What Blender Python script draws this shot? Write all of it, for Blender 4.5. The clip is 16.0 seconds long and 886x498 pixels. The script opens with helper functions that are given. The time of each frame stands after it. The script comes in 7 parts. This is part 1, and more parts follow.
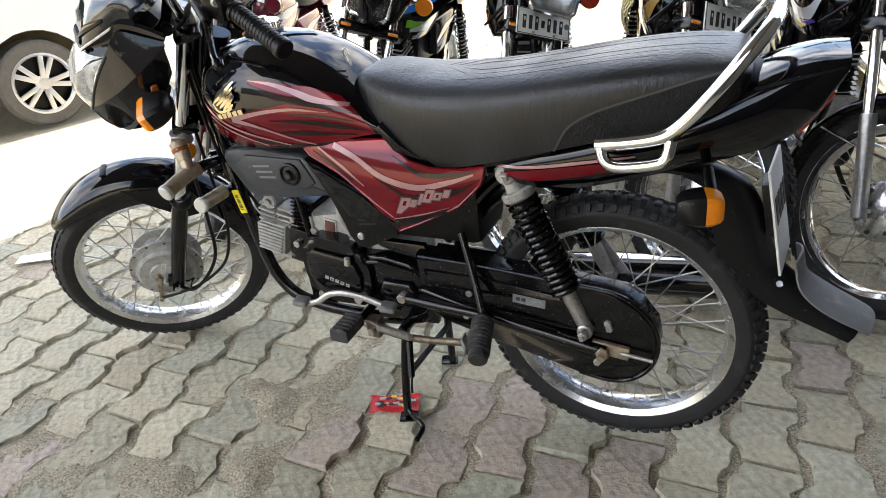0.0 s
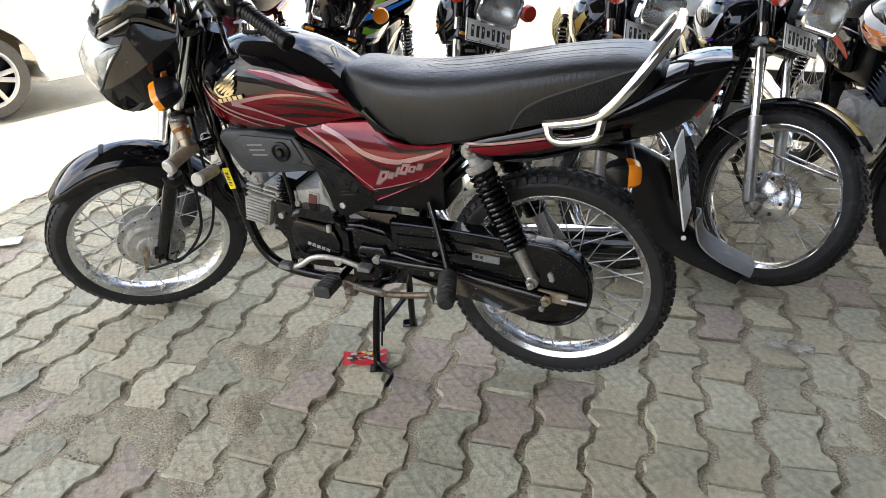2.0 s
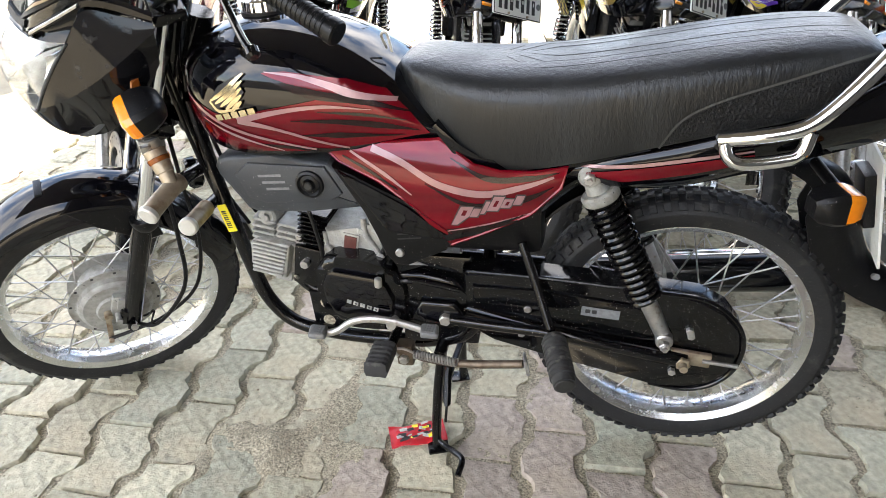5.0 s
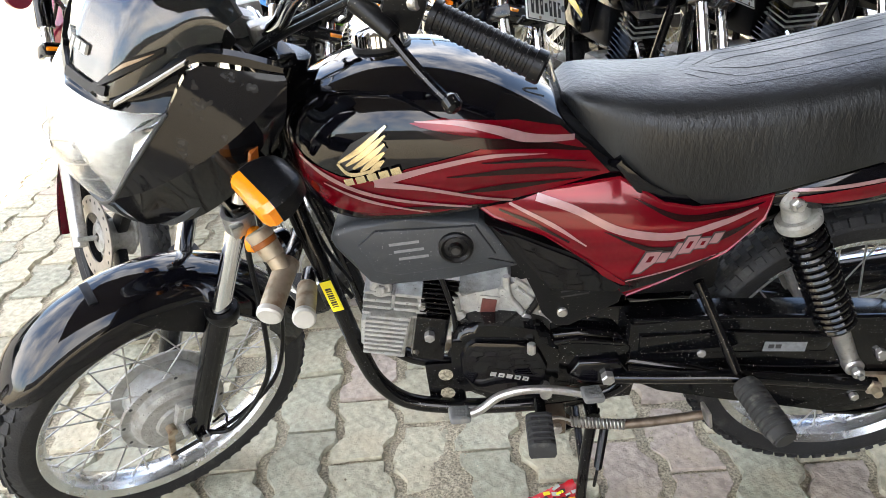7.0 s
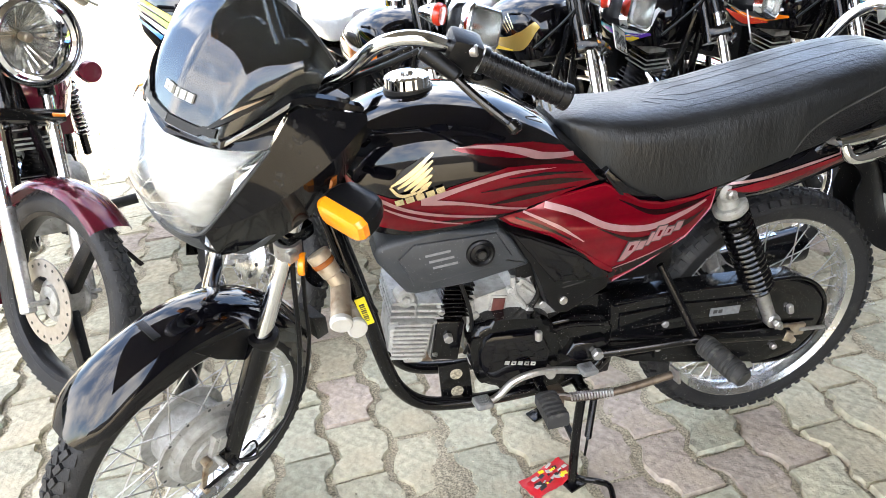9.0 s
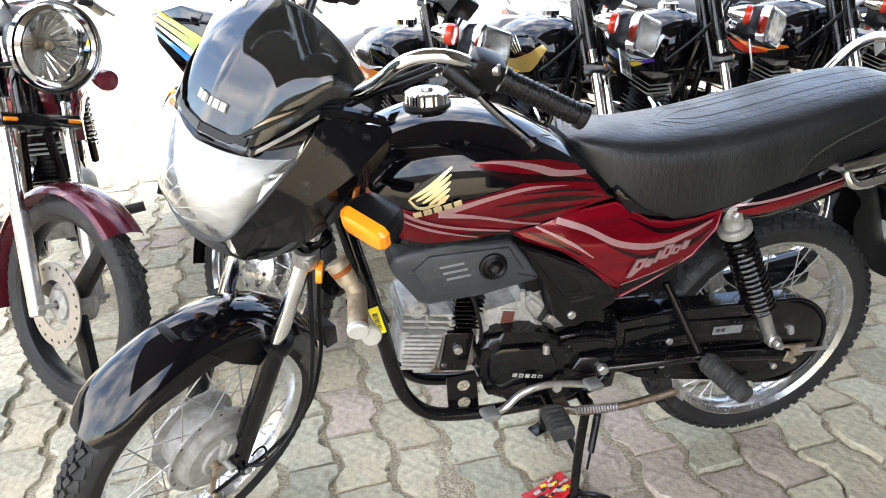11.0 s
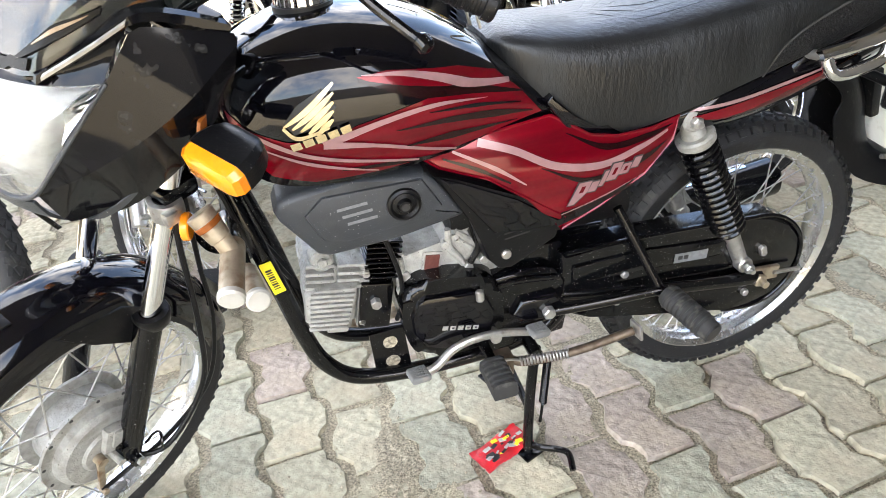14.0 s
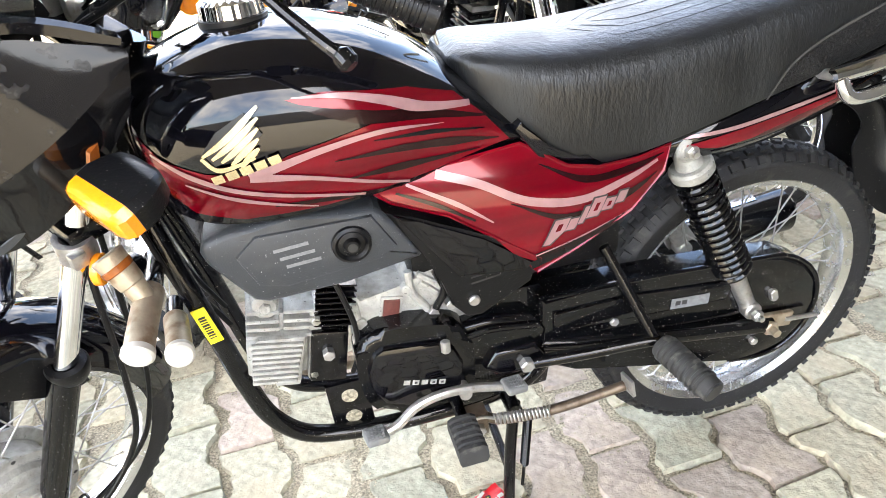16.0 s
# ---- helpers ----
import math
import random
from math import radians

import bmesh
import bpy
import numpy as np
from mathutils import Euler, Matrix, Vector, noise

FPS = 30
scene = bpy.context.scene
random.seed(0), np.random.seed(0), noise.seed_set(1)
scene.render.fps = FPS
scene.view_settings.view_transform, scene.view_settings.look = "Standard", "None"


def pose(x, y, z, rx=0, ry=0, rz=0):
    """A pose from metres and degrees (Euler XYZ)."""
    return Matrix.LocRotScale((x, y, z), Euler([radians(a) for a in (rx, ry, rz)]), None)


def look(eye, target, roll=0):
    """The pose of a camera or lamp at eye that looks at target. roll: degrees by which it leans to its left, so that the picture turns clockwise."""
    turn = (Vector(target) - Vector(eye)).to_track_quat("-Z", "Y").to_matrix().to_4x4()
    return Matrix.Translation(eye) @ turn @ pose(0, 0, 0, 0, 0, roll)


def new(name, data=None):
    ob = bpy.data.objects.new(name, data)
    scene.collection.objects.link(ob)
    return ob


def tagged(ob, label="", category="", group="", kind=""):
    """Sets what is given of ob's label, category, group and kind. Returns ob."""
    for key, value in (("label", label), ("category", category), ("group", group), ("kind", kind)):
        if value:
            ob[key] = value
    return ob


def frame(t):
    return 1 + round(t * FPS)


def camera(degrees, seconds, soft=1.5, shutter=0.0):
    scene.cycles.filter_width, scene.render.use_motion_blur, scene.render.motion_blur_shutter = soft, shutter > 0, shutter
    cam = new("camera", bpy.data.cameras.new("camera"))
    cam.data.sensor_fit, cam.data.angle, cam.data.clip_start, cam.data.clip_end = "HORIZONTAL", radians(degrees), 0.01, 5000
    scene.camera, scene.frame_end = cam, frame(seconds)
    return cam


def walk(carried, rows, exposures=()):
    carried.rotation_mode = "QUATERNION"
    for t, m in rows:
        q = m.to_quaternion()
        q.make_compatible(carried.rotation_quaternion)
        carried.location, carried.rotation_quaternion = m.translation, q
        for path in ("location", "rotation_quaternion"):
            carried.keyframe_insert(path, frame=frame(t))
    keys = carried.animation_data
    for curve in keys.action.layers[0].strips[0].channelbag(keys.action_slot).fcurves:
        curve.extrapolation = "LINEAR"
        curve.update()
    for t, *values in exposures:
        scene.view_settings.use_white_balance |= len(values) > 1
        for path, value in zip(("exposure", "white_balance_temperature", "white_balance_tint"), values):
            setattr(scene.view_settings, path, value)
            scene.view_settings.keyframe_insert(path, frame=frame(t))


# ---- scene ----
cam = camera(65.6, 16.0, soft=0.4)
PATH = [
    (0, (0.89, -1.236, 1.148), (0.074, 0.339, 0.224), -4.6),
    (0.5, (0.903, -1.263, 1.15), (0.103, 0.302, 0.194), -3.7),
    (1, (0.89, -1.359, 1.164), (0.199, 0.265, 0.224), -2.5),
    (1.5, (0.901, -1.462, 1.174), (0.241, 0.198, 0.274), -1.0),
    (2, (0.916, -1.543, 1.176), (0.292, 0.131, 0.278), -1.4),
    (2.5, (0.872, -1.523, 1.161), (0.266, 0.147, 0.243), -1.3),
    (3, (0.772, -1.367, 1.146), (0.142, 0.287, 0.214), -2.3),
    (3.2, (0.745, -1.315, 1.142), (0.088, 0.323, 0.202), -2.8),
    (5.3, (0.421, -1.171, 1.13), (0.026, 0.518, 0.134), -1.8),
    (5.5, (0.394, -1.162, 1.131), (-0.006, 0.524, 0.132), -1.9),
    (6, (0.294, -1.127, 1.126), (-0.046, 0.586, 0.152), -0.9),
    (6.5, (0.173, -1.036, 1.134), (-0.198, 0.662, 0.144), -5.4),
    (7, (0.011, -1.019, 1.142), (-0.103, 0.704, 0.135), -4.5),
    (7.5, (-0.165, -1.081, 1.165), (0.11, 0.613, 0.138), -6.4),
    (8, (-0.237, -1.127, 1.178), (0.174, 0.577, 0.214), -3.1),
    (8.5, (-0.275, -1.164, 1.182), (0.121, 0.562, 0.253), -4.0),
    (9, (-0.297, -1.182, 1.184), (0.046, 0.571, 0.284), -3.2),
    (9.5, (-0.305, -1.193, 1.188), (0.057, 0.567, 0.31), -2.2),
    (10, (-0.311, -1.201, 1.188), (0.058, 0.561, 0.316), -2.1),
    (10.2, (-0.316, -1.207, 1.192), (0.034, 0.569, 0.34), -2.0),
    (12.3, (-0.364, -1.18, 1.175), (0.053, 0.576, 0.314), -0.2),
    (12.5, (-0.349, -1.171, 1.172), (0.087, 0.577, 0.305), -0.8),
    (13, (-0.299, -1.136, 1.155), (0.131, 0.583, 0.227), -2.3),
    (13.5, (-0.247, -1.09, 1.134), (0.17, 0.59, 0.132), -3.4),
    (14, (-0.187, -1.031, 1.101), (0.211, 0.627, 0.056), -4.5),
    (14.5, (-0.152, -0.984, 1.069), (0.198, 0.698, 0.045), -5.3),
    (15, (-0.138, -0.949, 1.058), (0.177, 0.774, 0.091), -5.4),
    (15.5, (-0.122, -0.937, 1.054), (0.199, 0.788, 0.094), -5.2),
    (16, (-0.071, -0.933, 1.051), (0.281, 0.776, 0.073), -5.1),
]
EXPOSURE = [(t, e, 7100, 11) for t, e in ((0.0, 2.26), (3.0, 2.30), (5.5, 2.83), (6.5, 2.84), (7.0, 2.74), (7.5, 2.86), (8.0, 3.08), (9.5, 3.02), (12.5, 2.70), (13.5, 2.95), (15.0, 3.55), (16.0, 3.60))]
walk(cam, [(t, look(eye, target, roll)) for t, eye, target, roll in PATH], EXPOSURE)

# ---------------------------------------------------------------- world, sun, exposure
world = bpy.data.worlds.new("world")
scene.world = world
world.use_nodes = True
wn = world.node_tree
wbg = wn.nodes["Background"]
sky = wn.nodes.new("ShaderNodeTexSky")
sky.sky_type = "NISHITA"
sky.sun_disc = False
SUN_FROM = Vector((-0.55, -1.25, 3.4))
sky.sun_elevation = math.atan2(SUN_FROM.z, math.hypot(SUN_FROM.x, SUN_FROM.y))
sky.sun_rotation = math.atan2(SUN_FROM.x, SUN_FROM.y)
wbg.inputs[1].default_value = 0.15
wco = wn.nodes.new("ShaderNodeTexCoord")
wno = wn.nodes.new("ShaderNodeTexNoise")
wno.inputs["Scale"].default_value = 2.6
wno.inputs["Detail"].default_value = 7
wno.inputs["Roughness"].default_value = 0.6
wra = wn.nodes.new("ShaderNodeMapRange")
wra.inputs["From Min"].default_value, wra.inputs["From Max"].default_value = 0.44, 0.66
wmi = wn.nodes.new("ShaderNodeMix")
wmi.data_type = "RGBA"
wmi.inputs[7].default_value = (9.0, 9.0, 9.2, 1)
wn.links.new(wco.outputs["Generated"], wno.inputs["Vector"])
wn.links.new(wno.outputs["Fac"], wra.inputs["Value"])
wn.links.new(wra.outputs["Result"], wmi.inputs[0])
wn.links.new(sky.outputs[0], wmi.inputs[6])
wn.links.new(wmi.outputs[2], wbg.inputs[0])
sun = new("sun", bpy.data.lights.new("sun", "SUN"))
sun.data.energy, sun.data.angle, sun.data.color = 3.2, radians(0.5), (1.0, 0.95, 0.87)
sun.matrix_basis = look(SUN_FROM, (0, 0, 0))


# ---------------------------------------------------------------- materials
def material(name, color, rough=0.5, metal=0.0, vary=0.0, scale=20.0, bump=0.0, bump_scale=60.0, coat=0.0, dirt=None,
             dirt_amount=0.0, dirt_scale=8.0, depth=0.003, trans=0.0, ior=1.45, stretch=(1, 1, 1), spec=None, random_tint=0.0, fine=0.0, fine_scale=700.0, speck=None, speck_amount=0.0, speck_scale=500.0, crisp=False):
    m = bpy.data.materials.new(name)
    m.use_nodes = True
    n, l = m.node_tree.nodes, m.node_tree.links
    b = n["Principled BSDF"]
    b.inputs["Roughness"].default_value, b.inputs["Metallic"].default_value = rough, metal
    b.inputs["Coat Weight"].default_value, b.inputs["Coat Roughness"].default_value = coat, 0.04
    b.inputs["Transmission Weight"].default_value, b.inputs["IOR"].default_value = trans, ior
    if spec is not None:
        b.inputs["Specular IOR Level"].default_value = spec
    co = n.new("ShaderNodeTexCoord")
    mp = n.new("ShaderNodeMapping")
    mp.inputs["Scale"].default_value = stretch
    l.new(co.outputs["Object"], mp.inputs["Vector"])

    def noise_at(s, detail=5.0):
        t = n.new("ShaderNodeTexNoise")
        t.inputs["Scale"].default_value, t.inputs["Detail"].default_value = s, detail
        l.new(mp.outputs["Vector"], t.inputs["Vector"])
        return t

    def mixed(fac, a, c):
        x = n.new("ShaderNodeMix")
        x.data_type = "RGBA"
        l.new(fac, x.inputs[0])
        for s, v in ((6, a), (7, c)):
            if isinstance(v, tuple):
                x.inputs[s].default_value = (*v, 1)
            else:
                l.new(v, x.inputs[s])
        return x.outputs[2]

    out = None
    base = color
    if vary:
        t = noise_at(scale)
        fac = t.outputs["Fac"]
        if crisp:
            cr = n.new("ShaderNodeMapRange")
            cr.inputs["From Min"].default_value, cr.inputs["From Max"].default_value = 0.34, 0.66
            l.new(fac, cr.inputs["Value"])
            fac = cr.outputs["Result"]
        base = out = mixed(fac, tuple(max(0, c * (1 - vary)) for c in color), tuple(min(1, c * (1 + vary)) for c in color))
    if random_tint:
        oi = n.new("ShaderNodeObjectInfo")
        h = n.new("ShaderNodeHueSaturation")
        r = n.new("ShaderNodeMapRange")
        r.inputs["To Min"].default_value, r.inputs["To Max"].default_value = 1 - random_tint, 1 + random_tint
        l.new(oi.outputs["Random"], r.inputs["Value"])
        l.new(r.outputs["Result"], h.inputs["Value"])
        if isinstance(base, tuple):
            h.inputs["Color"].default_value = (*base, 1)
        else:
            l.new(base, h.inputs["Color"])
        base = out = h.outputs["Color"]
    if dirt_amount:
        t = noise_at(dirt_scale, 9.0)
        r = n.new("ShaderNodeMapRange")
        r.inputs["From Min"].default_value, r.inputs["From Max"].default_value = 0.62 - 0.3 * dirt_amount, 0.75
        r.inputs["To Max"].default_value = min(1.0, 0.35 + dirt_amount)
        l.new(t.outputs["Fac"], r.inputs["Value"])
        base = out = mixed(r.outputs["Result"], base, dirt)
        rr = n.new("ShaderNodeMapRange")
        rr.inputs["To Min"].default_value, rr.inputs["To Max"].default_value = rough, max(rough, 0.75)
        l.new(r.outputs["Result"], rr.inputs["Value"])
        l.new(rr.outputs["Result"], b.inputs["Roughness"])
    if speck_amount:
        t = noise_at(speck_scale, 2.0)
        r = n.new("ShaderNodeMapRange")
        r.inputs["From Min"].default_value, r.inputs["From Max"].default_value = 0.735 - 0.25 * speck_amount, 0.79 - 0.2 * speck_amount
        l.new(t.outputs["Fac"], r.inputs["Value"])
        base = out = mixed(r.outputs["Result"], base, speck)
    if out is None:
        b.inputs["Base Color"].default_value = (*color, 1)
    else:
        l.new(out, b.inputs["Base Color"])
    if bump:
        t = noise_at(bump_scale, 6.0)
        p = n.new("ShaderNodeBump")
        p.inputs["Strength"].default_value, p.inputs["Distance"].default_value = bump, depth
        l.new(t.outputs["Fac"], p.inputs["Height"])
        l.new(p.outputs["Normal"], b.inputs["Normal"])
        if fine:
            t2 = noise_at(fine_scale, 3.0)
            q = n.new("ShaderNodeBump")
            q.inputs["Strength"].default_value, q.inputs["Distance"].default_value = fine, depth * 0.5
            l.new(t2.outputs["Fac"], q.inputs["Height"])
            l.new(p.outputs["Normal"], q.inputs["Normal"])
            l.new(q.outputs["Normal"], b.inputs["Normal"])
    return m


DUST = (0.36, 0.32, 0.26)
paint_black = material("black gloss paint", (0.0022, 0.0022, 0.0034), 0.05, vary=0.3, scale=40, bump=0.02, bump_scale=25, spec=0.5)
paint_red = material("deep red metallic paint", (0.130, 0.0006, 0.006), 0.12, 0.25, vary=0.8, scale=7, spec=0.35, coat=0.35, stretch=(0.5, 1.0, 5.0))
paint_dark_red = material("dark maroon paint and painted shading", (0.010, 0.0006, 0.0012), 0.2, 0.1, vary=0.5, scale=30, spec=0.35, coat=0.35)
paint_silver = material("silver pink stripe", (0.30, 0.17, 0.175), 0.3, 0.3, vary=0.25, scale=60, coat=0.4)
paint_maroon = material("maroon gloss paint", (0.16, 0.012, 0.03), 0.16, 0.25, coat=1.0, vary=0.2, scale=8)
gold = material("gold emblem metal", (0.62, 0.52, 0.33), 0.26, 0.9, vary=0.2, scale=80)
vinyl = material("black seat vinyl", (0.0075, 0.0082, 0.0090), 0.36, vary=0.4, scale=14, bump=0.38, bump_scale=110, depth=0.0035, stretch=(1.0, 1.0, 0.30), spec=0.55, dirt=(0.022, 0.024, 0.025), dirt_amount=0.4, dirt_scale=8, fine=0.4, fine_scale=420)
vinyl_rough = material("coarse black vinyl", (0.006, 0.006, 0.0065), 0.55, spec=0.35, bump=1.0, bump_scale=210, depth=0.004)
plastic_black = material("matte black plastic", (0.0036, 0.0037, 0.0044), 0.36, spec=0.28, vary=0.3, scale=30, bump=0.12, bump_scale=300, speck=(0.42, 0.40, 0.36), speck_amount=0.14, speck_scale=420)
plastic_grey = material("dusty charcoal plastic", (0.030, 0.0335, 0.038), 0.42, vary=0.35, scale=18, bump=0.2, bump_scale=500, spec=0.5, dirt=(0.07, 0.07, 0.068), dirt_amount=0.16, dirt_scale=14, speck=(0.34, 0.34, 0.33), speck_amount=0.16, speck_scale=380)
frame_black = material("black frame enamel", (0.0022, 0.0023, 0.0030), 0.12, spec=0.45, vary=0.3, scale=40, bump=0.05, bump_scale=90, speck=(0.42, 0.40, 0.36), speck_amount=0.17, speck_scale=380)
rubber = material("tyre rubber", (0.0105, 0.0105, 0.0112), 0.66, vary=0.5, scale=40, bump=0.4, bump_scale=260, dirt=(0.075, 0.072, 0.064), dirt_amount=0.16, dirt_scale=26, speck=(0.2, 0.19, 0.17), speck_amount=0.10, speck_scale=420)
peg_rubber = material("worn peg rubber", (0.024, 0.024, 0.024), 0.75, vary=0.3, scale=60, dirt=(0.15, 0.14, 0.12), dirt_amount=0.2, dirt_scale=50)
chrome = material("chrome", (0.82, 0.83, 0.85), 0.09, 1.0, vary=0.06, scale=60)
chrome_worn = material("worn chrome rim", (0.72, 0.73, 0.74), 0.24, 1.0, vary=0.2, scale=25, dirt=(0.3, 0.27, 0.23), dirt_amount=0.14, dirt_scale=55)
steel = material("dull zinc steel", (0.46, 0.45, 0.43), 0.36, 0.85, vary=0.35, scale=90, dirt=(0.20, 0.13, 0.07), dirt_amount=0.16, dirt_scale=110)
alu = material("cast aluminium", (0.33, 0.325, 0.30), 0.55, 0.25, vary=0.5, scale=60, bump=0.6, bump_scale=260, dirt=(0.16, 0.145, 0.115), dirt_amount=0.34, dirt_scale=34, speck=(0.06, 0.055, 0.05), speck_amount=0.22, speck_scale=240)
rust = material("rusty steel tube", (0.36, 0.30, 0.22), 0.45, 0.6, vary=0.45, scale=45, dirt=(0.16, 0.075, 0.03), dirt_amount=0.5, dirt_scale=38, bump=0.2, bump_scale=200)
rust_dark = material("dark rusty steel", (0.15, 0.115, 0.085), 0.4, 0.6, vary=0.5, scale=45, dirt=(0.06, 0.035, 0.02), dirt_amount=0.5, dirt_scale=38, bump=0.2, bump_scale=200)
flap_grey = material("grey flap plastic", (0.14, 0.142, 0.14), 0.5, vary=0.3, scale=40, dirt=DUST, dirt_amount=0.2, dirt_scale=30)
cap_white = material("dull white end cap", (0.48, 0.47, 0.43), 0.45, 0.3, vary=0.12, scale=80)
amber = material("amber lens", (0.95, 0.27, 0.01), 0.16, coat=0.6, vary=0.12, scale=120, bump=0.15, bump_scale=260)
red_lens = material("red lens", (0.55, 0.032, 0.014), 0.16, coat=0.6, vary=0.15, scale=120, bump=0.15, bump_scale=260)
glass = material("clear lamp glass", (0.95, 0.96, 0.96), 0.05, trans=1.0, ior=1.45, bump=0.12, bump_scale=40)
lamp_film = material("white lamp with wrinkled film", (0.50, 0.50, 0.47), 0.22, vary=0.5, scale=40, coat=0.4, bump=1.0, bump_scale=34, depth=0.006, stretch=(1, 0.6, 2.0))
cowl_paint = material("scratched black cowl paint", (0.004, 0.004, 0.005), 0.06, vary=0.3, scale=40, bump=0.10, bump_scale=16, spec=0.3, depth=0.002, dirt=(0.03, 0.03, 0.03), dirt_amount=0.06, dirt_scale=60)
lamp_glass = material("clear lamp cover", (0.93, 0.94, 0.94), 0.06, trans=0.96, ior=1.35, bump=0.25, bump_scale=60, depth=0.002)
amber_dark = material("dim amber reflector", (0.22, 0.06, 0.01), 0.25, vary=0.2, scale=150)
bowl_dim = material("dull lamp reflector", (0.46, 0.46, 0.42), 0.22, 0.9, vary=0.5, scale=45, bump=0.8, bump_scale=60)
tyre_pale = material("pale grey car tyre", (0.10, 0.094, 0.082), 0.85, vary=0.3, scale=30)
well_beige = material("beige wheel well", (0.16, 0.13, 0.085), 0.9, vary=0.3, scale=12)
smoke = material("smoked windshield", (0.045, 0.052, 0.055), 0.03, trans=0.88, ior=1.5, coat=0.3)
yellow = material("yellow label", (0.85, 0.72, 0.03), 0.4, vary=0.05, scale=80)
ink = material("black print", (0.02, 0.02, 0.02), 0.5)
plate_white = material("white plate", (0.72, 0.72, 0.68), 0.4, vary=0.1, scale=50, dirt=DUST, dirt_amount=0.12, dirt_scale=40)
label_white = material("pale label", (0.45, 0.45, 0.42), 0.45, vary=0.2, scale=120)
label_worn = material("worn pale moulding edge", (0.16, 0.165, 0.17), 0.5, vary=0.5, scale=160)
badge_red = material("dull red badge", (0.10, 0.032, 0.026), 0.35, vary=0.4, scale=150)
roof_grey = material("dark grey roof underside", (0.055, 0.053, 0.05), 0.8, vary=0.2, scale=2, bump=0.1, bump_scale=20)
unseen_front_brown = material("brown of the unseen building front", (0.20, 0.18, 0.155), 0.7, vary=0.4, scale=1.2, bump=0.1, bump_scale=8)
packet_red = material("red foil packet", (0.62, 0.02, 0.03), 0.3, vary=0.2, scale=60, coat=0.4, bump=0.5, bump_scale=60)
wrap = material("wrinkled clear plastic wrap", (0.78, 0.79, 0.80), 0.18, trans=0.5, coat=0.8, vary=0.15, scale=30, bump=1.0, bump_scale=38)
wrap_thin = material("thin clear plastic film", (0.9, 0.9, 0.9), 0.12, trans=0.94, ior=1.12, bump=0.6, bump_scale=60)
paper = material("white paper", (0.75, 0.75, 0.72), 0.7, vary=0.06, scale=40)
car_white = material("white car paint", (0.72, 0.72, 0.70), 0.2, coat=1.0, vary=0.03, scale=3)
car_glass = material("dark car glass", (0.03, 0.04, 0.035), 0.05, coat=1.0)
alloy = material("silver alloy wheel", (0.62, 0.63, 0.64), 0.32, 0.8, vary=0.08, scale=30)
plaster = material("pale plaster", (0.68, 0.66, 0.6), 0.85, vary=0.12, scale=2.5, bump=0.15, bump_scale=30, dirt=(0.45, 0.42, 0.36), dirt_amount=0.15, dirt_scale=1.5)
soil = material("sandy joint dust", (0.375, 0.330, 0.240), 0.95, vary=0.50, scale=200, bump=1.0, bump_scale=210, depth=0.006, dirt=(0.29, 0.245, 0.175), dirt_amount=0.4, dirt_scale=16, fine=0.8, fine_scale=800, speck=(0.18, 0.155, 0.115), speck_amount=0.20, speck_scale=330, crisp=True)
paver_grey = material("worn grey concrete paver", (0.385, 0.362, 0.268), 0.9, vary=0.24, scale=55, bump=0.8, bump_scale=42, depth=0.009, dirt=(0.46, 0.39, 0.275), dirt_amount=0.45, dirt_scale=8, random_tint=0.18, fine=0.32, fine_scale=260, speck=(0.15, 0.13, 0.10), speck_amount=0.12, speck_scale=200, crisp=True)
paver_red = material("faded red concrete paver", (0.37, 0.312, 0.262), 0.9, vary=0.24, scale=55, bump=0.8, bump_scale=42, depth=0.009, dirt=(0.43, 0.36, 0.265), dirt_amount=0.42, dirt_scale=8, random_tint=0.15, fine=0.32, fine_scale=260, speck=(0.15, 0.13, 0.10), speck_amount=0.12, speck_scale=200, crisp=True)
checked = material("yellow and black checked cloth", (0.62, 0.50, 0.12), 0.8, vary=0.1, scale=90, bump=0.3, bump_scale=200)
tn = checked.node_tree
tc, tk_ = tn.nodes.new("ShaderNodeTexCoord"), tn.nodes.new("ShaderNodeTexChecker")
tk_.inputs["Scale"].default_value = 42.0
tk_.inputs["Color1"].default_value, tk_.inputs["Color2"].default_value = (0.66, 0.52, 0.14, 1), (0.02, 0.02, 0.02, 1)
tn.links.new(tc.outputs["Object"], tk_.inputs["Vector"])
tn.links.new(tk_.outputs["Color"], tn.nodes["Principled BSDF"].inputs["Base Color"])
seam_pale = material("pale stitched seam", (0.055, 0.055, 0.052), 0.6, vary=0.2, scale=200)
paver_tan = material("sandy concrete paver", (0.41, 0.375, 0.275), 0.9, vary=0.24, scale=55, bump=0.8, bump_scale=42, depth=0.009, dirt=(0.46, 0.39, 0.275), dirt_amount=0.45, dirt_scale=8, random_tint=0.16, fine=0.32, fine_scale=260, speck=(0.15, 0.13, 0.10), speck_amount=0.12, speck_scale=200, crisp=True)
paver_slate = material("greenish grey concrete paver", (0.358, 0.350, 0.268), 0.9, vary=0.24, scale=55, bump=0.8, bump_scale=42, depth=0.009, dirt=(0.42, 0.368, 0.27), dirt_amount=0.4, dirt_scale=10, random_tint=0.2, fine=0.32, fine_scale=260, speck=(0.15, 0.13, 0.10), speck_amount=0.12, speck_scale=200, crisp=True)
# dark colour for the unseen walls that hold back light on the right
shade_wall_dark = material("dark paint of added shading walls", (0.05, 0.046, 0.04), 0.8, vary=0.3, scale=1.5)
disc_steel = material("worn disc steel", (0.36, 0.34, 0.31), 0.45, 0.8, vary=0.3, scale=60)
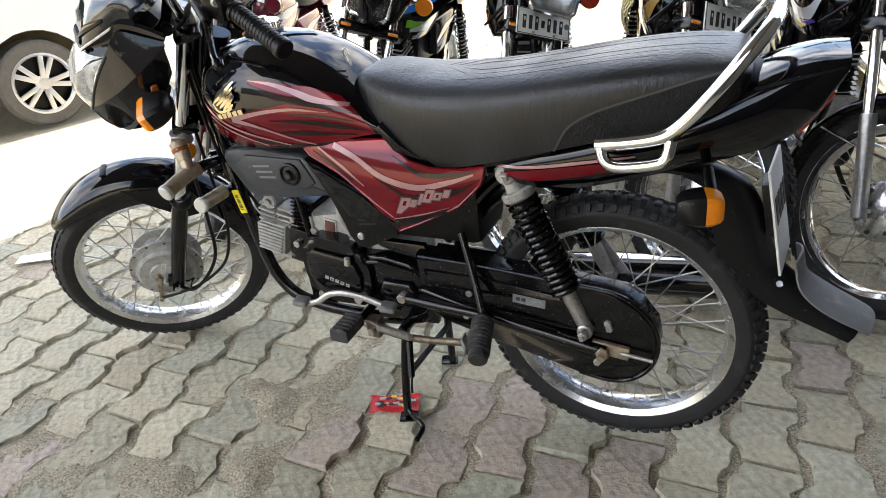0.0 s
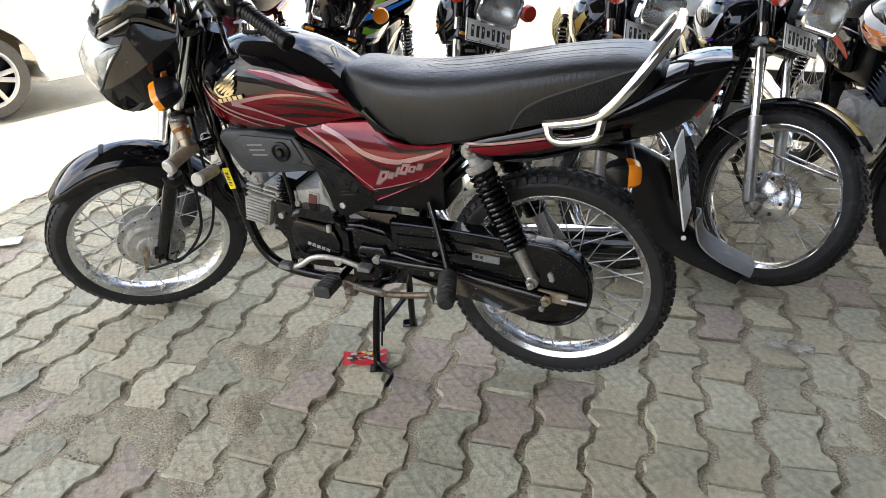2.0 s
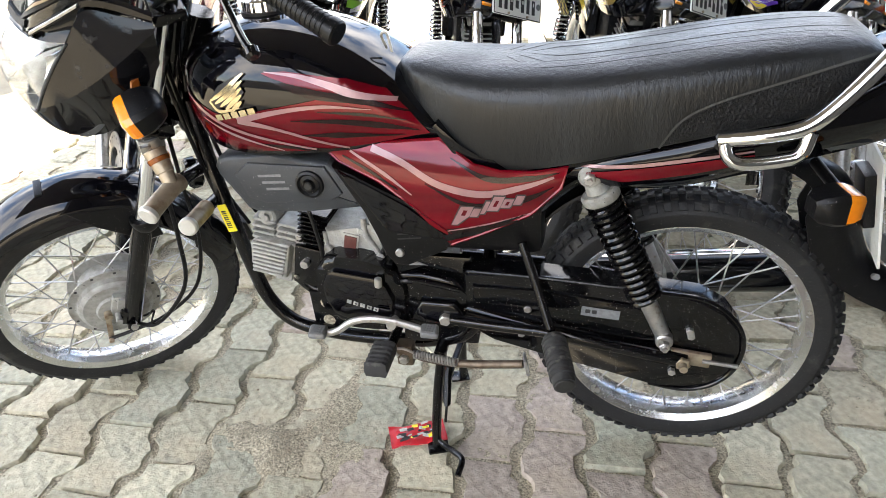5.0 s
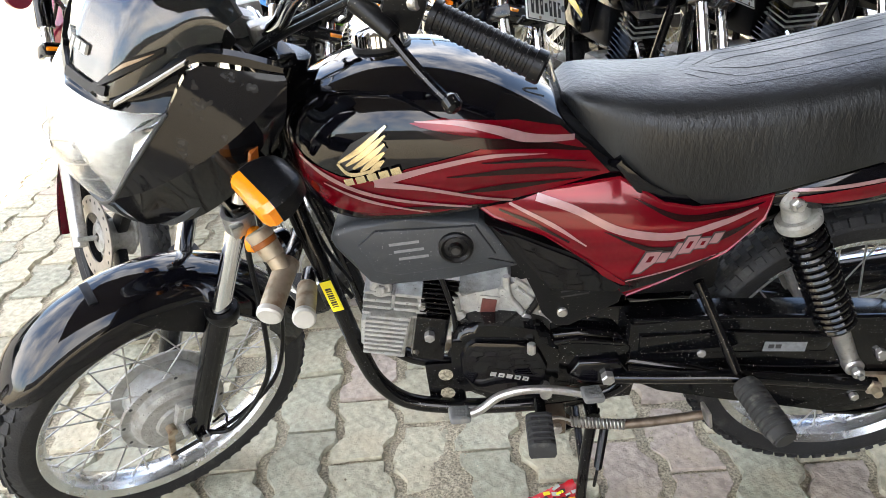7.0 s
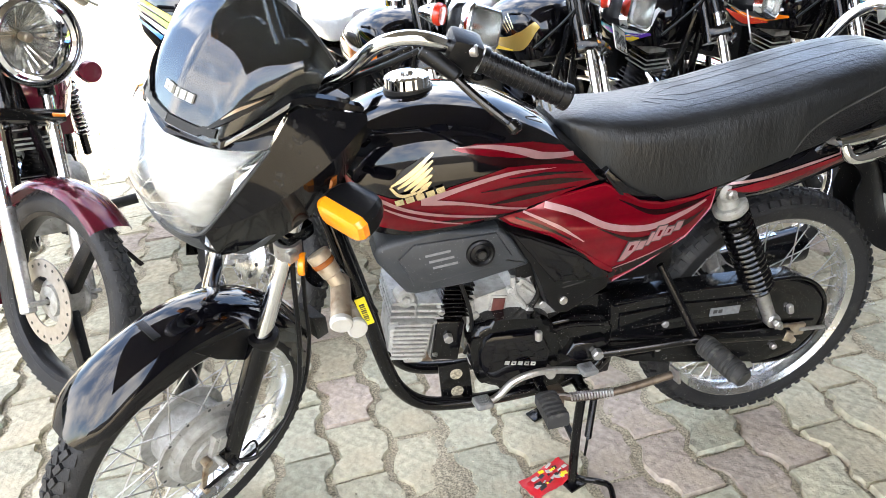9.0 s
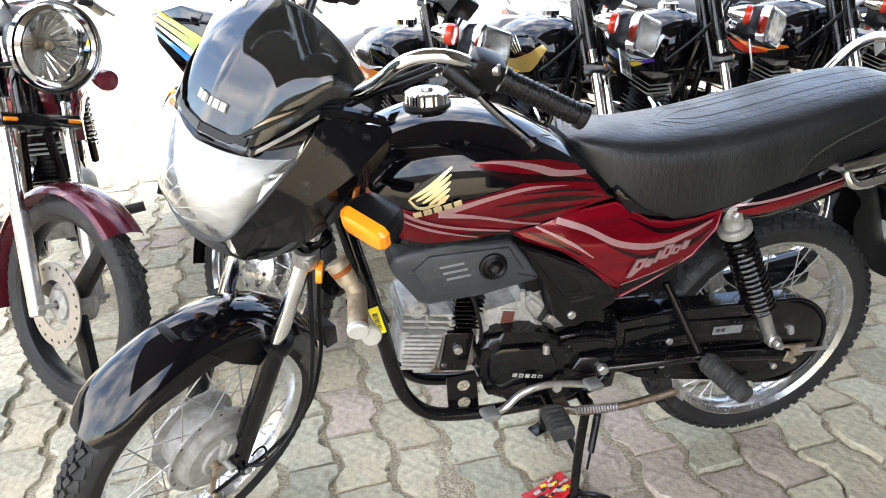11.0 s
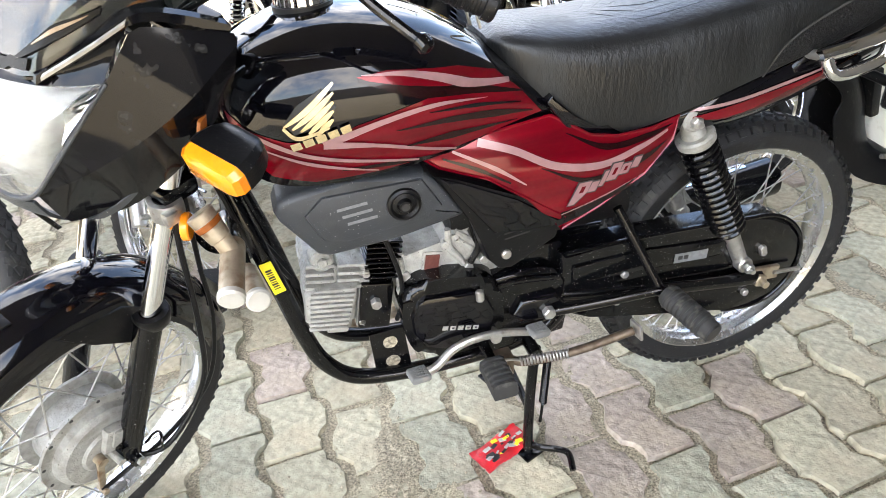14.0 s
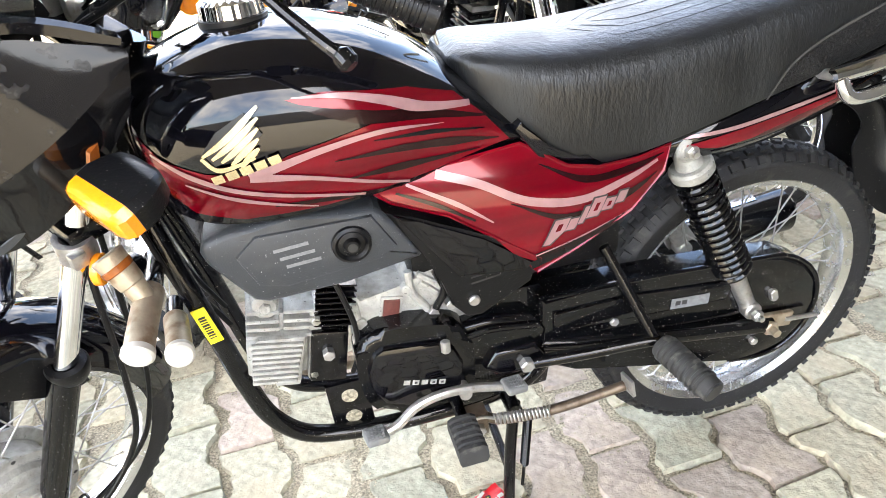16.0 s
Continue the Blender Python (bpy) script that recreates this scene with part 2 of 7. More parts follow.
blue_p = material("blue decal", (0.02, 0.22, 0.65), 0.2, coat=1.0)
green_p = material("lime decal", (0.25, 0.62, 0.05), 0.2, coat=1.0)
white_p = material("white decal", (0.75, 0.75, 0.75), 0.2, coat=1.0)
orange_p = material("orange decal", (0.9, 0.2, 0.01), 0.2, coat=1.0)
purple_p = material("purple decal", (0.12, 0.04, 0.4), 0.2, coat=1.0)
teal_p = material("teal decal", (0.02, 0.2, 0.28), 0.2, coat=1.0)
yellow_p = material("yellow decal", (0.85, 0.6, 0.03), 0.2, coat=1.0)
gold_p = material("gold fender stripe", (0.55, 0.38, 0.10), 0.25, 0.5, coat=1.0)


# ---------------------------------------------------------------- mesh tools
def link_mesh(name, bm, mat, parent=None, label="", m=None, sharp=32):
    if m is not None:
        bm.transform(m)
    bmesh.ops.recalc_face_normals(bm, faces=bm.faces)
    lim = radians(sharp)
    for f in bm.faces:
        f.smooth = True
    for e in bm.edges:
        if len(e.link_faces) == 2 and e.calc_face_angle(0.0) > lim:
            e.smooth = False
    me = bpy.data.meshes.new(name)
    bm.to_mesh(me)
    bm.free()
    me.materials.append(mat)
    ob = new(name, me)
    if parent is not None:
        ob.parent = parent
    if label:
        ob["label"] = label
    return ob


def part(name, bm, mat, parent, label="", m=None, sharp=32):
    return link_mesh(name, bm, mat, parent, label, m, sharp)


def loft(rings, bm=None, caps=True, closed=True):
    bm = bm or bmesh.new()
    vs = [[bm.verts.new(p) for p in r] for r in rings]
    k = len(vs[0])
    for a, b in zip(vs, vs[1:]):
        for j in range(k if closed else k - 1):
            bm.faces.new((a[j], a[(j + 1) % k], b[(j + 1) % k], b[j]))
    if caps and closed:
        bm.faces.new(vs[0])
        bm.faces.new(vs[-1][::-1])
    return bm


def basis(d):
    d = Vector(d).normalized()
    s = d.orthogonal().normalized()
    return d, s, d.cross(s)


def rod(p, q, r, r2=None, n=14, bm=None, bevel=0.0):
    p, q = Vector(p), Vector(q)
    d, s, u = basis(q - p)
    r2 = r if r2 is None else r2
    rows = [(p, r), (q, r2)]
    if bevel:
        rows = [(p, r - bevel), (p + d * bevel, r), (q - d * bevel, r2), (q, r2 - bevel)]
    rings = [[c + (s * math.cos(a) + u * math.sin(a)) * rr for a in (2 * math.pi * i / n for i in range(n))] for c, rr in rows]
    return loft(rings, bm)


def smooth_path(pts, steps=6):
    pts = [Vector(p) for p in pts]
    if len(pts) < 3:
        return pts
    out = []
    ext = [2 * pts[0] - pts[1]] + pts + [2 * pts[-1] - pts[-2]]
    for i in range(1, len(ext) - 2):
        a, b, c, d = ext[i - 1:i + 3]
        for k in range(steps):
            t = k / steps
            out.append(0.5 * ((2 * b) + (c - a) * t + (2 * a - 5 * b + 4 * c - d) * t * t + (3 * b - a - 3 * c + d) * t ** 3))
    return out + [pts[-1]]


def tube(pts, r, n=10, steps=6, bm=None, straight=False):
    path = [Vector(p) for p in pts] if straight else smooth_path(pts, steps)
    d, s, u = basis(path[1] - path[0])
    rings = []
    for i, c in enumerate(path):
        e = (path[min(i + 1, len(path) - 1)] - path[max(i - 1, 0)]).normalized()
        s = (s - e * s.dot(e)).normalized()
        u = e.cross(s)
        rings.append([c + (s * math.cos(a) + u * math.sin(a)) * r for a in (2 * math.pi * j / n for j in range(n))])
    return loft(rings, bm)


def coil(p, q, R, r, turns, n=6, per=14, bm=None):
    p, q = Vector(p), Vector(q)
    d, s, u = basis(q - p)
    k = int(turns * per)
    pts = [p + (q - p) * (i / k) + (s * math.cos(2 * math.pi * i / per) + u * math.sin(2 * math.pi * i / per)) * R for i in range(k + 1)]
    return tube(pts, r, n, straight=True, bm=bm)


def block(c, s, bevel=0.0, rot=(0, 0, 0), bm=None, segs=2):
    t = bmesh.new()
    bmesh.ops.create_cube(t, size=1)
    bmesh.ops.scale(t, vec=s, verts=t.verts)
    if bevel:
        bmesh.ops.bevel(t, geom=t.edges[:], offset=bevel, segments=segs, profile=0.6, affect="EDGES")
    t.transform(pose(*c, *rot))
    if bm is None:
        return t
    me = bpy.data.meshes.new("tmp")
    t.to_mesh(me)
    t.free()
    bm.from_mesh(me)
    bpy.data.meshes.remove(me)
    return bm


def lathe(profile, n=48, closed=False, m=None, bm=None):
    """Turns rows of (radius, along y) about the y axis."""
    rings = []
    for i in range(n):
        a = 2 * math.pi * i / n
        rings.append([Vector((r * math.cos(a), y, r * math.sin(a))) for r, y in profile])
    own = bmesh.new()
    loft(rings + [rings[0]], own, caps=False, closed=closed)
    bmesh.ops.remove_doubles(own, verts=own.verts, dist=1e-6)
    if m is not None:
        own.transform(m)
    if bm is None:
        return own
    me = bpy.data.meshes.new("tmp")
    own.to_mesh(me)
    own.free()
    bm.from_mesh(me)
    bpy.data.meshes.remove(me)
    return bm


def plate(poly, y0, y1, bevel=0.004, segs=2, rounded=0):
    """A panel with the outline poly in x, z, from y0 (outer) to y1 (inner), its outer edge rounded."""
    bm = bmesh.new()
    if rounded:
        poly = [(p.x, p.z) for p in smooth_path([(x, 0, z) for x, z in poly + poly[:1]], rounded)[:-1]]
    a = [bm.verts.new((x, y0, z)) for x, z in poly]
    b = [bm.verts.new((x, y1, z)) for x, z in poly]
    k = len(poly)
    top = bm.faces.new(a)
    bm.faces.new(b[::-1])
    for i in range(k):
        bm.faces.new((a[i], b[i], b[(i + 1) % k], a[(i + 1) % k]))
    if bevel:
        bmesh.ops.bevel(bm, geom=list(top.edges), offset=bevel, segments=segs, profile=0.5, affect="EDGES")
    return bm


def evenly(c, n):
    """n + 1 points spread evenly along a smooth curve."""
    c = smooth_path(c, 6)
    ln = [0]
    for p, q in zip(c, c[1:]):
        ln.append(ln[-1] + (q - p).length)
    out = []
    for i in range(n + 1):
        t = ln[-1] * i / n
        j = max(0, min(len(c) - 2, next((x for x in range(len(ln) - 1) if ln[x + 1] >= t), len(c) - 2)))
        f = (t - ln[j]) / max(1e-9, ln[j + 1] - ln[j])
        out.append(c[j].lerp(c[j + 1], f))
    return out


def patch(c1, c2, n=14, k=8, bulge=(0, 0, 0), thick=0.004, steps=None):
    """A shell between two curves, bulged between them."""
    a, b = evenly(c1, n), evenly(c2, n)
    bm = bmesh.new()
    g = []
    for j in range(k + 1):
        t = j / k
        centred = abs(a[0].y) + abs(b[0].y) < 1e-6
        row = []
        for i, (p, q) in enumerate(zip(a, b)):
            w = min(1.0, 3.0 * i / n) if centred else 1.0
            row.append(bm.verts.new(p.lerp(q, t) + Vector((bulge[0], bulge[1] * w, bulge[2])) * math.sin(math.pi * t)))
        g.append(row)
    fs = [bm.faces.new((g[j][i], g[j][i + 1], g[j + 1][i + 1], g[j + 1][i])) for j in range(k) for i in range(n)]
    bmesh.ops.recalc_face_normals(bm, faces=fs)
    if thick:
        bmesh.ops.solidify(bm, geom=fs, thickness=thick)
    return bm


def mirror(bm):
    """The same on the other side."""
    t = bm.copy()
    t.transform(Matrix.Diagonal((1, -1, 1, 1)))
    bmesh.ops.reverse_faces(t, faces=t.faces)
    return t


def both(bm):
    me = bpy.data.meshes.new("tmp")
    t = mirror(bm)
    t.to_mesh(me)
    t.free()
    bm.from_mesh(me)
    bpy.data.meshes.remove(me)
    bmesh.ops.remove_doubles(bm, verts=bm.verts, dist=1e-5)
    return bm


def shell(curves, n=20, k=8, bulge=(0, 0, 0), thick=0.003):
    """One shell through a row of curves on the left, and its mirror image, welded at the middle."""
    bm = bmesh.new()
    for a, b in zip(curves, curves[1:]):
        add(bm, patch(a, b, n, k, bulge=bulge, thick=0))
    bmesh.ops.remove_doubles(bm, verts=bm.verts, dist=2e-4)
    me = bpy.data.meshes.new("tmp")
    t = mirror(bm)
    t.to_mesh(me)
    t.free()
    bm.from_mesh(me)
    bpy.data.meshes.remove(me)
    bmesh.ops.remove_doubles(bm, verts=bm.verts, dist=2e-4)
    bmesh.ops.recalc_face_normals(bm, faces=bm.faces)
    bmesh.ops.solidify(bm, geom=bm.faces[:], thickness=thick)
    return bm


def sides(name, bm, mat, parent, label="", m=None, sharp=32):
    """The same part on the left and on the right."""
    t = mirror(bm)
    part(name, bm, mat, parent, label, m, sharp)
    part(name, t, mat, parent, label, m, sharp)


def turned_rod(p, q, rows, n=18):
    """A round bar from p to q with rows of (share of the length, radius)."""
    p, q = Vector(p), Vector(q)
    d, s, u = basis(q - p)
    return loft([[p + (q - p) * f + (s * math.cos(a) + u * math.sin(a)) * r for a in (2 * math.pi * i / n for i in range(n))] for f, r in rows])


def root(name, m, label, category, group=""):
    ob = new(name)
    ob.empty_display_size = 0.2
    ob.matrix_basis = m
    return tagged(ob, label, category, group)


def steering(phi, ax=(-0.443, 0, 0.52), rake=24.0):
    a = Vector((math.sin(radians(rake)), 0, math.cos(radians(rake))))
    return Matrix.Translation(ax) @ Matrix.Rotation(radians(phi), 4, a) @ Matrix.Translation(-Vector(ax))


# ---------------------------------------------------------------- wheels
SPOKES = {}


def spoke_meshes(hub_r, hub_y, rim_r, thick=0.0016):
    key = (hub_r, hub_y, rim_r)
    if key not in SPOKES:
        rows = []
        for side, lean in ((1, 1), (1, -1), (-1, 1), (-1, -1)):
            a = radians(34) * lean
            b = rod((hub_r * math.sin(a), side * hub_y, hub_r * math.cos(a)), (0.004 * lean, side * 0.004, rim_r), thick, n=6)
            rod((0.004 * lean, side * 0.004, rim_r - 0.004), (0.004 * lean, side * 0.004, rim_r + 0.01), 0.0032, n=6, bm=b)
            me = bpy.data.meshes.new("spoke")
            b.to_mesh(me)
            b.free()
            me.materials.append(steel)
            rows.append(me)
        SPOKES[key] = rows
    return SPOKES[key]


def tyre_mesh(R, w, n=72):
    ri = R - 0.064
    half = [(ri, w * 0.80), (ri + 0.012, w * 0.98), (ri + 0.028, w), (ri + 0.031, w * 1.015), (ri + 0.033, w), (R - 0.022, w * 0.86), (R - 0.0125, w * 0.62), (R - 0.0085, w * 0.3), (R - 0.008, 0.0)]
    prof = [(r, -y) for r, y in half] + [(r, y) for r, y in half[::-1][1:]] + [(ri - 0.004, 0.0)]
    return lathe(prof, n, closed=True)


def tread_mesh(R, w, kind):
    bm = bmesh.new()
    if kind == "knob":
        n = 70
        for i in range(n):
            a = 360 * i / n
            for y, tilt, size, off, sink in ((0.0, 0, (0.0155, 0.014, 0.012), 0.0, 0.0090), (w * 0.42, -20, (0.0155, 0.013, 0.012), 0.5, 0.0112),
                                             (-w * 0.42, 20, (0.0155, 0.013, 0.012), 0.5, 0.0112), (w * 0.80, -54, (0.0150, 0.017, 0.012), 0.0, 0.0205), (-w * 0.80, 54, (0.0150, 0.017, 0.012), 0.0, 0.0205)):
                c = bmesh.new()
                bmesh.ops.create_cube(c, size=1)
                bmesh.ops.scale(c, vec=size, verts=c.verts)
                for v in c.verts:
                    if v.co.z > 0:
                        v.co.x *= 0.82
                        v.co.y *= 0.82
                c.transform(pose(0, 0, 0, 0, a + off * 360 / n, 0) @ pose(0, y, R - sink, tilt, 0, 0))
                add(bm, c)
    else:
        n = 66
        for i in range(n):
            for k, (y, turn) in enumerate(((w * 0.18, 22), (-w * 0.18, -22), (w * 0.55, -18), (-w * 0.55, 18))):
                c = bmesh.new()
                bmesh.ops.create_cube(c, size=1)
                bmesh.ops.scale(c, vec=(0.0205, 0.0104, 0.010), verts=c.verts)
                sink = 0.0080 if k < 2 else 0.0150
                c.transform(pose(0, 0, 0, 0, 360 * (i + 0.5 * (k % 2)) / n, 0) @ pose(0, y, R - sink, 0 if k < 2 else (-26 if y > 0 else 26), 0, turn))
                add(bm, c)
    return bm


def add(bm, other):
    me = bpy.data.meshes.new("tmp")
    other.to_mesh(me)
    other.free()
    bm.from_mesh(me)
    bpy.data.meshes.remove(me)


def wheel(parent, name, m, R=0.297, w=0.036, tread="rib", rim_mat=chrome_worn, hub_r=0.058, spokes=True, turned=0.0, alloy_wheel=False, drum=0.075):
    rr = R - 0.058
    prof = [(rr + 0.004, w * 0.84), (rr + 0.004, w * 0.72), (rr - 0.007, w * 0.62), (rr - 0.012, w * 0.3), (rr - 0.015, 0.0), (rr - 0.012, -w * 0.3), (rr - 0.007, -w * 0.62),
            (rr + 0.004, -w * 0.72), (rr + 0.004, -w * 0.84), (rr - 0.004, -w * 0.86), (rr - 0.016, -w * 0.66), (rr - 0.022, -w * 0.3), (rr - 0.023, 0), (rr - 0.022, w * 0.3), (rr - 0.016, w * 0.66), (rr - 0.004, w * 0.86)]
    rim = part(name, lathe(prof, 72, closed=True, m=m), rim_mat, parent, "shiny metal rim with spokes")
    part("tyre", tyre_mesh(R, w), rubber, rim, "worn black rubber tyre", m)
    part("tread", tread_mesh(R, w, tread), rubber, rim, "", m)
    hub = lathe([(0.012, -0.05), (hub_r * 0.7, -0.047), (hub_r * 0.75, -0.036), (hub_r, -0.034), (hub_r, -0.029), (hub_r * 0.82, -0.026), (hub_r * 0.8, 0.026), (hub_r, 0.029), (hub_r, 0.034), (hub_r * 0.75, 0.036), (hub_r * 0.7, 0.047), (0.012, 0.05)], 40)
    rod((0, -0.1, 0), (0, 0.1, 0), 0.007, bm=hub)
    hubo = part("hub", hub, alu, rim, "dull cast aluminium hub", m)
    if alloy_wheel:
        for i in range(3):
            a = 90 + 120 * i + turned
            c = block((0, 0, 0), (0.05, 0.028, 0.19), 0.008)
            for v in c.verts:
                if v.co.z > 0:
                    v.co.x *= 0.75
            part("arm", c, plastic_black, rim, "", m @ pose(0, 0, 0, 0, a, 0) @ pose(0, 0, 0.135))
    elif spokes:
        for k, me in enumerate(spoke_meshes(hub_r, 0.031, rr - 0.022)):
            for i in range(9):
                o = new("spoke", me)
                o.parent = rim
                o.matrix_basis = m @ pose(0, 0, 0, 0, turned + 40 * i + (0, 10, 20, 30)[k], 0)
    return rim


# ---------------------------------------------------------------- lofted bodies
def lerp_table(rows, x):
    """Smooth values between rows of (x, a, b, ...)."""
    xs = [r[0] for r in rows]
    x = min(max(x, xs[0]), xs[-1])
    i = max(0, min(len(rows) - 2, next((k for k in range(len(rows) - 1) if xs[k + 1] >= x), len(rows) - 2)))
    t = (x - xs[i]) / (xs[i + 1] - xs[i])
    a, b = rows[i], rows[i + 1]
    p, q = rows[max(0, i - 1)], rows[min(len(rows) - 1, i + 2)]
    out = []
    for k in range(1, len(a)):
        da = (b[k] - p[k]) / max(1e-6, b[0] - p[0]) * (b[0] - a[0])
        db = (q[k] - a[k]) / max(1e-6, q[0] - a[0]) * (b[0] - a[0])
        h = t * t * (3 - 2 * t)
        out.append(a[k] * (1 - h) + b[k] * h + da * (t ** 3 - 2 * t * t + t) + db * (t ** 3 - t * t))
    return out


def flank(rows, x, z, power=2.3, belly=0.45, tuck=0.14):
    """Half the width of a body at x, z; rows of (x, bottom, top, half width)."""
    zb, zt, w = lerp_table(rows, x)
    s = min(max((z - zb) / max(1e-6, zt - zb), 0.0), 1.0)
    if s > belly:
        t = (s - belly) / (1 - belly)
        return w * max(0.0, 1 - t ** power) ** (1 / power)
    return w * (1 - tuck * ((belly - s) / belly) ** 2)


def body(rows, n=26, k=13, power=2.3, belly=0.45, tuck=0.14):
    rings = []
    x0, x1 = rows[0][0], rows[-1][0]
    for i in range(n + 1):
        x = x0 + (x1 - x0) * i / n
        zb, zt, w = lerp_table(rows, x)
        left = []
        for j in range(k + 1):
            t = j / k
            s = 1 - (1 - t) ** 1.8
            z = zb + (zt - zb) * s
            left.append((flank(rows, x, z, power, belly, tuck), z))
        ring = [Vector((x, -h, z)) for h, z in left] + [Vector((x, h, z)) for h, z in left[::-1][1:]]
        rings.append(ring)
    return loft(rings)


def on_flank(rows, poly, lift=0.0014, cuts=5, side=-1, **kw):
    """A thin graphic with the outline poly in x, z, laid on a body's flank."""
    bm = bmesh.new()
    f = bm.faces.new([bm.verts.new((x, 0, z)) for x, z in poly])
    bmesh.ops.triangulate(bm, faces=[f])
    for _ in range(2):
        bmesh.ops.subdivide_edges(bm, edges=bm.edges[:], cuts=2, use_grid_fill=True)
    for v in bm.verts:
        v.co.y = side * (flank(rows, v.co.x, v.co.z, **kw) + lift)
    return bm


def ribbon(pts, widths, place, steps=8):
    """A tapering stripe along pts in x, z; place gives y for x, z."""
    path = smooth_path([(x, 0, z) for x, z in pts], steps)
    bm = bmesh.new()
    rows = []
    k = len(path) - 1
    for i, p in enumerate(path):
        d = (path[min(i + 1, k)] - path[max(i - 1, 0)]).normalized()
        nrm = Vector((-d.z, 0, d.x))
        f = i / k * (len(widths) - 1)
        j = min(int(f), len(widths) - 2)
        w = widths[j] + (widths[j + 1] - widths[j]) * (f - j)
        row = []
        for t in (-0.5, 0, 0.5):
            q = p + nrm * w * t
            row.append(bm.verts.new((q.x, place(q.x, q.z), q.z)))
        rows.append(row)
    for a, b in zip(rows, rows[1:]):
        for j in range(2):
            bm.faces.new((a[j], a[j + 1], b[j + 1], b[j]))
    return bm


# ---------------------------------------------------------------- the red and black motorcycle
LEAN_BIKE = pose(0.015, 0.002, 0.0126, 2.4, -1.51, 0.4) @ Matrix.Scale(0.98, 4)
bike = root("motorcycle", LEAN_BIKE, "black and red commuter motorcycle standing on its centre stand on pavers", "motorcycle")
S = Matrix.Translation((-0.016, -0.004, 0.008)) @ steering(41.0)
I4 = Matrix.Identity(4)

# wheels
rear = wheel(bike, "rear_wheel", pose(0.655, 0, 0.30), 0.300, 0.040, "knob", hub_r=0.066)
front = wheel(bike, "front_wheel", S @ pose(-0.612, 0, 0.292), 0.294, 0.037, "rib", hub_r=0.094, turned=7)

# front drum brake, its arm and cable
FW = S @ pose(-0.612, 0, 0.292)
part("drum", lathe([(0.0, -0.064), (0.040, -0.063), (0.044, -0.058), (0.070, -0.056), (0.079, -0.048), (0.081, -0.036), (0.086, -0.034), (0.089, -0.030), (0.089, -0.024)], 64, m=FW), alu, front, "dull aluminium brake drum")
for i in range(12):
    a = i * math.pi / 6 + 0.2
    part("rivet", rod((0.0925 * math.cos(a), -0.0335, 0.0925 * math.sin(a)), (0.0925 * math.cos(a), -0.0346, 0.0925 * math.sin(a)), 0.0036, n=8), ink, front, "", FW)
c = block((0.026, -0.066, 0.020), (0.062, 0.018, 0.052), 0.006, (0, 24, 0))
block((0.030, -0.074, 0.024), (0.044, 0.010, 0.034), 0.004, (0, 24, 0), bm=c)
part("brake_casting", c, alu, front, "cast lug on the brake plate", FW)
part("hub_ring", lathe([(0.079, -0.0345), (0.098, -0.0345), (0.099, -0.032), (0.099, -0.029), (0.080, -0.029)], 64, m=FW), alu, front, "drilled spoke flange")
c = block((-0.03, -0.072, -0.03), (0.012, 0.006, 0.075), 0.002, (0, 14, 0))
rod((-0.02, -0.06, 0.004), (-0.02, -0.08, 0.004), 0.009, bm=c)
rod((-0.04, -0.066, -0.066), (-0.04, -0.086, -0.066), 0.006, bm=c)
part("brake_arm", c, rust, front, "rusty brake arm", FW)
part("brake_cable", tube([(-0.655, -0.078, 0.228), (-0.60, -0.082, 0.232), (-0.52, -0.10, 0.262), (-0.43, -0.11, 0.33), (-0.385, -0.10, 0.45), (-0.375, -0.085, 0.58), (-0.36, -0.07, 0.75)], 0.0042), plastic_black, bike, "thin black cable", S)
part("speedometer_cable", tube([(-0.60, -0.075, 0.262), (-0.54, -0.115, 0.262), (-0.45, -0.125, 0.36), (-0.42, -0.115, 0.50), (-0.40, -0.09, 0.66), (-0.36, -0.05, 0.80)], 0.0048), plastic_black, bike, "thin black cable", S)
part("cable_guide", coil((-0.555, -0.09, 0.285), (-0.535, -0.115, 0.268), 0.012, 0.0025, 1.2), frame_black, bike, "", S)

# fork
def fork_x(z):
    return -0.471 + 0.43 * (z - 0.542)


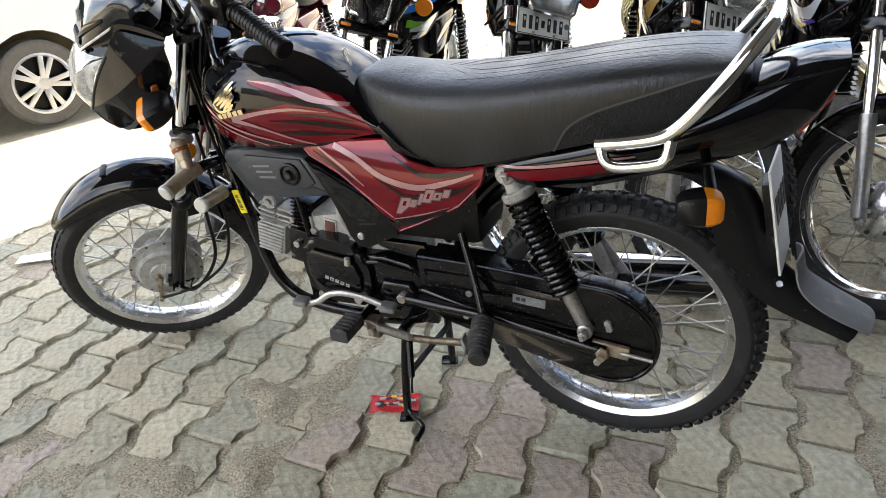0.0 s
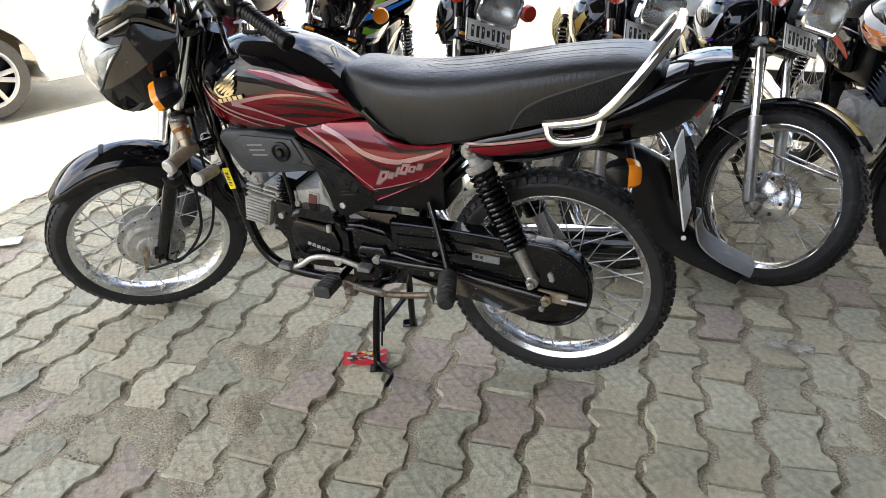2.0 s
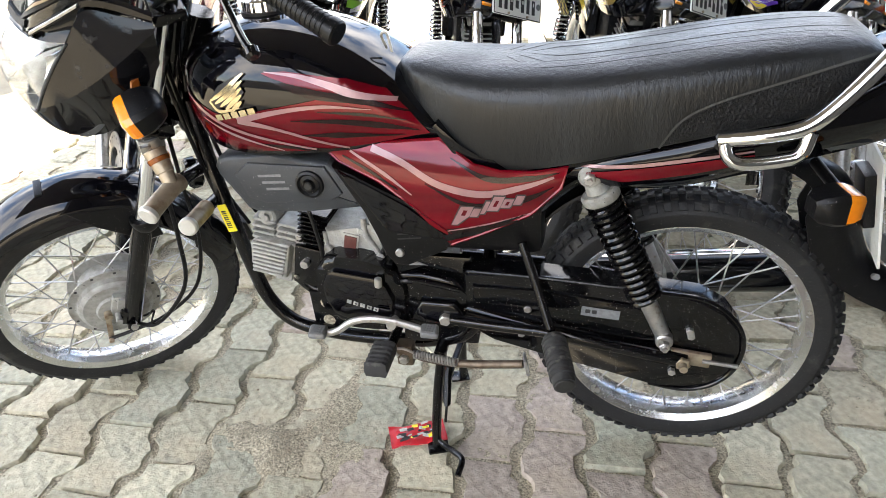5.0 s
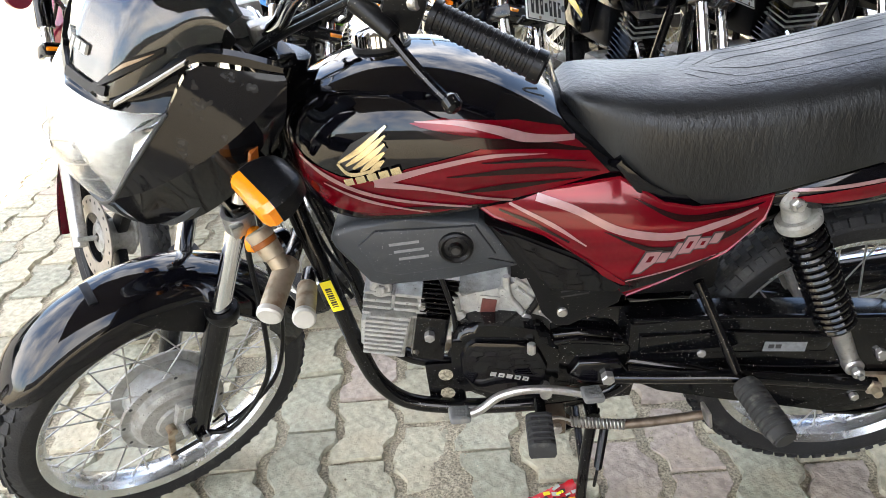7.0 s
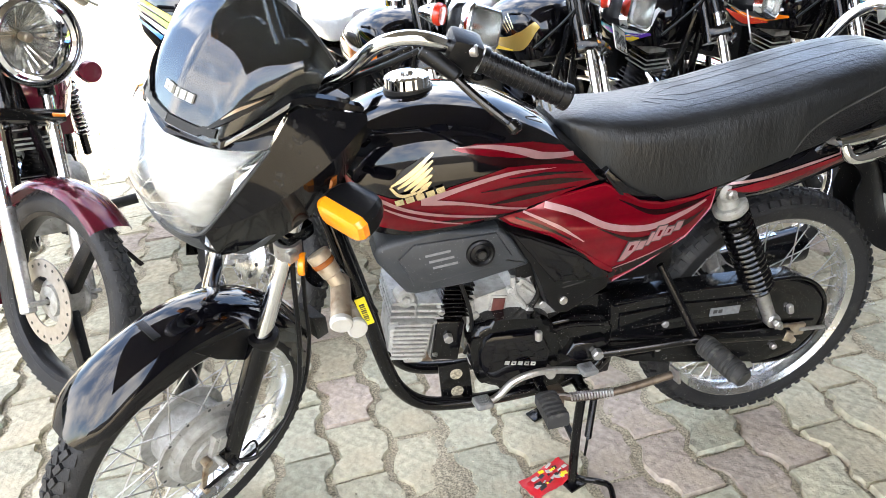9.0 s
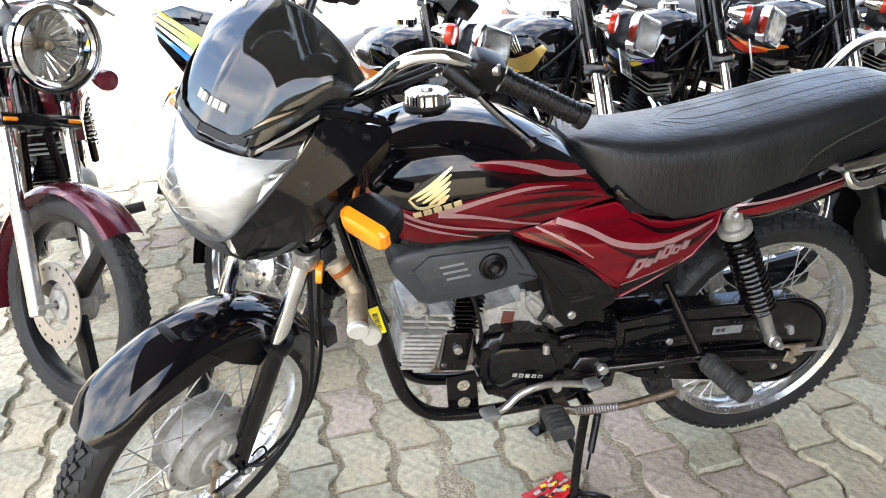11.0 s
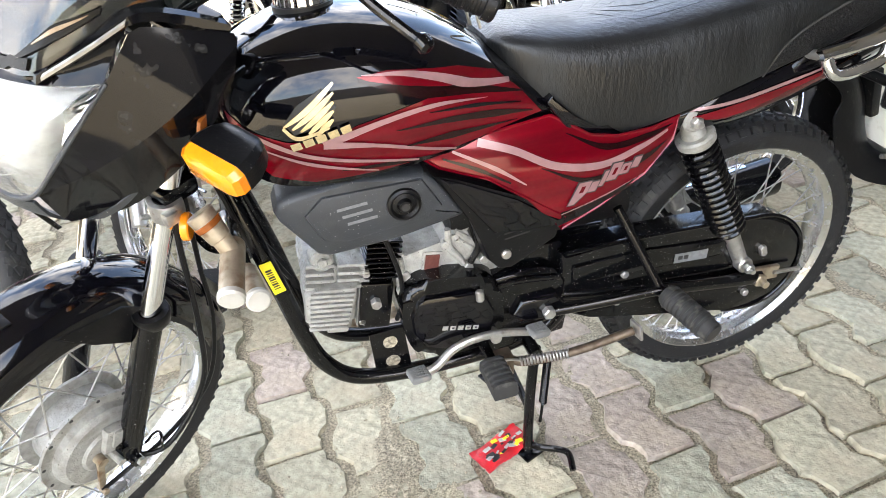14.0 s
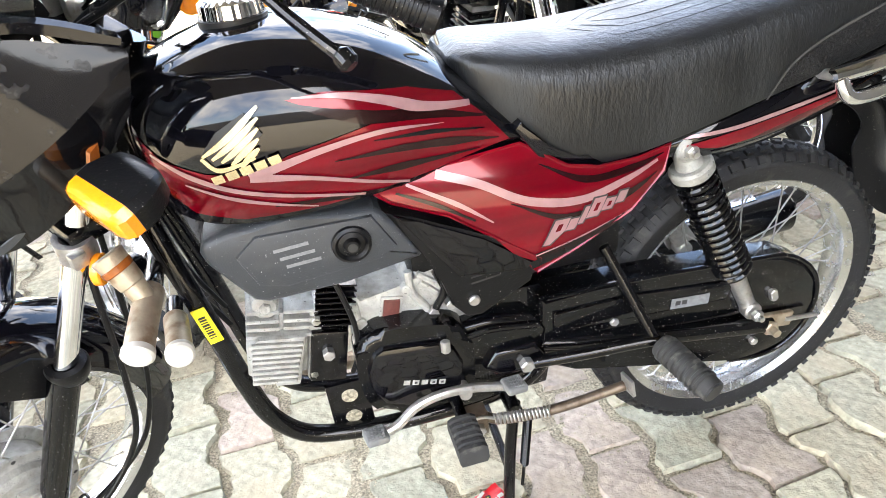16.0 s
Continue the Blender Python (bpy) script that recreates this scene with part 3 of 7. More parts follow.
for side in (-1, 1):
    y = side * 0.078
    leg = rod((fork_x(0.262), y, 0.262), (fork_x(0.54), y, 0.54), 0.0195, 0.0215, 20, bevel=0.004)
    rod((fork_x(0.262) + 0.0, y - 0.03 * 1, 0.272), (fork_x(0.262), y + 0.03, 0.272), 0.011, n=8, bm=leg)
    block((fork_x(0.29) - 0.012, y, 0.286), (0.035, 0.03, 0.04), 0.006, (0, 22, 0), bm=leg)
    lower = part("fork_leg", leg, frame_black, bike, "black lower fork leg, mud-spotted", S)
    part("bolt", rod((fork_x(0.27), y + side * 0.02, 0.272), (fork_x(0.27), y + side * 0.036, 0.272), 0.008, n=6), steel, lower, "", S)
    part("seal_collar", lathe([(0.017, 0), (0.027, 0.0), (0.029, -0.006), (0.026, -0.024), (0.022, -0.03)], 24, m=pose(fork_x(0.545), y, 0.548) @ pose(0, 0, 0, 90, 0, 0) @ pose(0, 0, 0, 0, 0, 0)), plastic_black, bike, "", S)
    part("stanchion", rod((fork_x(0.53), y, 0.53), (fork_x(0.945), y, 0.945), 0.0155, n=20), chrome, bike, "bare polished fork tube", S)
    clamp = lathe([(0.016, -0.016), (0.024, -0.016), (0.024, 0.016), (0.016, 0.016)], 22, m=pose(fork_x(0.715), y, 0.715, 90 - 0, 0, 0) @ pose(0, 0, 0, 0, 0, 0))
    block((fork_x(0.715) - 0.012, y + side * 0.024, 0.716), (0.02, 0.014, 0.022), 0.003, bm=clamp)
    part("fork_clamp", clamp, steel, bike, "", S)
    part("reflector", rod((fork_x(0.69) + 0.012, y + side * 0.024, 0.688), (fork_x(0.69) + 0.02, y + side * 0.033, 0.688), 0.021, n=20, bevel=0.002), amber, bike, "round amber reflector", S)
yoke = block((fork_x(0.735) + 0.01, 0, 0.735), (0.06, 0.19, 0.03), 0.008)
block((fork_x(0.945) + 0.01, 0, 0.948), (0.06, 0.19, 0.022), 0.007, bm=yoke)
rod((-0.36, 0, 0.70), (-0.255, 0, 0.95), 0.026, bm=yoke)
part("yoke", yoke, frame_black, bike, "", S)

# front mudguard: swept shell over the tyre
rings, C0 = [], Vector((-0.612, 0, 0.292))
for i in range(31):
    t = i / 30
    th = radians(130 - 125 * t)
    r = 0.314 + 0.028 * math.sin(math.pi * min(1, t * 1.3)) - (0.012 if t > 0.8 else 0)
    hw = 0.066 * (0.60 + 0.40 * min(1, t / 0.08) ** 0.6) * (1 - 0.25 * max(0, (t - 0.6) / 0.4))
    deep = 0.020 + 0.045 * min(1, t / 0.25)
    ring = []
    for j in range(13):
        a = math.pi * j / 12
        yy = -hw * math.cos(a)
        rr = r - deep * (1 - math.sin(a) ** 0.7)
        ring.append(C0 + Vector((rr * math.cos(th), yy, rr * math.sin(th))))
    rings.append(ring)
fend = loft(rings, caps=False, closed=False)
bmesh.ops.recalc_face_normals(fend, faces=fend.faces)
bmesh.ops.solidify(fend, geom=fend.faces[:], thickness=0.004)
guard = part("front_mudguard", fend, paint_black, bike, "glossy black curved front mudguard", S)
for side in (-1, 1):
    c = plate([(-0.60, 0.60), (-0.50, 0.575), (-0.455, 0.53), (-0.45, 0.47), (-0.485, 0.47), (-0.56, 0.545)], -0.004, 0.004, 0.002)
    part("stay", c, plastic_black, guard, "", S @ pose(0, side * 0.062, 0))
    part("bolt", rod((-0.487, side * 0.06, 0.505), (-0.487, side * 0.074, 0.505), 0.007, n=6), steel, guard, "", S)
part("clip", block((-0.632, 0, 0.632), (0.014, 0.050, 0.004), 0.0015, (0, 3, 0)), plastic_black, guard, "", S)
part("mud_flap", plate([(-0.315, 0.42), (-0.275, 0.39), (-0.268, 0.33), (-0.30, 0.335)], -0.03, 0.03, 0.003), plastic_black, guard, "", S)

# headlamp, cowl and windshield
LAMP_TOP = [(-0.527, 0.0, 0.968), (-0.515, -0.045, 0.966), (-0.495, -0.085, 0.966), (-0.470, -0.112, 0.966), (-0.452, -0.126, 0.967)]
LAMP_EDGE = [(-0.562, 0.0, 0.828), (-0.557, -0.042, 0.826), (-0.544, -0.077, 0.842), (-0.515, -0.101, 0.890), (-0.485, -0.116, 0.930), (-0.452, -0.127, 0.966)]
lamp = part("headlamp", shell((LAMP_EDGE, LAMP_TOP), 22, 14, (-0.032, -0.006, 0.002), 0.002), lamp_glass, bike, "wide clear headlamp under scuffed protective film", S)
part("lamp_bowl", shell(([(x + 0.020, y * 0.92, z) for x, y, z in LAMP_EDGE], [(x + 0.016, y * 0.92, z - 0.002) for x, y, z in LAMP_TOP]), 18, 10, (-0.020, -0.004, 0.0), 0.002), lamp_film, lamp, "pale faceted reflector", S)
for sx in (-1, 1):
    mm = S @ Matrix.Diagonal((1, -sx, 1, 1))
    part("lens_rim", tube([(x - 0.001, y - 0.001, z) for x, y, z in LAMP_EDGE], 0.0028, 8), plastic_grey, lamp, "", mm)
    # clear side pocket of the lamp with its bulb reflector
    part("side_reflector", patch([(-0.492, -0.104, 0.945), (-0.476, -0.114, 0.950), (-0.462, -0.122, 0.958)], [(-0.508, -0.104, 0.905), (-0.496, -0.108, 0.918), (-0.480, -0.117, 0.936)], 8, 5, bulge=(0.004, 0.003, 0), thick=0.001), chrome, lamp, "bright facet inside the lamp", mm)
    for z0, z1 in ((0.868, 0.900), (0.905, 0.938), (0.850, 0.862)):
        pts = [(-0.588 + 0.05 * (f - 0.15) ** 2 * 5 * (1 if f > 0.15 else 0.3) + 0.055 * abs((z0 + (z1 - z0) * f) - 0.895), -0.078 * f, z0 + (z1 - z0) * f + 0.006 * math.sin(9 * f)) for f in (0.05, 0.25, 0.5, 0.75, 0.95)]
        part("film_edge", tube([(x + 0.012, y, z) for x, y, z in pts], 0.0008, 5), label_white, lamp, "", mm)
CREASE = [(-0.546, -0.078, 0.838), (-0.505, -0.119, 0.866), (-0.452, -0.156, 0.900), (-0.396, -0.182, 0.938), (-0.322, -0.190, 0.982)]
UPPER = [(-0.545, -0.079, 0.842), (-0.516, -0.103, 0.890), (-0.486, -0.118, 0.930), (-0.452, -0.129, 0.968), (-0.430, -0.134, 0.996), (-0.405, -0.135, 1.016), (-0.362, -0.160, 1.006), (-0.319, -0.184, 0.994)]
LOWER = [(-0.548, -0.070, 0.824), (-0.524, -0.072, 0.780), (-0.503, -0.074, 0.768), (-0.458, -0.112, 0.782), (-0.405, -0.146, 0.826), (-0.366, -0.166, 0.872), (-0.330, -0.178, 0.922)]
LOWER[0] = CREASE[0] = UPPER[0]
part("lamp_cowl", shell((UPPER, CREASE, LOWER), 24, 6, (0.001, -0.001, 0.0), 0.004), cowl_paint, bike, "glossy black headlamp cowl, scratched and film-covered", S, 14)
part("chin", shell(([(-0.567, 0.0, 0.826), (-0.560, -0.040, 0.824), (-0.548, -0.068, 0.824)], [(-0.540, 0.0, 0.790), (-0.530, -0.040, 0.778), (-0.512, -0.068, 0.767)]), 12, 5, (-0.006, 0, -0.004), 0.004), plastic_grey, bike, "grey lip under the headlamp", S)
part("brow", shell((LAMP_TOP, [(-0.522, 0.0, 0.980), (-0.512, -0.045, 0.977), (-0.498, -0.086, 0.980), (-0.455, -0.113, 1.003), (-0.408, -0.130, 1.024)]), 22, 5, (0.004, 0.006, 0.0), 0.003), cowl_paint, bike, "glossy black brow over the lamp", S, 40)
for sx in (-1, 1):
    mm = S @ Matrix.Diagonal((1, -sx, 1, 1))
    rib = loft([[Vector((x, y, z)), Vector((x + 0.002, y - 0.009, z + 0.001)), Vector((x + 0.006, y - 0.008, z + 0.010)), Vector((x + 0.008, y + 0.004, z + 0.012)), Vector((x + 0.004, y + 0.006, z + 0.002))] for x, y, z in evenly([(-0.505, -0.080, 0.972), (-0.455, -0.106, 0.997), (-0.408, -0.124, 1.019), (-0.365, -0.140, 1.008), (-0.322, -0.170, 0.990)], 16)])
    part("visor_rib", rib, cowl_paint, bike, "raised black rib beside the windshield", mm, 25)
    part("rib_slot", loft([[Vector((x - 0.0015, y - 0.0115, z + 0.004)), Vector((x - 0.0005, y - 0.0115, z + 0.008)), Vector((x + 0.003, y - 0.0105, z + 0.0105)), Vector((x + 0.002, y - 0.008, z + 0.005))] for x, y, z in evenly([(-0.498, -0.084, 0.975), (-0.455, -0.106, 0.997), (-0.414, -0.122, 1.017)], 8)]), steel, bike, "", mm)
    part("cowl_edge", tube([(x, y - 0.001, z) for x, y, z in UPPER[:4]], 0.0024, 8), plastic_grey, bike, "pale edge of the cowl beside the lamp", mm)
    part("cowl_vent", loft([[Vector((x, y, z)), Vector((x + 0.003, y - 0.004, z + 0.002)), Vector((x + 0.004, y - 0.003, z - 0.006 * w)), Vector((x + 0.001, y + 0.004, z - 0.004 * w))] for (x, y, z), w in zip(evenly([(-0.505, -0.088, 0.778), (-0.470, -0.112, 0.800), (-0.438, -0.133, 0.838)], 8), (0.3, 1.4, 1.5, 1.5, 1.4, 1.3, 1.1, 0.8, 0.3))]), plastic_grey, bike, "pale moulded vent under the cowl", mm)
    part("side_reflector", loft([[Vector((x, -0.1745 + 0.25 * (x + 0.38), z)) for x, z in ((-0.396 + d, 0.868 + e), (-0.372 - d, 0.884 + e), (-0.368 - d, 0.908 - e), (-0.384 + d, 0.904 - e))] if k == 0 else [Vector((x, -0.1785 + 0.25 * (x + 0.38), z)) for x, z in ((-0.396 + d, 0.868 + e), (-0.372 - d, 0.884 + e), (-0.368 - d, 0.908 - e), (-0.384 + d, 0.904 - e))] for k, d, e in ((0, 0.0, 0.0), (1, 0.002, 0.002))]), amber_dark, bike, "small dim amber side reflector", mm)
W0 = [(-0.522, 0.0, 0.980), (-0.512, -0.045, 0.977), (-0.499, -0.083, 0.980), (-0.455, -0.105, 1.003), (-0.408, -0.122, 1.026), (-0.366, -0.130, 1.010)]
W1 = [(-0.366, 0.0, 1.137), (-0.356, -0.050, 1.130), (-0.347, -0.100, 1.106), (-0.343, -0.132, 1.080), (-0.340, -0.147, 1.062)]
WB = Vector((-0.012, -0.008, 0.014))
shield = part("windshield", shell((W0, W1), 20, 14, WB, 0.003), smoke, bike, "smoked plastic windshield with moulded vents", S)
part("shield_edge", both(tube([(x, y, z + 0.001) for x, y, z in W1], 0.0022, 8)), plastic_black, shield, "", S)
WA, WC = evenly(W0, 64), evenly(W1, 64)


def shield_at(u, v, h):
    i = u * 64
    k = min(63, int(i))
    p, q = WA[k].lerp(WA[k + 1], i - k), WC[k].lerp(WC[k + 1], i - k)
    c = p.lerp(q, v) + Vector((WB.x, WB.y * min(1.0, 3.0 * u), WB.z)) * math.sin(math.pi * v)
    t = (WA[k + 1] - WA[k]).normalized()
    nrm = t.cross(q - p).normalized()
    if nrm.x > 0 and nrm.y > -0.2:
        nrm = -nrm
    return c + nrm * h


def shield_chip(us, vs, h, w=0.07):
    """A raised strip on the windshield along (us, vs), w of its height wide."""
    ws = w if isinstance(w, (list, tuple)) else [w] * len(us)
    return loft([[shield_at(u, v - k / 2, -0.001), shield_at(u, v - k / 2, h), shield_at(u, v + k / 2, h), shield_at(u, v + k / 2, -0.001)] for u, v, k in zip(us, vs, ws)])


for sx in (-1, 1):
    mm = S @ Matrix.Diagonal((1, -sx, 1, 1))
    us = [0.27 + 0.42 * i / 12 for i in range(13)]
    vs = [0.075 + 0.105 * math.sin(math.pi * 0.5 * min(1, i / 5)) - 0.02 * max(0, i - 5) / 7 for i in range(13)]
    part("vent", shield_chip(us, vs, 0.0045, [0.02 + 0.075 * min(1, i / 4) - 0.045 * max(0, i - 6) / 6 for i in range(13)]), plastic_black, shield, "moulded air slot", mm)
    part("vent_slot", shield_chip(us[2:11], [v + 0.012 for v in vs[2:11]], 0.0056, [0.006, 0.018, 0.028, 0.028, 0.026, 0.022, 0.018, 0.012, 0.004]), rust, shield, "", mm)
    part("hem", shield_chip([0.022 * i for i in range(16)], [0.035 + 0.02 * (i > 10) for i in range(16)], 0.004, 0.055), plastic_black, shield, "thick lower hem of the windshield", mm)
for i in range(5):
    y = -0.030 + 0.0125 * i
    w = (0.0095, 0.0095, 0.0095, 0.0095, 0.0095)[i]
    sgn = 1 if y + w / 2 <= 0 else -1
    us = [abs(yy) / 0.245 for yy in (y, y + w / 2, y + w)]
    part("emblem_bar", shield_chip(us, [0.205] * 3, 0.0042, 0.055), label_white, shield, "pale lettering band", S @ Matrix.Diagonal((1, sgn, 1, 1)))
dash = block((-0.36, 0, 1.000), (0.06, 0.17, 0.05), 0.018, (0, -28, 0))
part("dashboard", dash, plastic_black, bike, "black instrument housing", S)
for sx in (-1, 1):
    d0 = lathe([(0.0, 0.0), (0.030, 0.0), (0.036, 0.004), (0.040, 0.014), (0.034, 0.018), (0.034, 0.010), (0.0, 0.010)], 30, m=pose(-0.338, sx * 0.047, 1.020) @ pose(0, 0, 0, 62, 0, 90))
    part("gauge_ring", d0, chrome, bike, "bright ring of a gauge", S)
part("ignition_switch", rod((-0.30, 0.0, 0.955), (-0.285, 0.0, 0.985), 0.02, n=16, bevel=0.003), steel, bike, "", S)

# handlebar, grips, levers, cables
H = S
S = steering(28.0)
BAR = [(-0.285, 0.0, 0.975), (-0.283, -0.055, 0.978), (-0.272, -0.115, 1.015), (-0.252, -0.172, 1.070), (-0.205, -0.212, 1.080), (-0.120, -0.238, 1.036), (-0.035, -0.325, 0.990)]
bar = tube(BAR, 0.011, 14)
both(bar)
part("handlebar", bar, chrome, bike, "chromed handlebar", S)
for sx in (-1, 1):
    G0, G1 = Vector((-0.118, sx * 0.240, 1.035)), Vector((-0.028, sx * 0.332, 0.986))
    rows = [(-0.015, 0.0205), (0.045, 0.0205), (0.05, 0.0176)]
    for i in range(13):
        f = 0.09 + 0.064 * i
        rows += [(f, 0.0174), (f + 0.006, 0.0185), (f + 0.030, 0.0185), (f + 0.036, 0.0174)]
    rows += [(0.935, 0.0174), (0.94, 0.0205), (1.03, 0.0205), (1.05, 0.018)]
    g = turned_rod(G0, G1, rows)
    part("grip", g, peg_rubber if sx > 0 else plastic_black, bike, "ribbed black rubber grip", S)
    sw = block((-0.148, sx * 0.226, 1.052), (0.050, 0.046, 0.052), 0.009, (10, 20, sx * 25))
    swo = part("switch_box", sw, plastic_black, bike, "black switch housing", S)
    part("switch_button", rod((-0.148, sx * 0.246, 1.060), (-0.142, sx * 0.256, 1.062), 0.009, n=12, bevel=0.002), steel, swo, "", S)
    lv = tube([(-0.190, sx * 0.212, 1.052), (-0.178, sx * 0.245, 1.030), (-0.168, sx * 0.285, 1.010), (-0.158, sx * 0.325, 0.994), (-0.150, sx * 0.345, 0.984)], 0.0062, 10)
    lvo = part("lever", lv, frame_black, bike, "black hand lever with ball end", S)
    part("ball_end", rod((-0.150, sx * 0.338, 0.988), (-0.147, sx * 0.355, 0.978), 0.0108, n=16, bevel=0.0045), frame_black, lvo, "", S)
    part("lever_perch", rod((-0.198, sx * 0.198, 1.058), (-0.172, sx * 0.252, 1.028), 0.014, 0.011, 14, bevel=0.003), plastic_black, bike, "", S)
for k, dy in ((0, 0.0), (1, 0.018)):
    part("cable", tube([(-0.20, -0.195 + dy, 1.056), (-0.235, -0.16 + dy, 1.030), (-0.27, -0.10 + dy, 0.99), (-0.315, -0.06, 0.95), (-0.33, -0.045, 0.88)], 0.0045), plastic_black, bike, "black control cable", S)
    part("cable", tube([(-0.20, 0.195 - dy, 1.056), (-0.235, 0.16 - dy, 1.030), (-0.27, 0.10 - dy, 0.99), (-0.315, 0.06, 0.95), (-0.33, 0.045, 0.88)], 0.0045), plastic_black, bike, "black control cable", S)
part("mirror_stem", tube([(-0.262, 0.150, 1.055), (-0.300, 0.165, 1.105), (-0.36, 0.190, 1.155), (-0.43, 0.215, 1.215)], 0.0055, 10), chrome, bike, "thin bright mirror stem", S)
sides("bar_clamp", block((-0.285, -0.04, 0.972), (0.036, 0.026, 0.034), 0.006), steel, bike, "", S)

# front indicators: black shell, amber lens, stalk
SEC = ((-0.026, -0.012), (-0.021, -0.019), (0.021, -0.019), (0.026, -0.013), (0.026, 0.013), (0.021, 0.019), (-0.021, 0.019), (-0.026, 0.012))
for sx in (-1, 1):
    M0 = H @ pose(-0.398, sx * 0.222, 0.872, 0, -14, -sx * 3)
    shell = loft([[Vector((x, y * s * 1.5, z * s)) for y, z in SEC] for x, s in ((0.0, 1.16), (0.016, 1.16), (0.034, 1.02), (0.046, 0.82), (0.052, 0.5))])
    sho = part("indicator", shell, plastic_black, bike, "black turn indicator with an amber lens", M0)
    le = loft([[Vector((x, y * s * 1.5, z * s)) for y, z in SEC] for x, s in ((0.003, 1.13), (-0.010, 1.12), (-0.017, 1.0), (-0.020, 0.80))])
    part("lens", le, amber, sho, "amber lens", M0)
    part("stalk", rod((-0.376, sx * 0.188, 0.868), (-0.368, sx * 0.140, 0.878), 0.012, 0.016), plastic_black, sho, "", H)

# fuel tank with its graphics
TANK = [(-0.278, 0.800, 0.835, 0.030), (-0.262, 0.760, 0.862, 0.070), (-0.235, 0.722, 0.884, 0.104), (-0.19, 0.702, 0.904, 0.130), (-0.12, 0.697, 0.919, 0.145), (-0.04, 0.700, 0.914, 0.148), (0.04, 0.706, 0.892, 0.142),
        (0.11, 0.712, 0.855, 0.128), (0.17, 0.718, 0.808, 0.114), (0.215, 0.722, 0.762, 0.104), (0.235, 0.724, 0.742, 0.098)]
TK = dict(power=2.5, belly=0.42, tuck=0.16)
tank = part("fuel_tank", body(TANK, 40, 16, **TK), paint_black, bike, "black fuel tank with red flame graphics", None, 40)


def tank_y(x, z):
    return -(flank(TANK, x, z, **TK) + 0.0026)


def tank_y2(x, z):
    return -(flank(TANK, x, z, **TK) + 0.0036)


RED_A = [(-0.247, 0.822), (-0.224, 0.796), (-0.179, 0.778), (-0.13, 0.77), (-0.082, 0.788), (0.019, 0.806), (-0.033, 0.832), (-0.072, 0.850), (-0.03, 0.852), (0.071, 0.836), (0.131, 0.815),
         (0.167, 0.78), (0.201, 0.738), (0.1, 0.720), (0.024, 0.712), (-0.051, 0.706), (-0.15, 0.706), (-0.205, 0.722), (-0.238, 0.765)]
for sx in (-1, 1):
    mm = Matrix.Diagonal((1, -sx, 1, 1))
    part("red_graphic", on_flank(TANK, RED_A, 0.0013, **TK), paint_red, tank, "deep red metallic graphic", mm)
    for pts, wd, mt in (([(-0.065, 0.852), (-0.01, 0.845), (0.04, 0.830), (0.085, 0.812), (0.150, 0.798)], (0.001, 0.008, 0.013, 0.006), paint_silver),
                        ([(0.110, 0.786), (0.032, 0.795), (-0.047, 0.787), (-0.13, 0.768)], (0.0005, 0.006, 0.008, 0.012), paint_silver),
                        ([(-0.13, 0.768), (-0.059, 0.754), (0.025, 0.725), (0.06, 0.714)], (0.012, 0.006, 0.005, 0.004), paint_silver),
                        ([(-0.236, 0.803), (-0.193, 0.774), (-0.131, 0.746), (0.001, 0.712)], (0.003, 0.007, 0.006, 0.004), paint_silver),
                        ([(-0.205, 0.766), (-0.146, 0.738), (-0.059, 0.709)], (0.002, 0.006, 0.002), paint_silver),
                        ([(-0.07, 0.846), (0.006, 0.818), (0.09, 0.802), (0.17, 0.778)], (0.002, 0.016, 0.012, 0.002), paint_dark_red),
                        ([(-0.03, 0.770), (0.05, 0.768), (0.12, 0.758), (0.185, 0.745)], (0.001, 0.009, 0.012, 0.001), paint_dark_red),
                        ([(0.02, 0.786), (0.09, 0.779), (0.165, 0.764)], (0.001, 0.006, 0.001), paint_black),
                        ([(-0.02, 0.742), (0.05, 0.742), (0.16, 0.736)], (0.001, 0.012, 0.001), paint_dark_red),
                        ([(-0.11, 0.722), (-0.03, 0.715), (0.05, 0.709)], (0.004, 0.008, 0.003), paint_dark_red)):
        part("stripe", ribbon(pts, wd, tank_y if mt is not paint_silver else tank_y2), mt, tank, "", mm)
    # winged emblem on a dark base: five feathers and a bar of small blocks
    part("emblem_base", ribbon([(-0.170, 0.796), (-0.145, 0.812), (-0.112, 0.832)], (0.020, 0.036, 0.030), tank_y2), ink, tank, "", mm)
    for i in range(5):
        f = i / 4
        p0 = (-0.176 + 0.010 * i, 0.8005 - 0.0042 * i)
        p2 = (-0.1035 - 0.002 * i, 0.8500 - 0.0115 * i)
        p1 = (p0[0] + (p2[0] - p0[0]) * 0.45, p0[1] + (p2[1] - p0[1]) * 0.45 - 0.0030 + 0.0010 * i)
        part("emblem_feather", ribbon([p0, p1, p2], (0.003, 0.0062, 0.0076, 0.0074, 0.003), lambda x, z: tank_y(x, z) - 0.0025), gold, tank, "gold winged emblem", mm)
    part("emblem_spine", ribbon([(-0.178, 0.799), (-0.160, 0.783), (-0.118, 0.793)], (0.004, 0.006, 0.003), lambda x, z: tank_y(x, z) - 0.0028), gold, tank, "", mm)
    for i in range(5):
        part("emblem_bar", ribbon([(-0.172 + 0.0170 * i, 0.7695 + 0.0040 * i), (-0.1585 + 0.0170 * i, 0.7728 + 0.0040 * i)], (0.0105, 0.0105), lambda x, z: tank_y(x, z) - 0.0024), gold, tank, "", mm)
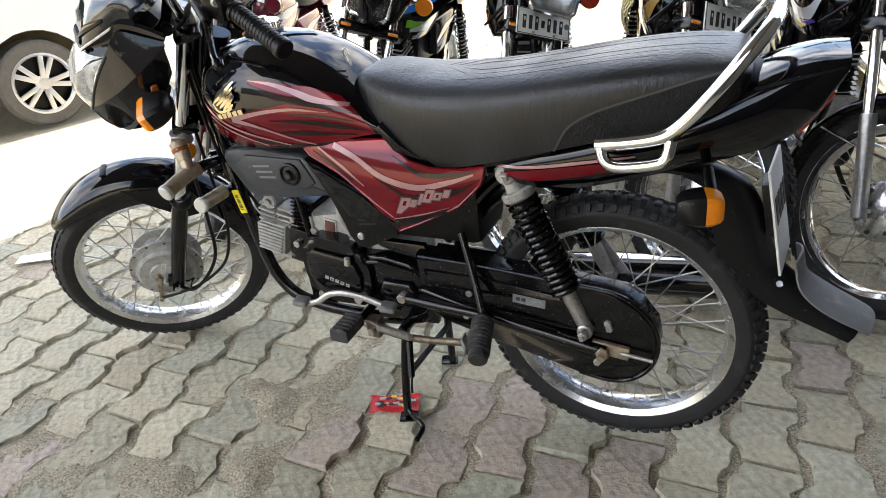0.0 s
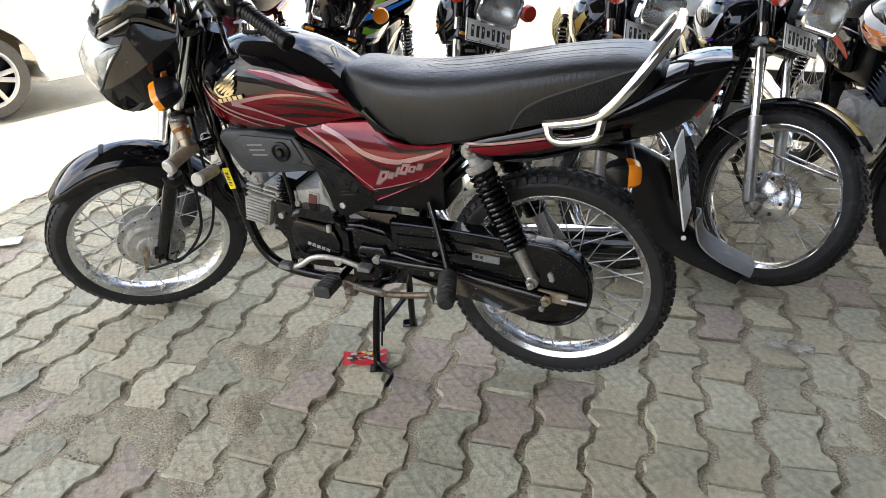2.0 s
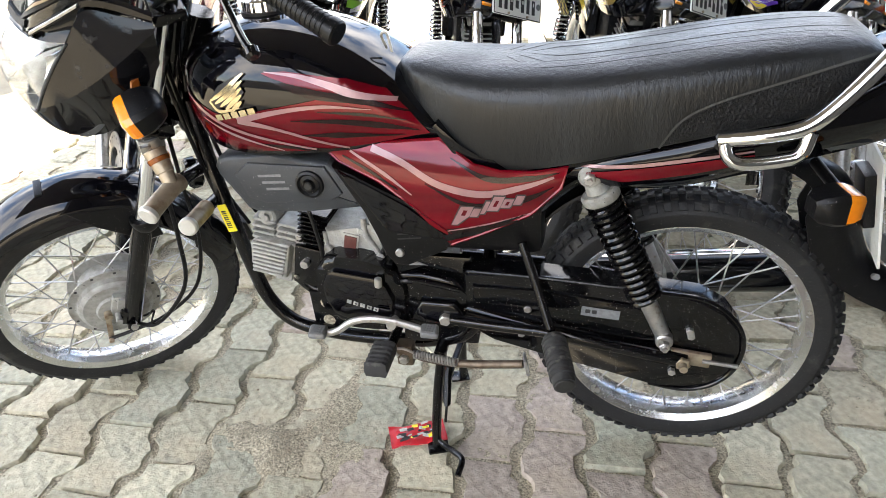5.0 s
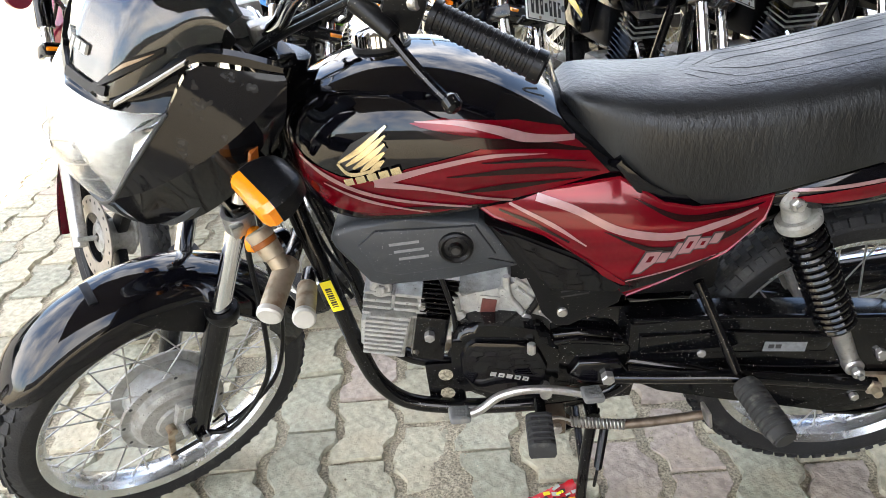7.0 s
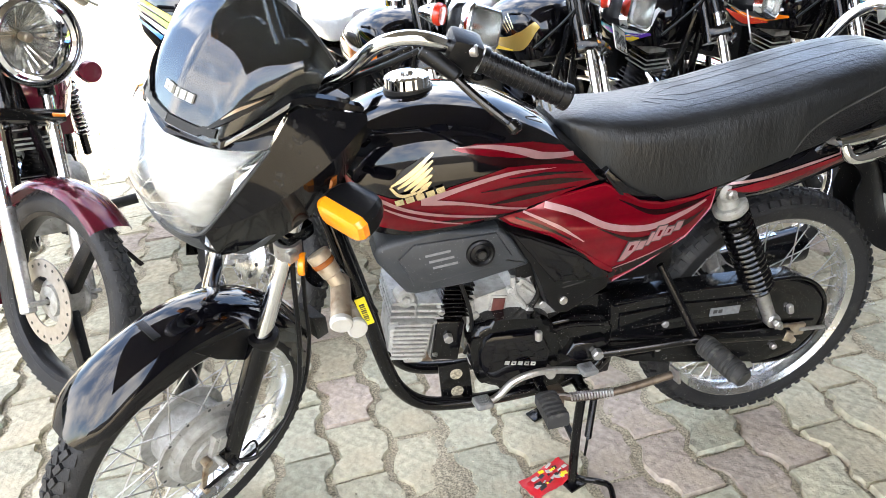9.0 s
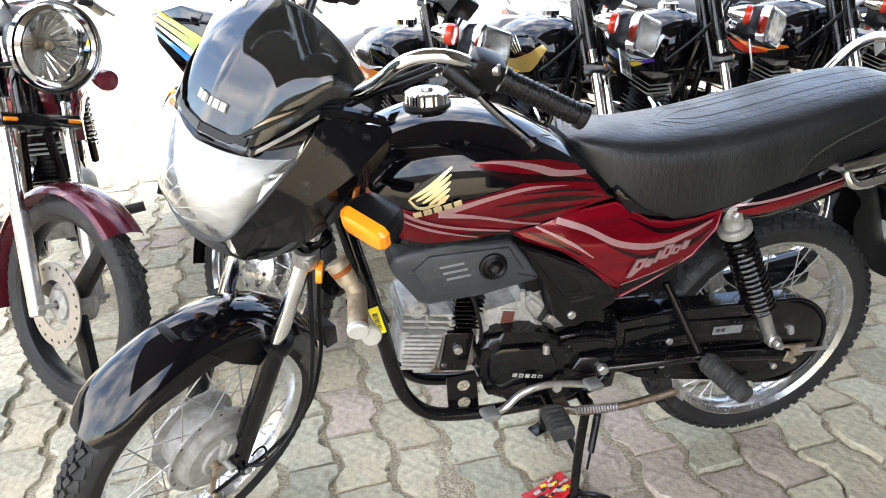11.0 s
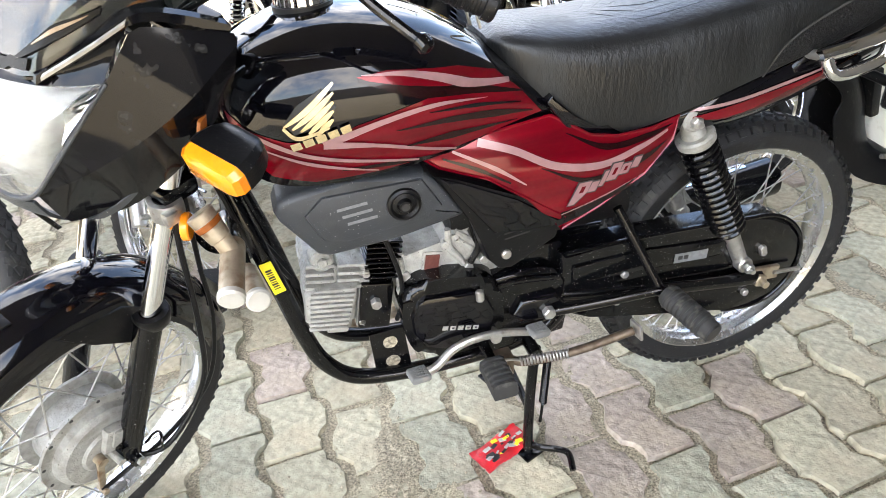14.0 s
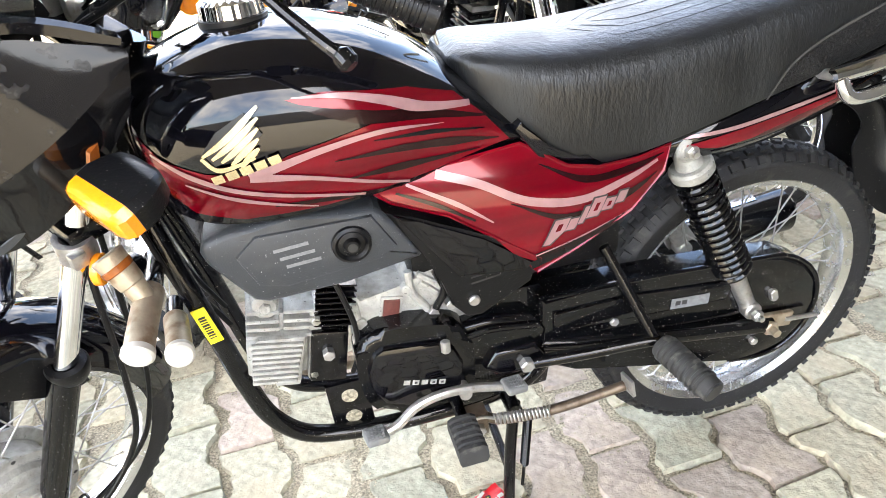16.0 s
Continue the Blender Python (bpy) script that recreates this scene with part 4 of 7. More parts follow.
cap = lathe([(0.0, 0.036), (0.012, 0.036), (0.014, 0.031), (0.033, 0.030), (0.038, 0.026), (0.039, 0.010), (0.036, 0.006), (0.036, -0.01)], 96, m=pose(-0.112, 0, 0.913) @ pose(0, 0, 0, 90, 0, 0))
for v in cap.verts:
    r = math.hypot(v.co.x + 0.112, v.co.y)
    if r > 0.0375:
        k = 1 + 0.028 * (1 if int(math.atan2(v.co.y, v.co.x + 0.112) / (2 * math.pi) * 96 + 96.5) % 4 < 2 else 0)
        v.co.x, v.co.y = -0.112 + (v.co.x + 0.112) * k, v.co.y * k
part("fuel_cap", cap, chrome, tank, "round chrome fuel cap")
part("tank_ring", lathe([(0.036, 0.0), (0.043, 0.0), (0.043, 0.008), (0.036, 0.008)], 36, closed=True, m=pose(-0.112, 0, 0.914) @ pose(0, 0, 0, 90, 0, 0)), ink, tank, "")
part("key_chain", tube([(0.118, -0.04, 0.862), (0.112, -0.045, 0.885), (0.122, -0.046, 0.888), (0.130, -0.05, 0.858)], 0.0025), steel, tank, "")

# seat
SEAT = [(0.140, 0.826, 0.842, 0.050), (0.152, 0.812, 0.850, 0.072), (0.185, 0.768, 0.851, 0.094), (0.235, 0.716, 0.846, 0.110), (0.29, 0.686, 0.842, 0.120), (0.355, 0.681, 0.843, 0.126), (0.44, 0.697, 0.848, 0.130), (0.56, 0.728, 0.864, 0.132),
        (0.66, 0.753, 0.879, 0.130), (0.76, 0.775, 0.889, 0.124), (0.83, 0.800, 0.889, 0.112), (0.862, 0.822, 0.880, 0.098), (0.874, 0.842, 0.864, 0.082)]
SK = dict(power=3.4, belly=0.50, tuck=0.05)
seat = part("seat", body(SEAT, 46, 14, **SK), vinyl, bike, "long black vinyl seat, dusty and creased", None, 50)
for sx in (-1, 1):
    part("side_panel_vinyl", on_flank(SEAT, [(0.572, 0.733), (0.60, 0.775), (0.645, 0.803), (0.72, 0.830), (0.80, 0.856), (0.855, 0.868), (0.862, 0.835), (0.83, 0.803), (0.76, 0.778), (0.66, 0.756)], 0.0016, side=sx, **SK), vinyl_rough, seat, "coarse-grained vinyl panel")
sides("piping", ribbon([(0.570, 0.730), (0.598, 0.777), (0.645, 0.806), (0.72, 0.833), (0.80, 0.859), (0.855, 0.872)], (0.0035, 0.0035), lambda x, z: -(flank(SEAT, x, z, **SK) + 0.003)), seam_pale, seat)


def seat_top(x, y):
    zb, zt, w = lerp_table(SEAT, x)
    t = min(0.98, abs(y) / w)
    return zb + (zt - zb) * (0.5 + 0.5 * (1 - t ** 3.4) ** (1 / 3.4))


for k, yy in enumerate((0.026, 0.052, 0.075)):
    xa = 0.36 - 0.02 * k
    for sx in (-1, 1):
        pts = [(x, sx * yy * min(1, 0.25 + (x - xa) / 0.06), seat_top(x, yy * min(1, 0.25 + (x - xa) / 0.06)) + 0.0003) for x in np.linspace(xa, 0.83 - 0.01 * k, 22)]
        part("seam", tube([(x, y, z - 0.0006) for x, y, z in pts], 0.0005, 5, straight=True), vinyl, seat)

# seat base strip, side covers
part("seat_base", plate([(0.205, 0.752), (0.24, 0.703), (0.29, 0.676), (0.36, 0.671), (0.45, 0.69), (0.56, 0.72), (0.56, 0.738), (0.44, 0.707), (0.36, 0.69), (0.29, 0.694), (0.25, 0.718), (0.215, 0.762)], -0.118, 0.118, 0.004), paint_black, bike)
PANEL = [(0.012, 0.700), (0.06, 0.716), (0.14, 0.722), (0.215, 0.727), (0.242, 0.711), (0.275, 0.690), (0.32, 0.680), (0.38, 0.680), (0.432, 0.688), (0.422, 0.652), (0.372, 0.602), (0.29, 0.560), (0.228, 0.530), (0.233, 0.556), (0.158, 0.614), (0.105, 0.654), (0.032, 0.684)]
BLACK = [(0.018, 0.678), (0.060, 0.660), (0.156, 0.610), (0.231, 0.554), (0.219, 0.516), (0.141, 0.476), (0.118, 0.478), (0.098, 0.503), (0.075, 0.592)]
SIDE = [(-0.02, 0.47, 0.80, 0.112), (0.08, 0.47, 0.79, 0.126), (0.20, 0.46, 0.78, 0.134), (0.30, 0.47, 0.77, 0.135), (0.38, 0.50, 0.77, 0.130), (0.46, 0.55, 0.77, 0.118)]
DK = dict(power=2.2, belly=0.52, tuck=0.20)
for sx in (-1, 1):
    mm = Matrix.Diagonal((1, -sx, 1, 1))
    pan = part("side_cover", on_flank(SIDE, PANEL, 0.0, **DK), paint_red, bike, "glossy red side cover with pale stripes", mm)
    part("inner_panel", plate(PANEL, -0.108, -0.085, 0.003, 1), paint_dark_red, pan, "", mm)
    part("panel_edge", tube([(x, -(flank(SIDE, x, z, **DK) - 0.001), z) for x, z in PANEL + PANEL[:1]], 0.003, 6, straight=True), paint_red, pan, "", mm)
    py = lambda x, z: -(flank(SIDE, x, z, **DK) + 0.0015)
    for pts, wd, mt in (([(0.095, 0.712), (0.15, 0.690), (0.215, 0.654), (0.29, 0.640), (0.36, 0.655), (0.41, 0.672)], (0.012, 0.011, 0.013, 0.011, 0.004), paint_silver),
                        ([(0.055, 0.705), (0.118, 0.668), (0.165, 0.632)], (0.004, 0.007, 0.002), paint_silver),
                        ([(0.225, 0.562), (0.293, 0.580), (0.372, 0.606)], (0.002, 0.003, 0.001), paint_silver),
                        ([(0.225, 0.560), (0.30, 0.575), (0.35, 0.590)], (0.012, 0.010, 0.003), paint_dark_red),
                        ([(0.04, 0.696), (0.09, 0.672), (0.14, 0.640)], (0.003, 0.006, 0.003), paint_dark_red),
                        # dark ribbons that paint in the cover's gradient and its shaded lower edge
                        ([(0.19, 0.655), (0.27, 0.618), (0.36, 0.632), (0.41, 0.655)], (0.001, 0.010, 0.012, 0.001), paint_dark_red),
                        ([(0.235, 0.700), (0.30, 0.668), (0.37, 0.670), (0.42, 0.680)], (0.001, 0.010, 0.010, 0.001), paint_dark_red),
                        ([(0.218, 0.545), (0.28, 0.566), (0.36, 0.602)], (0.014, 0.012, 0.002), paint_black)):
        part("stripe", ribbon(pts, wd, py), mt, pan, "", mm)
    # slanted blocks in place of the model name
    x0, z0 = 0.240, 0.590
    for wide, h, low, hole in ((0.022, 0.026, -0.012, True), (0.013, 0.017, 0.0, False), (0.007, 0.025, 0.0, False), (0.018, 0.028, 0.0, True), (0.016, 0.017, 0.0, True), (0.013, 0.017, 0.0, False)):
        for mt, lift, g in ((ink, 0.0020, 0.0022), (paint_silver, 0.0027, 0.0)):
            quad = [(x0 + 0.5 * low - g, z0 + low - g), (x0 + wide * (0.45 if low else 1.0) + 0.5 * low + g, z0 + low - g), (x0 + wide + 0.2 * h + g, z0 + 0.3 * h), (x0 + wide + 0.5 * h + g, z0 + h + g), (x0 + 0.5 * h - g, z0 + h + g)]
            part("name_bar", on_flank(SIDE, quad, lift, **DK), mt, pan, "", mm)
        if hole:
            part("name_hole", on_flank(SIDE, [(x0 + wide * 0.36 + 0.15 * h, z0 + 0.32 * h), (x0 + wide * 0.70 + 0.15 * h, z0 + 0.32 * h), (x0 + wide * 0.68 + 0.36 * h, z0 + 0.74 * h), (x0 + wide * 0.36 + 0.36 * h, z0 + 0.74 * h)], 0.0034, **DK), paint_red, pan, "", mm)
        x0, z0 = x0 + wide + 0.0052, z0 + 0.0066
    blk = part("lower_cover", plate(BLACK, -0.126, -0.085, 0.005, 2), plastic_black, bike, "black plastic lower side cover", mm)
    part("crease", plate([(0.030, 0.672), (0.062, 0.656), (0.152, 0.606), (0.224, 0.553), (0.210, 0.540), (0.165, 0.552), (0.112, 0.552)], -0.131, -0.12, 0.004, 2), paint_black, blk, "", mm)
    for i in range(2):
        part("slot", ribbon([(0.128, 0.546 - 0.010 * i), (0.172, 0.551 - 0.010 * i)], (0.003, 0.003), lambda x, z: -0.1268), ink, blk, "", mm)
    part("screw", rod((0.130, -0.124, 0.507), (0.130, -0.132, 0.507), 0.0085, n=16, bevel=0.002), steel, blk, "bright screw", mm)

# grey intake cover with the fuel knob
COVER = [(-0.217, 0.664), (-0.209, 0.680), (-0.180, 0.691), (-0.100, 0.690), (0.010, 0.682), (0.034, 0.659), (0.070, 0.598), (0.062, 0.591), (-0.045, 0.580), (-0.150, 0.571), (-0.168, 0.579), (-0.212, 0.647)]
cov = part("intake_cover", plate(COVER, -0.118, -0.055, 0.012, 3), plastic_grey, bike, "dusty charcoal plastic intake cover")
part("raised_panel", plate([(-0.176, 0.652), (-0.146, 0.677), (0.004, 0.674), (0.032, 0.622), (0.010, 0.606), (-0.12, 0.594), (-0.156, 0.604)], -0.1230, -0.112, 0.005, 2), plastic_grey, cov)
part("fuel_knob", lathe([(0.0, -0.012), (0.009, -0.012), (0.012, -0.006), (0.018, -0.004), (0.022, -0.008), (0.026, -0.006), (0.028, 0.004)], 36, m=pose(-0.028, -0.122, 0.640)), plastic_black, cov, "round recessed black fuel knob")
part("knob_bore", rod((-0.028, -0.1345, 0.640), (-0.028, -0.1352, 0.640), 0.0065, n=16), ink, cov)
for i in range(3):
    part("slot", ribbon([(-0.128 + 0.006 * i, 0.652 - 0.013 * i), (-0.082 + 0.006 * i, 0.655 - 0.013 * i)], (0.005, 0.005), lambda x, z: -0.1236), label_worn, cov)

# tail, grab rail, rear mudguard, lights
TAIL = [(0.43, 0.650, 0.692, 0.105), (0.50, 0.640, 0.722, 0.120), (0.60, 0.648, 0.752, 0.126), (0.70, 0.672, 0.782, 0.124), (0.80, 0.702, 0.812, 0.116), (0.87, 0.722, 0.846, 0.106), (0.92, 0.742, 0.868, 0.098), (0.97, 0.786, 0.880, 0.086), (1.006, 0.852, 0.880, 0.072)]
AK = dict(power=3.2, belly=0.5, tuck=0.25)
tail = part("tail_cowl", body(TAIL, 34, 12, **AK), paint_black, bike, "glossy black tail cowl with a red strip", None, 40)
for sx in (-1, 1):
    mm = Matrix.Diagonal((1, -sx, 1, 1))
    part("red_strip", on_flank(TAIL, [(0.452, 0.676), (0.52, 0.664), (0.62, 0.684), (0.712, 0.706), (0.712, 0.722), (0.62, 0.706), (0.53, 0.690)], 0.0016, **AK), paint_red, tail, "", mm)
    part("stripe", ribbon([(0.445, 0.688), (0.53, 0.696), (0.62, 0.712), (0.71, 0.728)], (0.004, 0.006, 0.006, 0.003), lambda x, z: -(flank(TAIL, x, z, **AK) + 0.003)), paint_silver, tail, "", mm)
sides("crease", ribbon([(0.88, 0.835), (0.93, 0.850), (1.0, 0.866)], (0.004, 0.005, 0.003), lambda x, z: -(flank(TAIL, x, z, **AK) + 0.002)), plastic_black, tail)
part("tail_lamp", block((0.955, 0, 0.800), (0.05, 0.12, 0.085), 0.012, (0, 32, 0)), red_lens, bike, "red tail lamp")
RAIL = [(0.652, -0.150, 0.755), (0.70, -0.158, 0.764), (0.752, -0.160, 0.776), (0.784, -0.158, 0.797), (0.83, -0.150, 0.850), (0.872, -0.135, 0.905), (0.895, -0.100, 0.934), (0.902, -0.050, 0.942), (0.903, 0.0, 0.943)]
rb = tube(RAIL, 0.0118, 14)
both(rb)
rail = part("grab_rail", rb, chrome, bike, "chromed tubular grab rail")
sides("rail_loop", tube([(0.660, -0.155, 0.752), (0.668, -0.162, 0.732), (0.690, -0.164, 0.724), (0.740, -0.164, 0.731), (0.764, -0.163, 0.742), (0.772, -0.160, 0.775)], 0.0105, 12), chrome, rail)
sides("rail_foot", rod((0.66, -0.11, 0.748), (0.66, -0.155, 0.755), 0.008), steel, rail)
# rear mudguard: inner arch and long flap
prof = [(0.36, 0.52), (0.42, 0.585), (0.50, 0.630), (0.60, 0.655), (0.70, 0.672), (0.80, 0.675), (0.875, 0.650), (0.915, 0.595), (0.936, 0.530), (0.968, 0.475), (1.04, 0.426), (1.095, 0.388)]
path = smooth_path([(x, 0, z) for x, z in prof], 4)
rings = []
for i, p in enumerate(path):
    t = i / (len(path) - 1)
    d = (path[min(i + 1, len(path) - 1)] - path[max(i - 1, 0)]).normalized()
    nrm = Vector((d.z, 0, -d.x))
    hw = 0.050 - 0.014 * max(0, min(1, (t - 0.35) / 0.15)) + 0.016 * max(0, (t - 0.8) / 0.2)
    deep = 0.010 + 0.080 * max(0, min(1, (t - 0.42) / 0.2)) * (1 - 0.75 * max(0, (t - 0.72) / 0.28))
    rings.append([p + Vector((0, -hw * math.cos(a), 0)) + nrm * (deep * (1 - math.sin(a) ** 0.55)) for a in (math.pi * j / 12 for j in range(13))])
rf = loft(rings, caps=False, closed=False)
bmesh.ops.recalc_face_normals(rf, faces=rf.faces)
bmesh.ops.solidify(rf, geom=rf.faces[:], thickness=0.004)
rmg = part("rear_mudguard", rf, plastic_black, bike, "matte black plastic rear mudguard, dusty")
part("flap", patch([(0.978, -0.040, 0.508), (0.992, -0.050, 0.458), (1.036, -0.056, 0.422), (1.108, -0.050, 0.386)], [(0.978, 0.040, 0.508), (0.992, 0.050, 0.458), (1.036, 0.056, 0.422), (1.108, 0.050, 0.386)], 12, 6, bulge=(0.010, 0, 0.010), thick=0.004), flap_grey, rmg, "pale grey curved flap end")
part("number_plate", block((0, 0, 0), (0.005, 0.125, 0.20), 0.002, (0, 0, 0)), plate_white, rmg, "white number plate seen from its edge", pose(0.940, 0, 0.590, 0, -11, 0) @ pose(0, 0, 0, 0, 0, -5))
for i in range(4):
    part("plate_bar", block((0.0035, -0.042 + 0.028 * i, 0.02), (0.001, 0.018, 0.05)), ink, rmg, "", pose(0.940, 0, 0.590, 0, -11, 0) @ pose(0, 0, 0, 0, 0, -5))
part("plate_bracket", block((0.925, 0, 0.60), (0.02, 0.06, 0.1), 0.004, (0, -11, 0)), plastic_black, rmg)
part("bolt", rod((0.955, -0.052, 0.47), (0.955, -0.062, 0.475), 0.006, n=6), steel, rmg)
for sx in (-1, 1):
    M0 = pose(0.828, sx * 0.172, 0.668, 0, 0, 180 - sx * 14)
    sec = ((-0.026, -0.016), (-0.02, -0.022), (0.02, -0.022), (0.026, -0.016), (0.026, 0.016), (0.02, 0.022), (-0.02, 0.022), (-0.026, 0.016))
    shell = loft([[Vector((x, y * s * 0.95, z * s * 1.02)) for y, z in sec] for x, s in ((0.0, 1.15), (0.014, 1.12), (0.034, 0.9), (0.042, 0.6))])
    sho = part("indicator", shell, plastic_black, bike, "black turn indicator with an amber lens", M0)
    part("lens", loft([[Vector((x, y * s * 0.95, z * s * 1.02)) for y, z in sec] for x, s in ((0.001, 1.13), (-0.012, 1.08), (-0.024, 0.9), (-0.028, 0.75))]), amber, sho, "amber lens", M0)
    part("stalk", rod((0.840, sx * 0.150, 0.668), (0.82, sx * 0.05, 0.68), 0.009), plastic_black, sho)

# shock absorbers
for sx in (-1, 1):
    T, Bt = Vector((0.468, sx * 0.092, 0.668)), Vector((0.618, sx * 0.106, 0.342))
    d = (Bt - T).normalized()
    sb = rod(T + d * 0.03, Bt - d * 0.01, 0.0075)
    shock = part("shock_absorber", sb, chrome, bike, "black coil-spring rear shock absorber")
    part("spring", coil(T + d * 0.055, T + d * 0.262, 0.0275, 0.0058, 15, 8, 18), frame_black, shock, "black coil spring")
    part("sleeve", rod(T + d * 0.05, T + d * 0.26, 0.0205, n=18), plastic_black, shock)
    part("spring_seat", rod(T + d * 0.036, T + d * 0.056, 0.034, 0.033, 24, bevel=0.004), alu, shock, "pale metal spring seat")
    part("spring_seat", rod(T + d * 0.255, T + d * 0.268, 0.031, 0.026, 24, bevel=0.003), frame_black, shock)
    eye = rod(T + Vector((0, -0.022, 0)), T + Vector((0, 0.022, 0)), 0.020, n=24, bevel=0.004)
    rod(T, T + d * 0.04, 0.016, 0.022, 16, bm=eye)
    part("upper_eye", eye, alu, shock)
    part("lower_body", rod(T + d * 0.262, Bt, 0.017, 0.014, 18), steel, shock, "rust-speckled lower shock body")
    eye = rod(Bt + Vector((0, -0.018, 0)), Bt + Vector((0, 0.018, 0)), 0.016, n=20, bevel=0.003)
    part("lower_eye", eye, steel, shock)
    for P0 in (T, Bt):
        nut = rod(P0 + Vector((0, sx * 0.02, 0)), P0 + Vector((0, sx * 0.033, 0)), 0.0105, n=6, bevel=0.002)
        rod(P0 + Vector((0, sx * 0.03, 0)), P0 + Vector((0, sx * 0.040, 0)), 0.005, n=10, bm=nut)
        part("nut", nut, steel, shock)

# chain case
CASE = [(0.235, 0.330), (0.30, 0.300), (0.42, 0.268), (0.52, 0.245), (0.61, 0.222), (0.665, 0.215), (0.712, 0.230), (0.747, 0.268), (0.760, 0.318), (0.752, 0.365), (0.722, 0.405), (0.675, 0.432), (0.60, 0.440), (0.50, 0.448), (0.38, 0.456), (0.24, 0.460)]
case = part("chain_case", plate(CASE, -0.104, -0.052, 0.010, 3), frame_black, bike, "closed black chain case, mud-splashed")
part("case_rib", plate([(0.26, 0.432), (0.40, 0.428), (0.56, 0.412), (0.58, 0.400), (0.57, 0.372), (0.40, 0.384), (0.26, 0.392)], -0.109, -0.10, 0.004, 2), frame_black, case)
part("case_groove", tube([(0.25, -0.104, 0.368), (0.40, -0.104, 0.352), (0.52, -0.104, 0.338), (0.60, -0.104, 0.335)], 0.004), frame_black, case)
part("case_rim", tube([(0.60, -0.100, 0.222), (0.665, -0.102, 0.216), (0.712, -0.102, 0.231), (0.746, -0.102, 0.268), (0.759, -0.102, 0.318), (0.751, -0.102, 0.365), (0.722, -0.102, 0.404), (0.675, -0.102, 0.431), (0.60, -0.102, 0.439), (0.40, -0.102, 0.454), (0.25, -0.102, 0.459)], 0.0045), frame_black, case)
part("label", block((0.500, -0.1105, 0.390), (0.070, 0.0012, 0.020), 0, (0, 5, 0)), label_worn, case, "worn pale sticker")
for i in range(2):
    part("label_bar", block((0.477 + 0.012 * i, -0.1115, 0.393 - 0.001 * i), (0.009, 0.0008, 0.008), 0, (0, 5, 0)), ink, case)
for bx, bz in ((0.365, 0.385), (0.353, 0.325), (0.640, 0.262), (0.665, 0.352), (0.662, 0.362)):
    part("bolt", rod((bx, -0.100, bz), (bx, -0.113, bz), 0.0075, n=6, bevel=0.001), steel, case)
# axle end, chain adjuster
ax = rod((0.655, -0.10, 0.30), (0.655, -0.145, 0.30), 0.0075)
rod((0.655, -0.118, 0.30), (0.655, -0.132, 0.30), 0.0145, n=6, bevel=0.002, bm=ax)
block((0.668, -0.112, 0.304), (0.075, 0.01, 0.03), 0.003, (0, 6, 0), bm=ax)
part("axle_plate", ax, rust, bike, "rusty rear axle and adjuster")
part("adjuster", rod((0.69, -0.118, 0.303), (0.752, -0.118, 0.297), 0.0042), steel, bike)
sides("swing_arm", tube([(0.20, -0.085, 0.372), (0.40, -0.115, 0.345), (0.56, -0.118, 0.318), (0.66, -0.116, 0.30)], 0.015, 12), frame_black, bike, "black swing arm tube")

# frame
TUBE = [(-0.292, -0.030, 0.760), (-0.268, -0.050, 0.64), (-0.243, -0.060, 0.52), (-0.218, -0.062, 0.385), (-0.196, -0.062, 0.318), (-0.152, -0.062, 0.270), (-0.08, -0.062, 0.250), (0.02, -0.062, 0.243), (0.16, -0.062, 0.250), (0.25, -0.07, 0.30), (0.27, -0.08, 0.45)]
sides("frame_tube", tube(TUBE, 0.0150, 14), frame_black, bike, "black cradle frame tube")
part("frame_spine", tube([(-0.30, 0, 0.86), (-0.15, 0, 0.80), (0.1, 0, 0.74), (0.3, 0, 0.70), (0.6, 0, 0.71), (0.82, 0, 0.75)], 0.024), frame_black, bike)
part("head_tube", rod((-0.335, 0, 0.72), (-0.245, 0, 0.92), 0.030), frame_black, bike)
for sx in (-1, 1):
    part("rear_stay", tube([(0.30, sx * 0.050, 0.48), (0.38, sx * 0.058, 0.58), (0.47, sx * 0.070, 0.66), (0.62, sx * 0.08, 0.71)], 0.012), frame_black, bike)
part("inner_box", block((0.22, 0, 0.585), (0.34, 0.15, 0.20), 0.02), plastic_black, bike, "black battery and filter box")
part("frame_plate", plate([(0.10, 0.25), (0.26, 0.26), (0.285, 0.40), (0.25, 0.47), (0.12, 0.47)], -0.075, -0.06, 0.004), frame_black, bike)
lb = part("barcode_label", block((-0.2445, -0.0755, 0.530), (0.020, 0.003, 0.062), 0.001, (0, -11.5, 0)), yellow, bike, "yellow barcode sticker on the frame tube")
for i in range(9):
    part("code_bar", block((-0.2445 - 0.0009 * (i - 4), -0.0776, 0.528 + 0.0045 * (i - 4)), (0.010, 0.0006, 0.0016 + 0.0009 * (i % 3)), 0, (0, -11.5, 0)), ink, lb)
c = plate([(-0.110, 0.345), (-0.045, 0.345), (-0.040, 0.245), (-0.108, 0.245)], -0.052, -0.044, 0.002)
br = part("engine_bracket", c, frame_black, bike, "black bracket with round holes")
for hz in (0.318, 0.272):
    part("hole", rod((-0.074, -0.0522, hz), (-0.074, -0.0530, hz), 0.0135, n=20), soil, br)

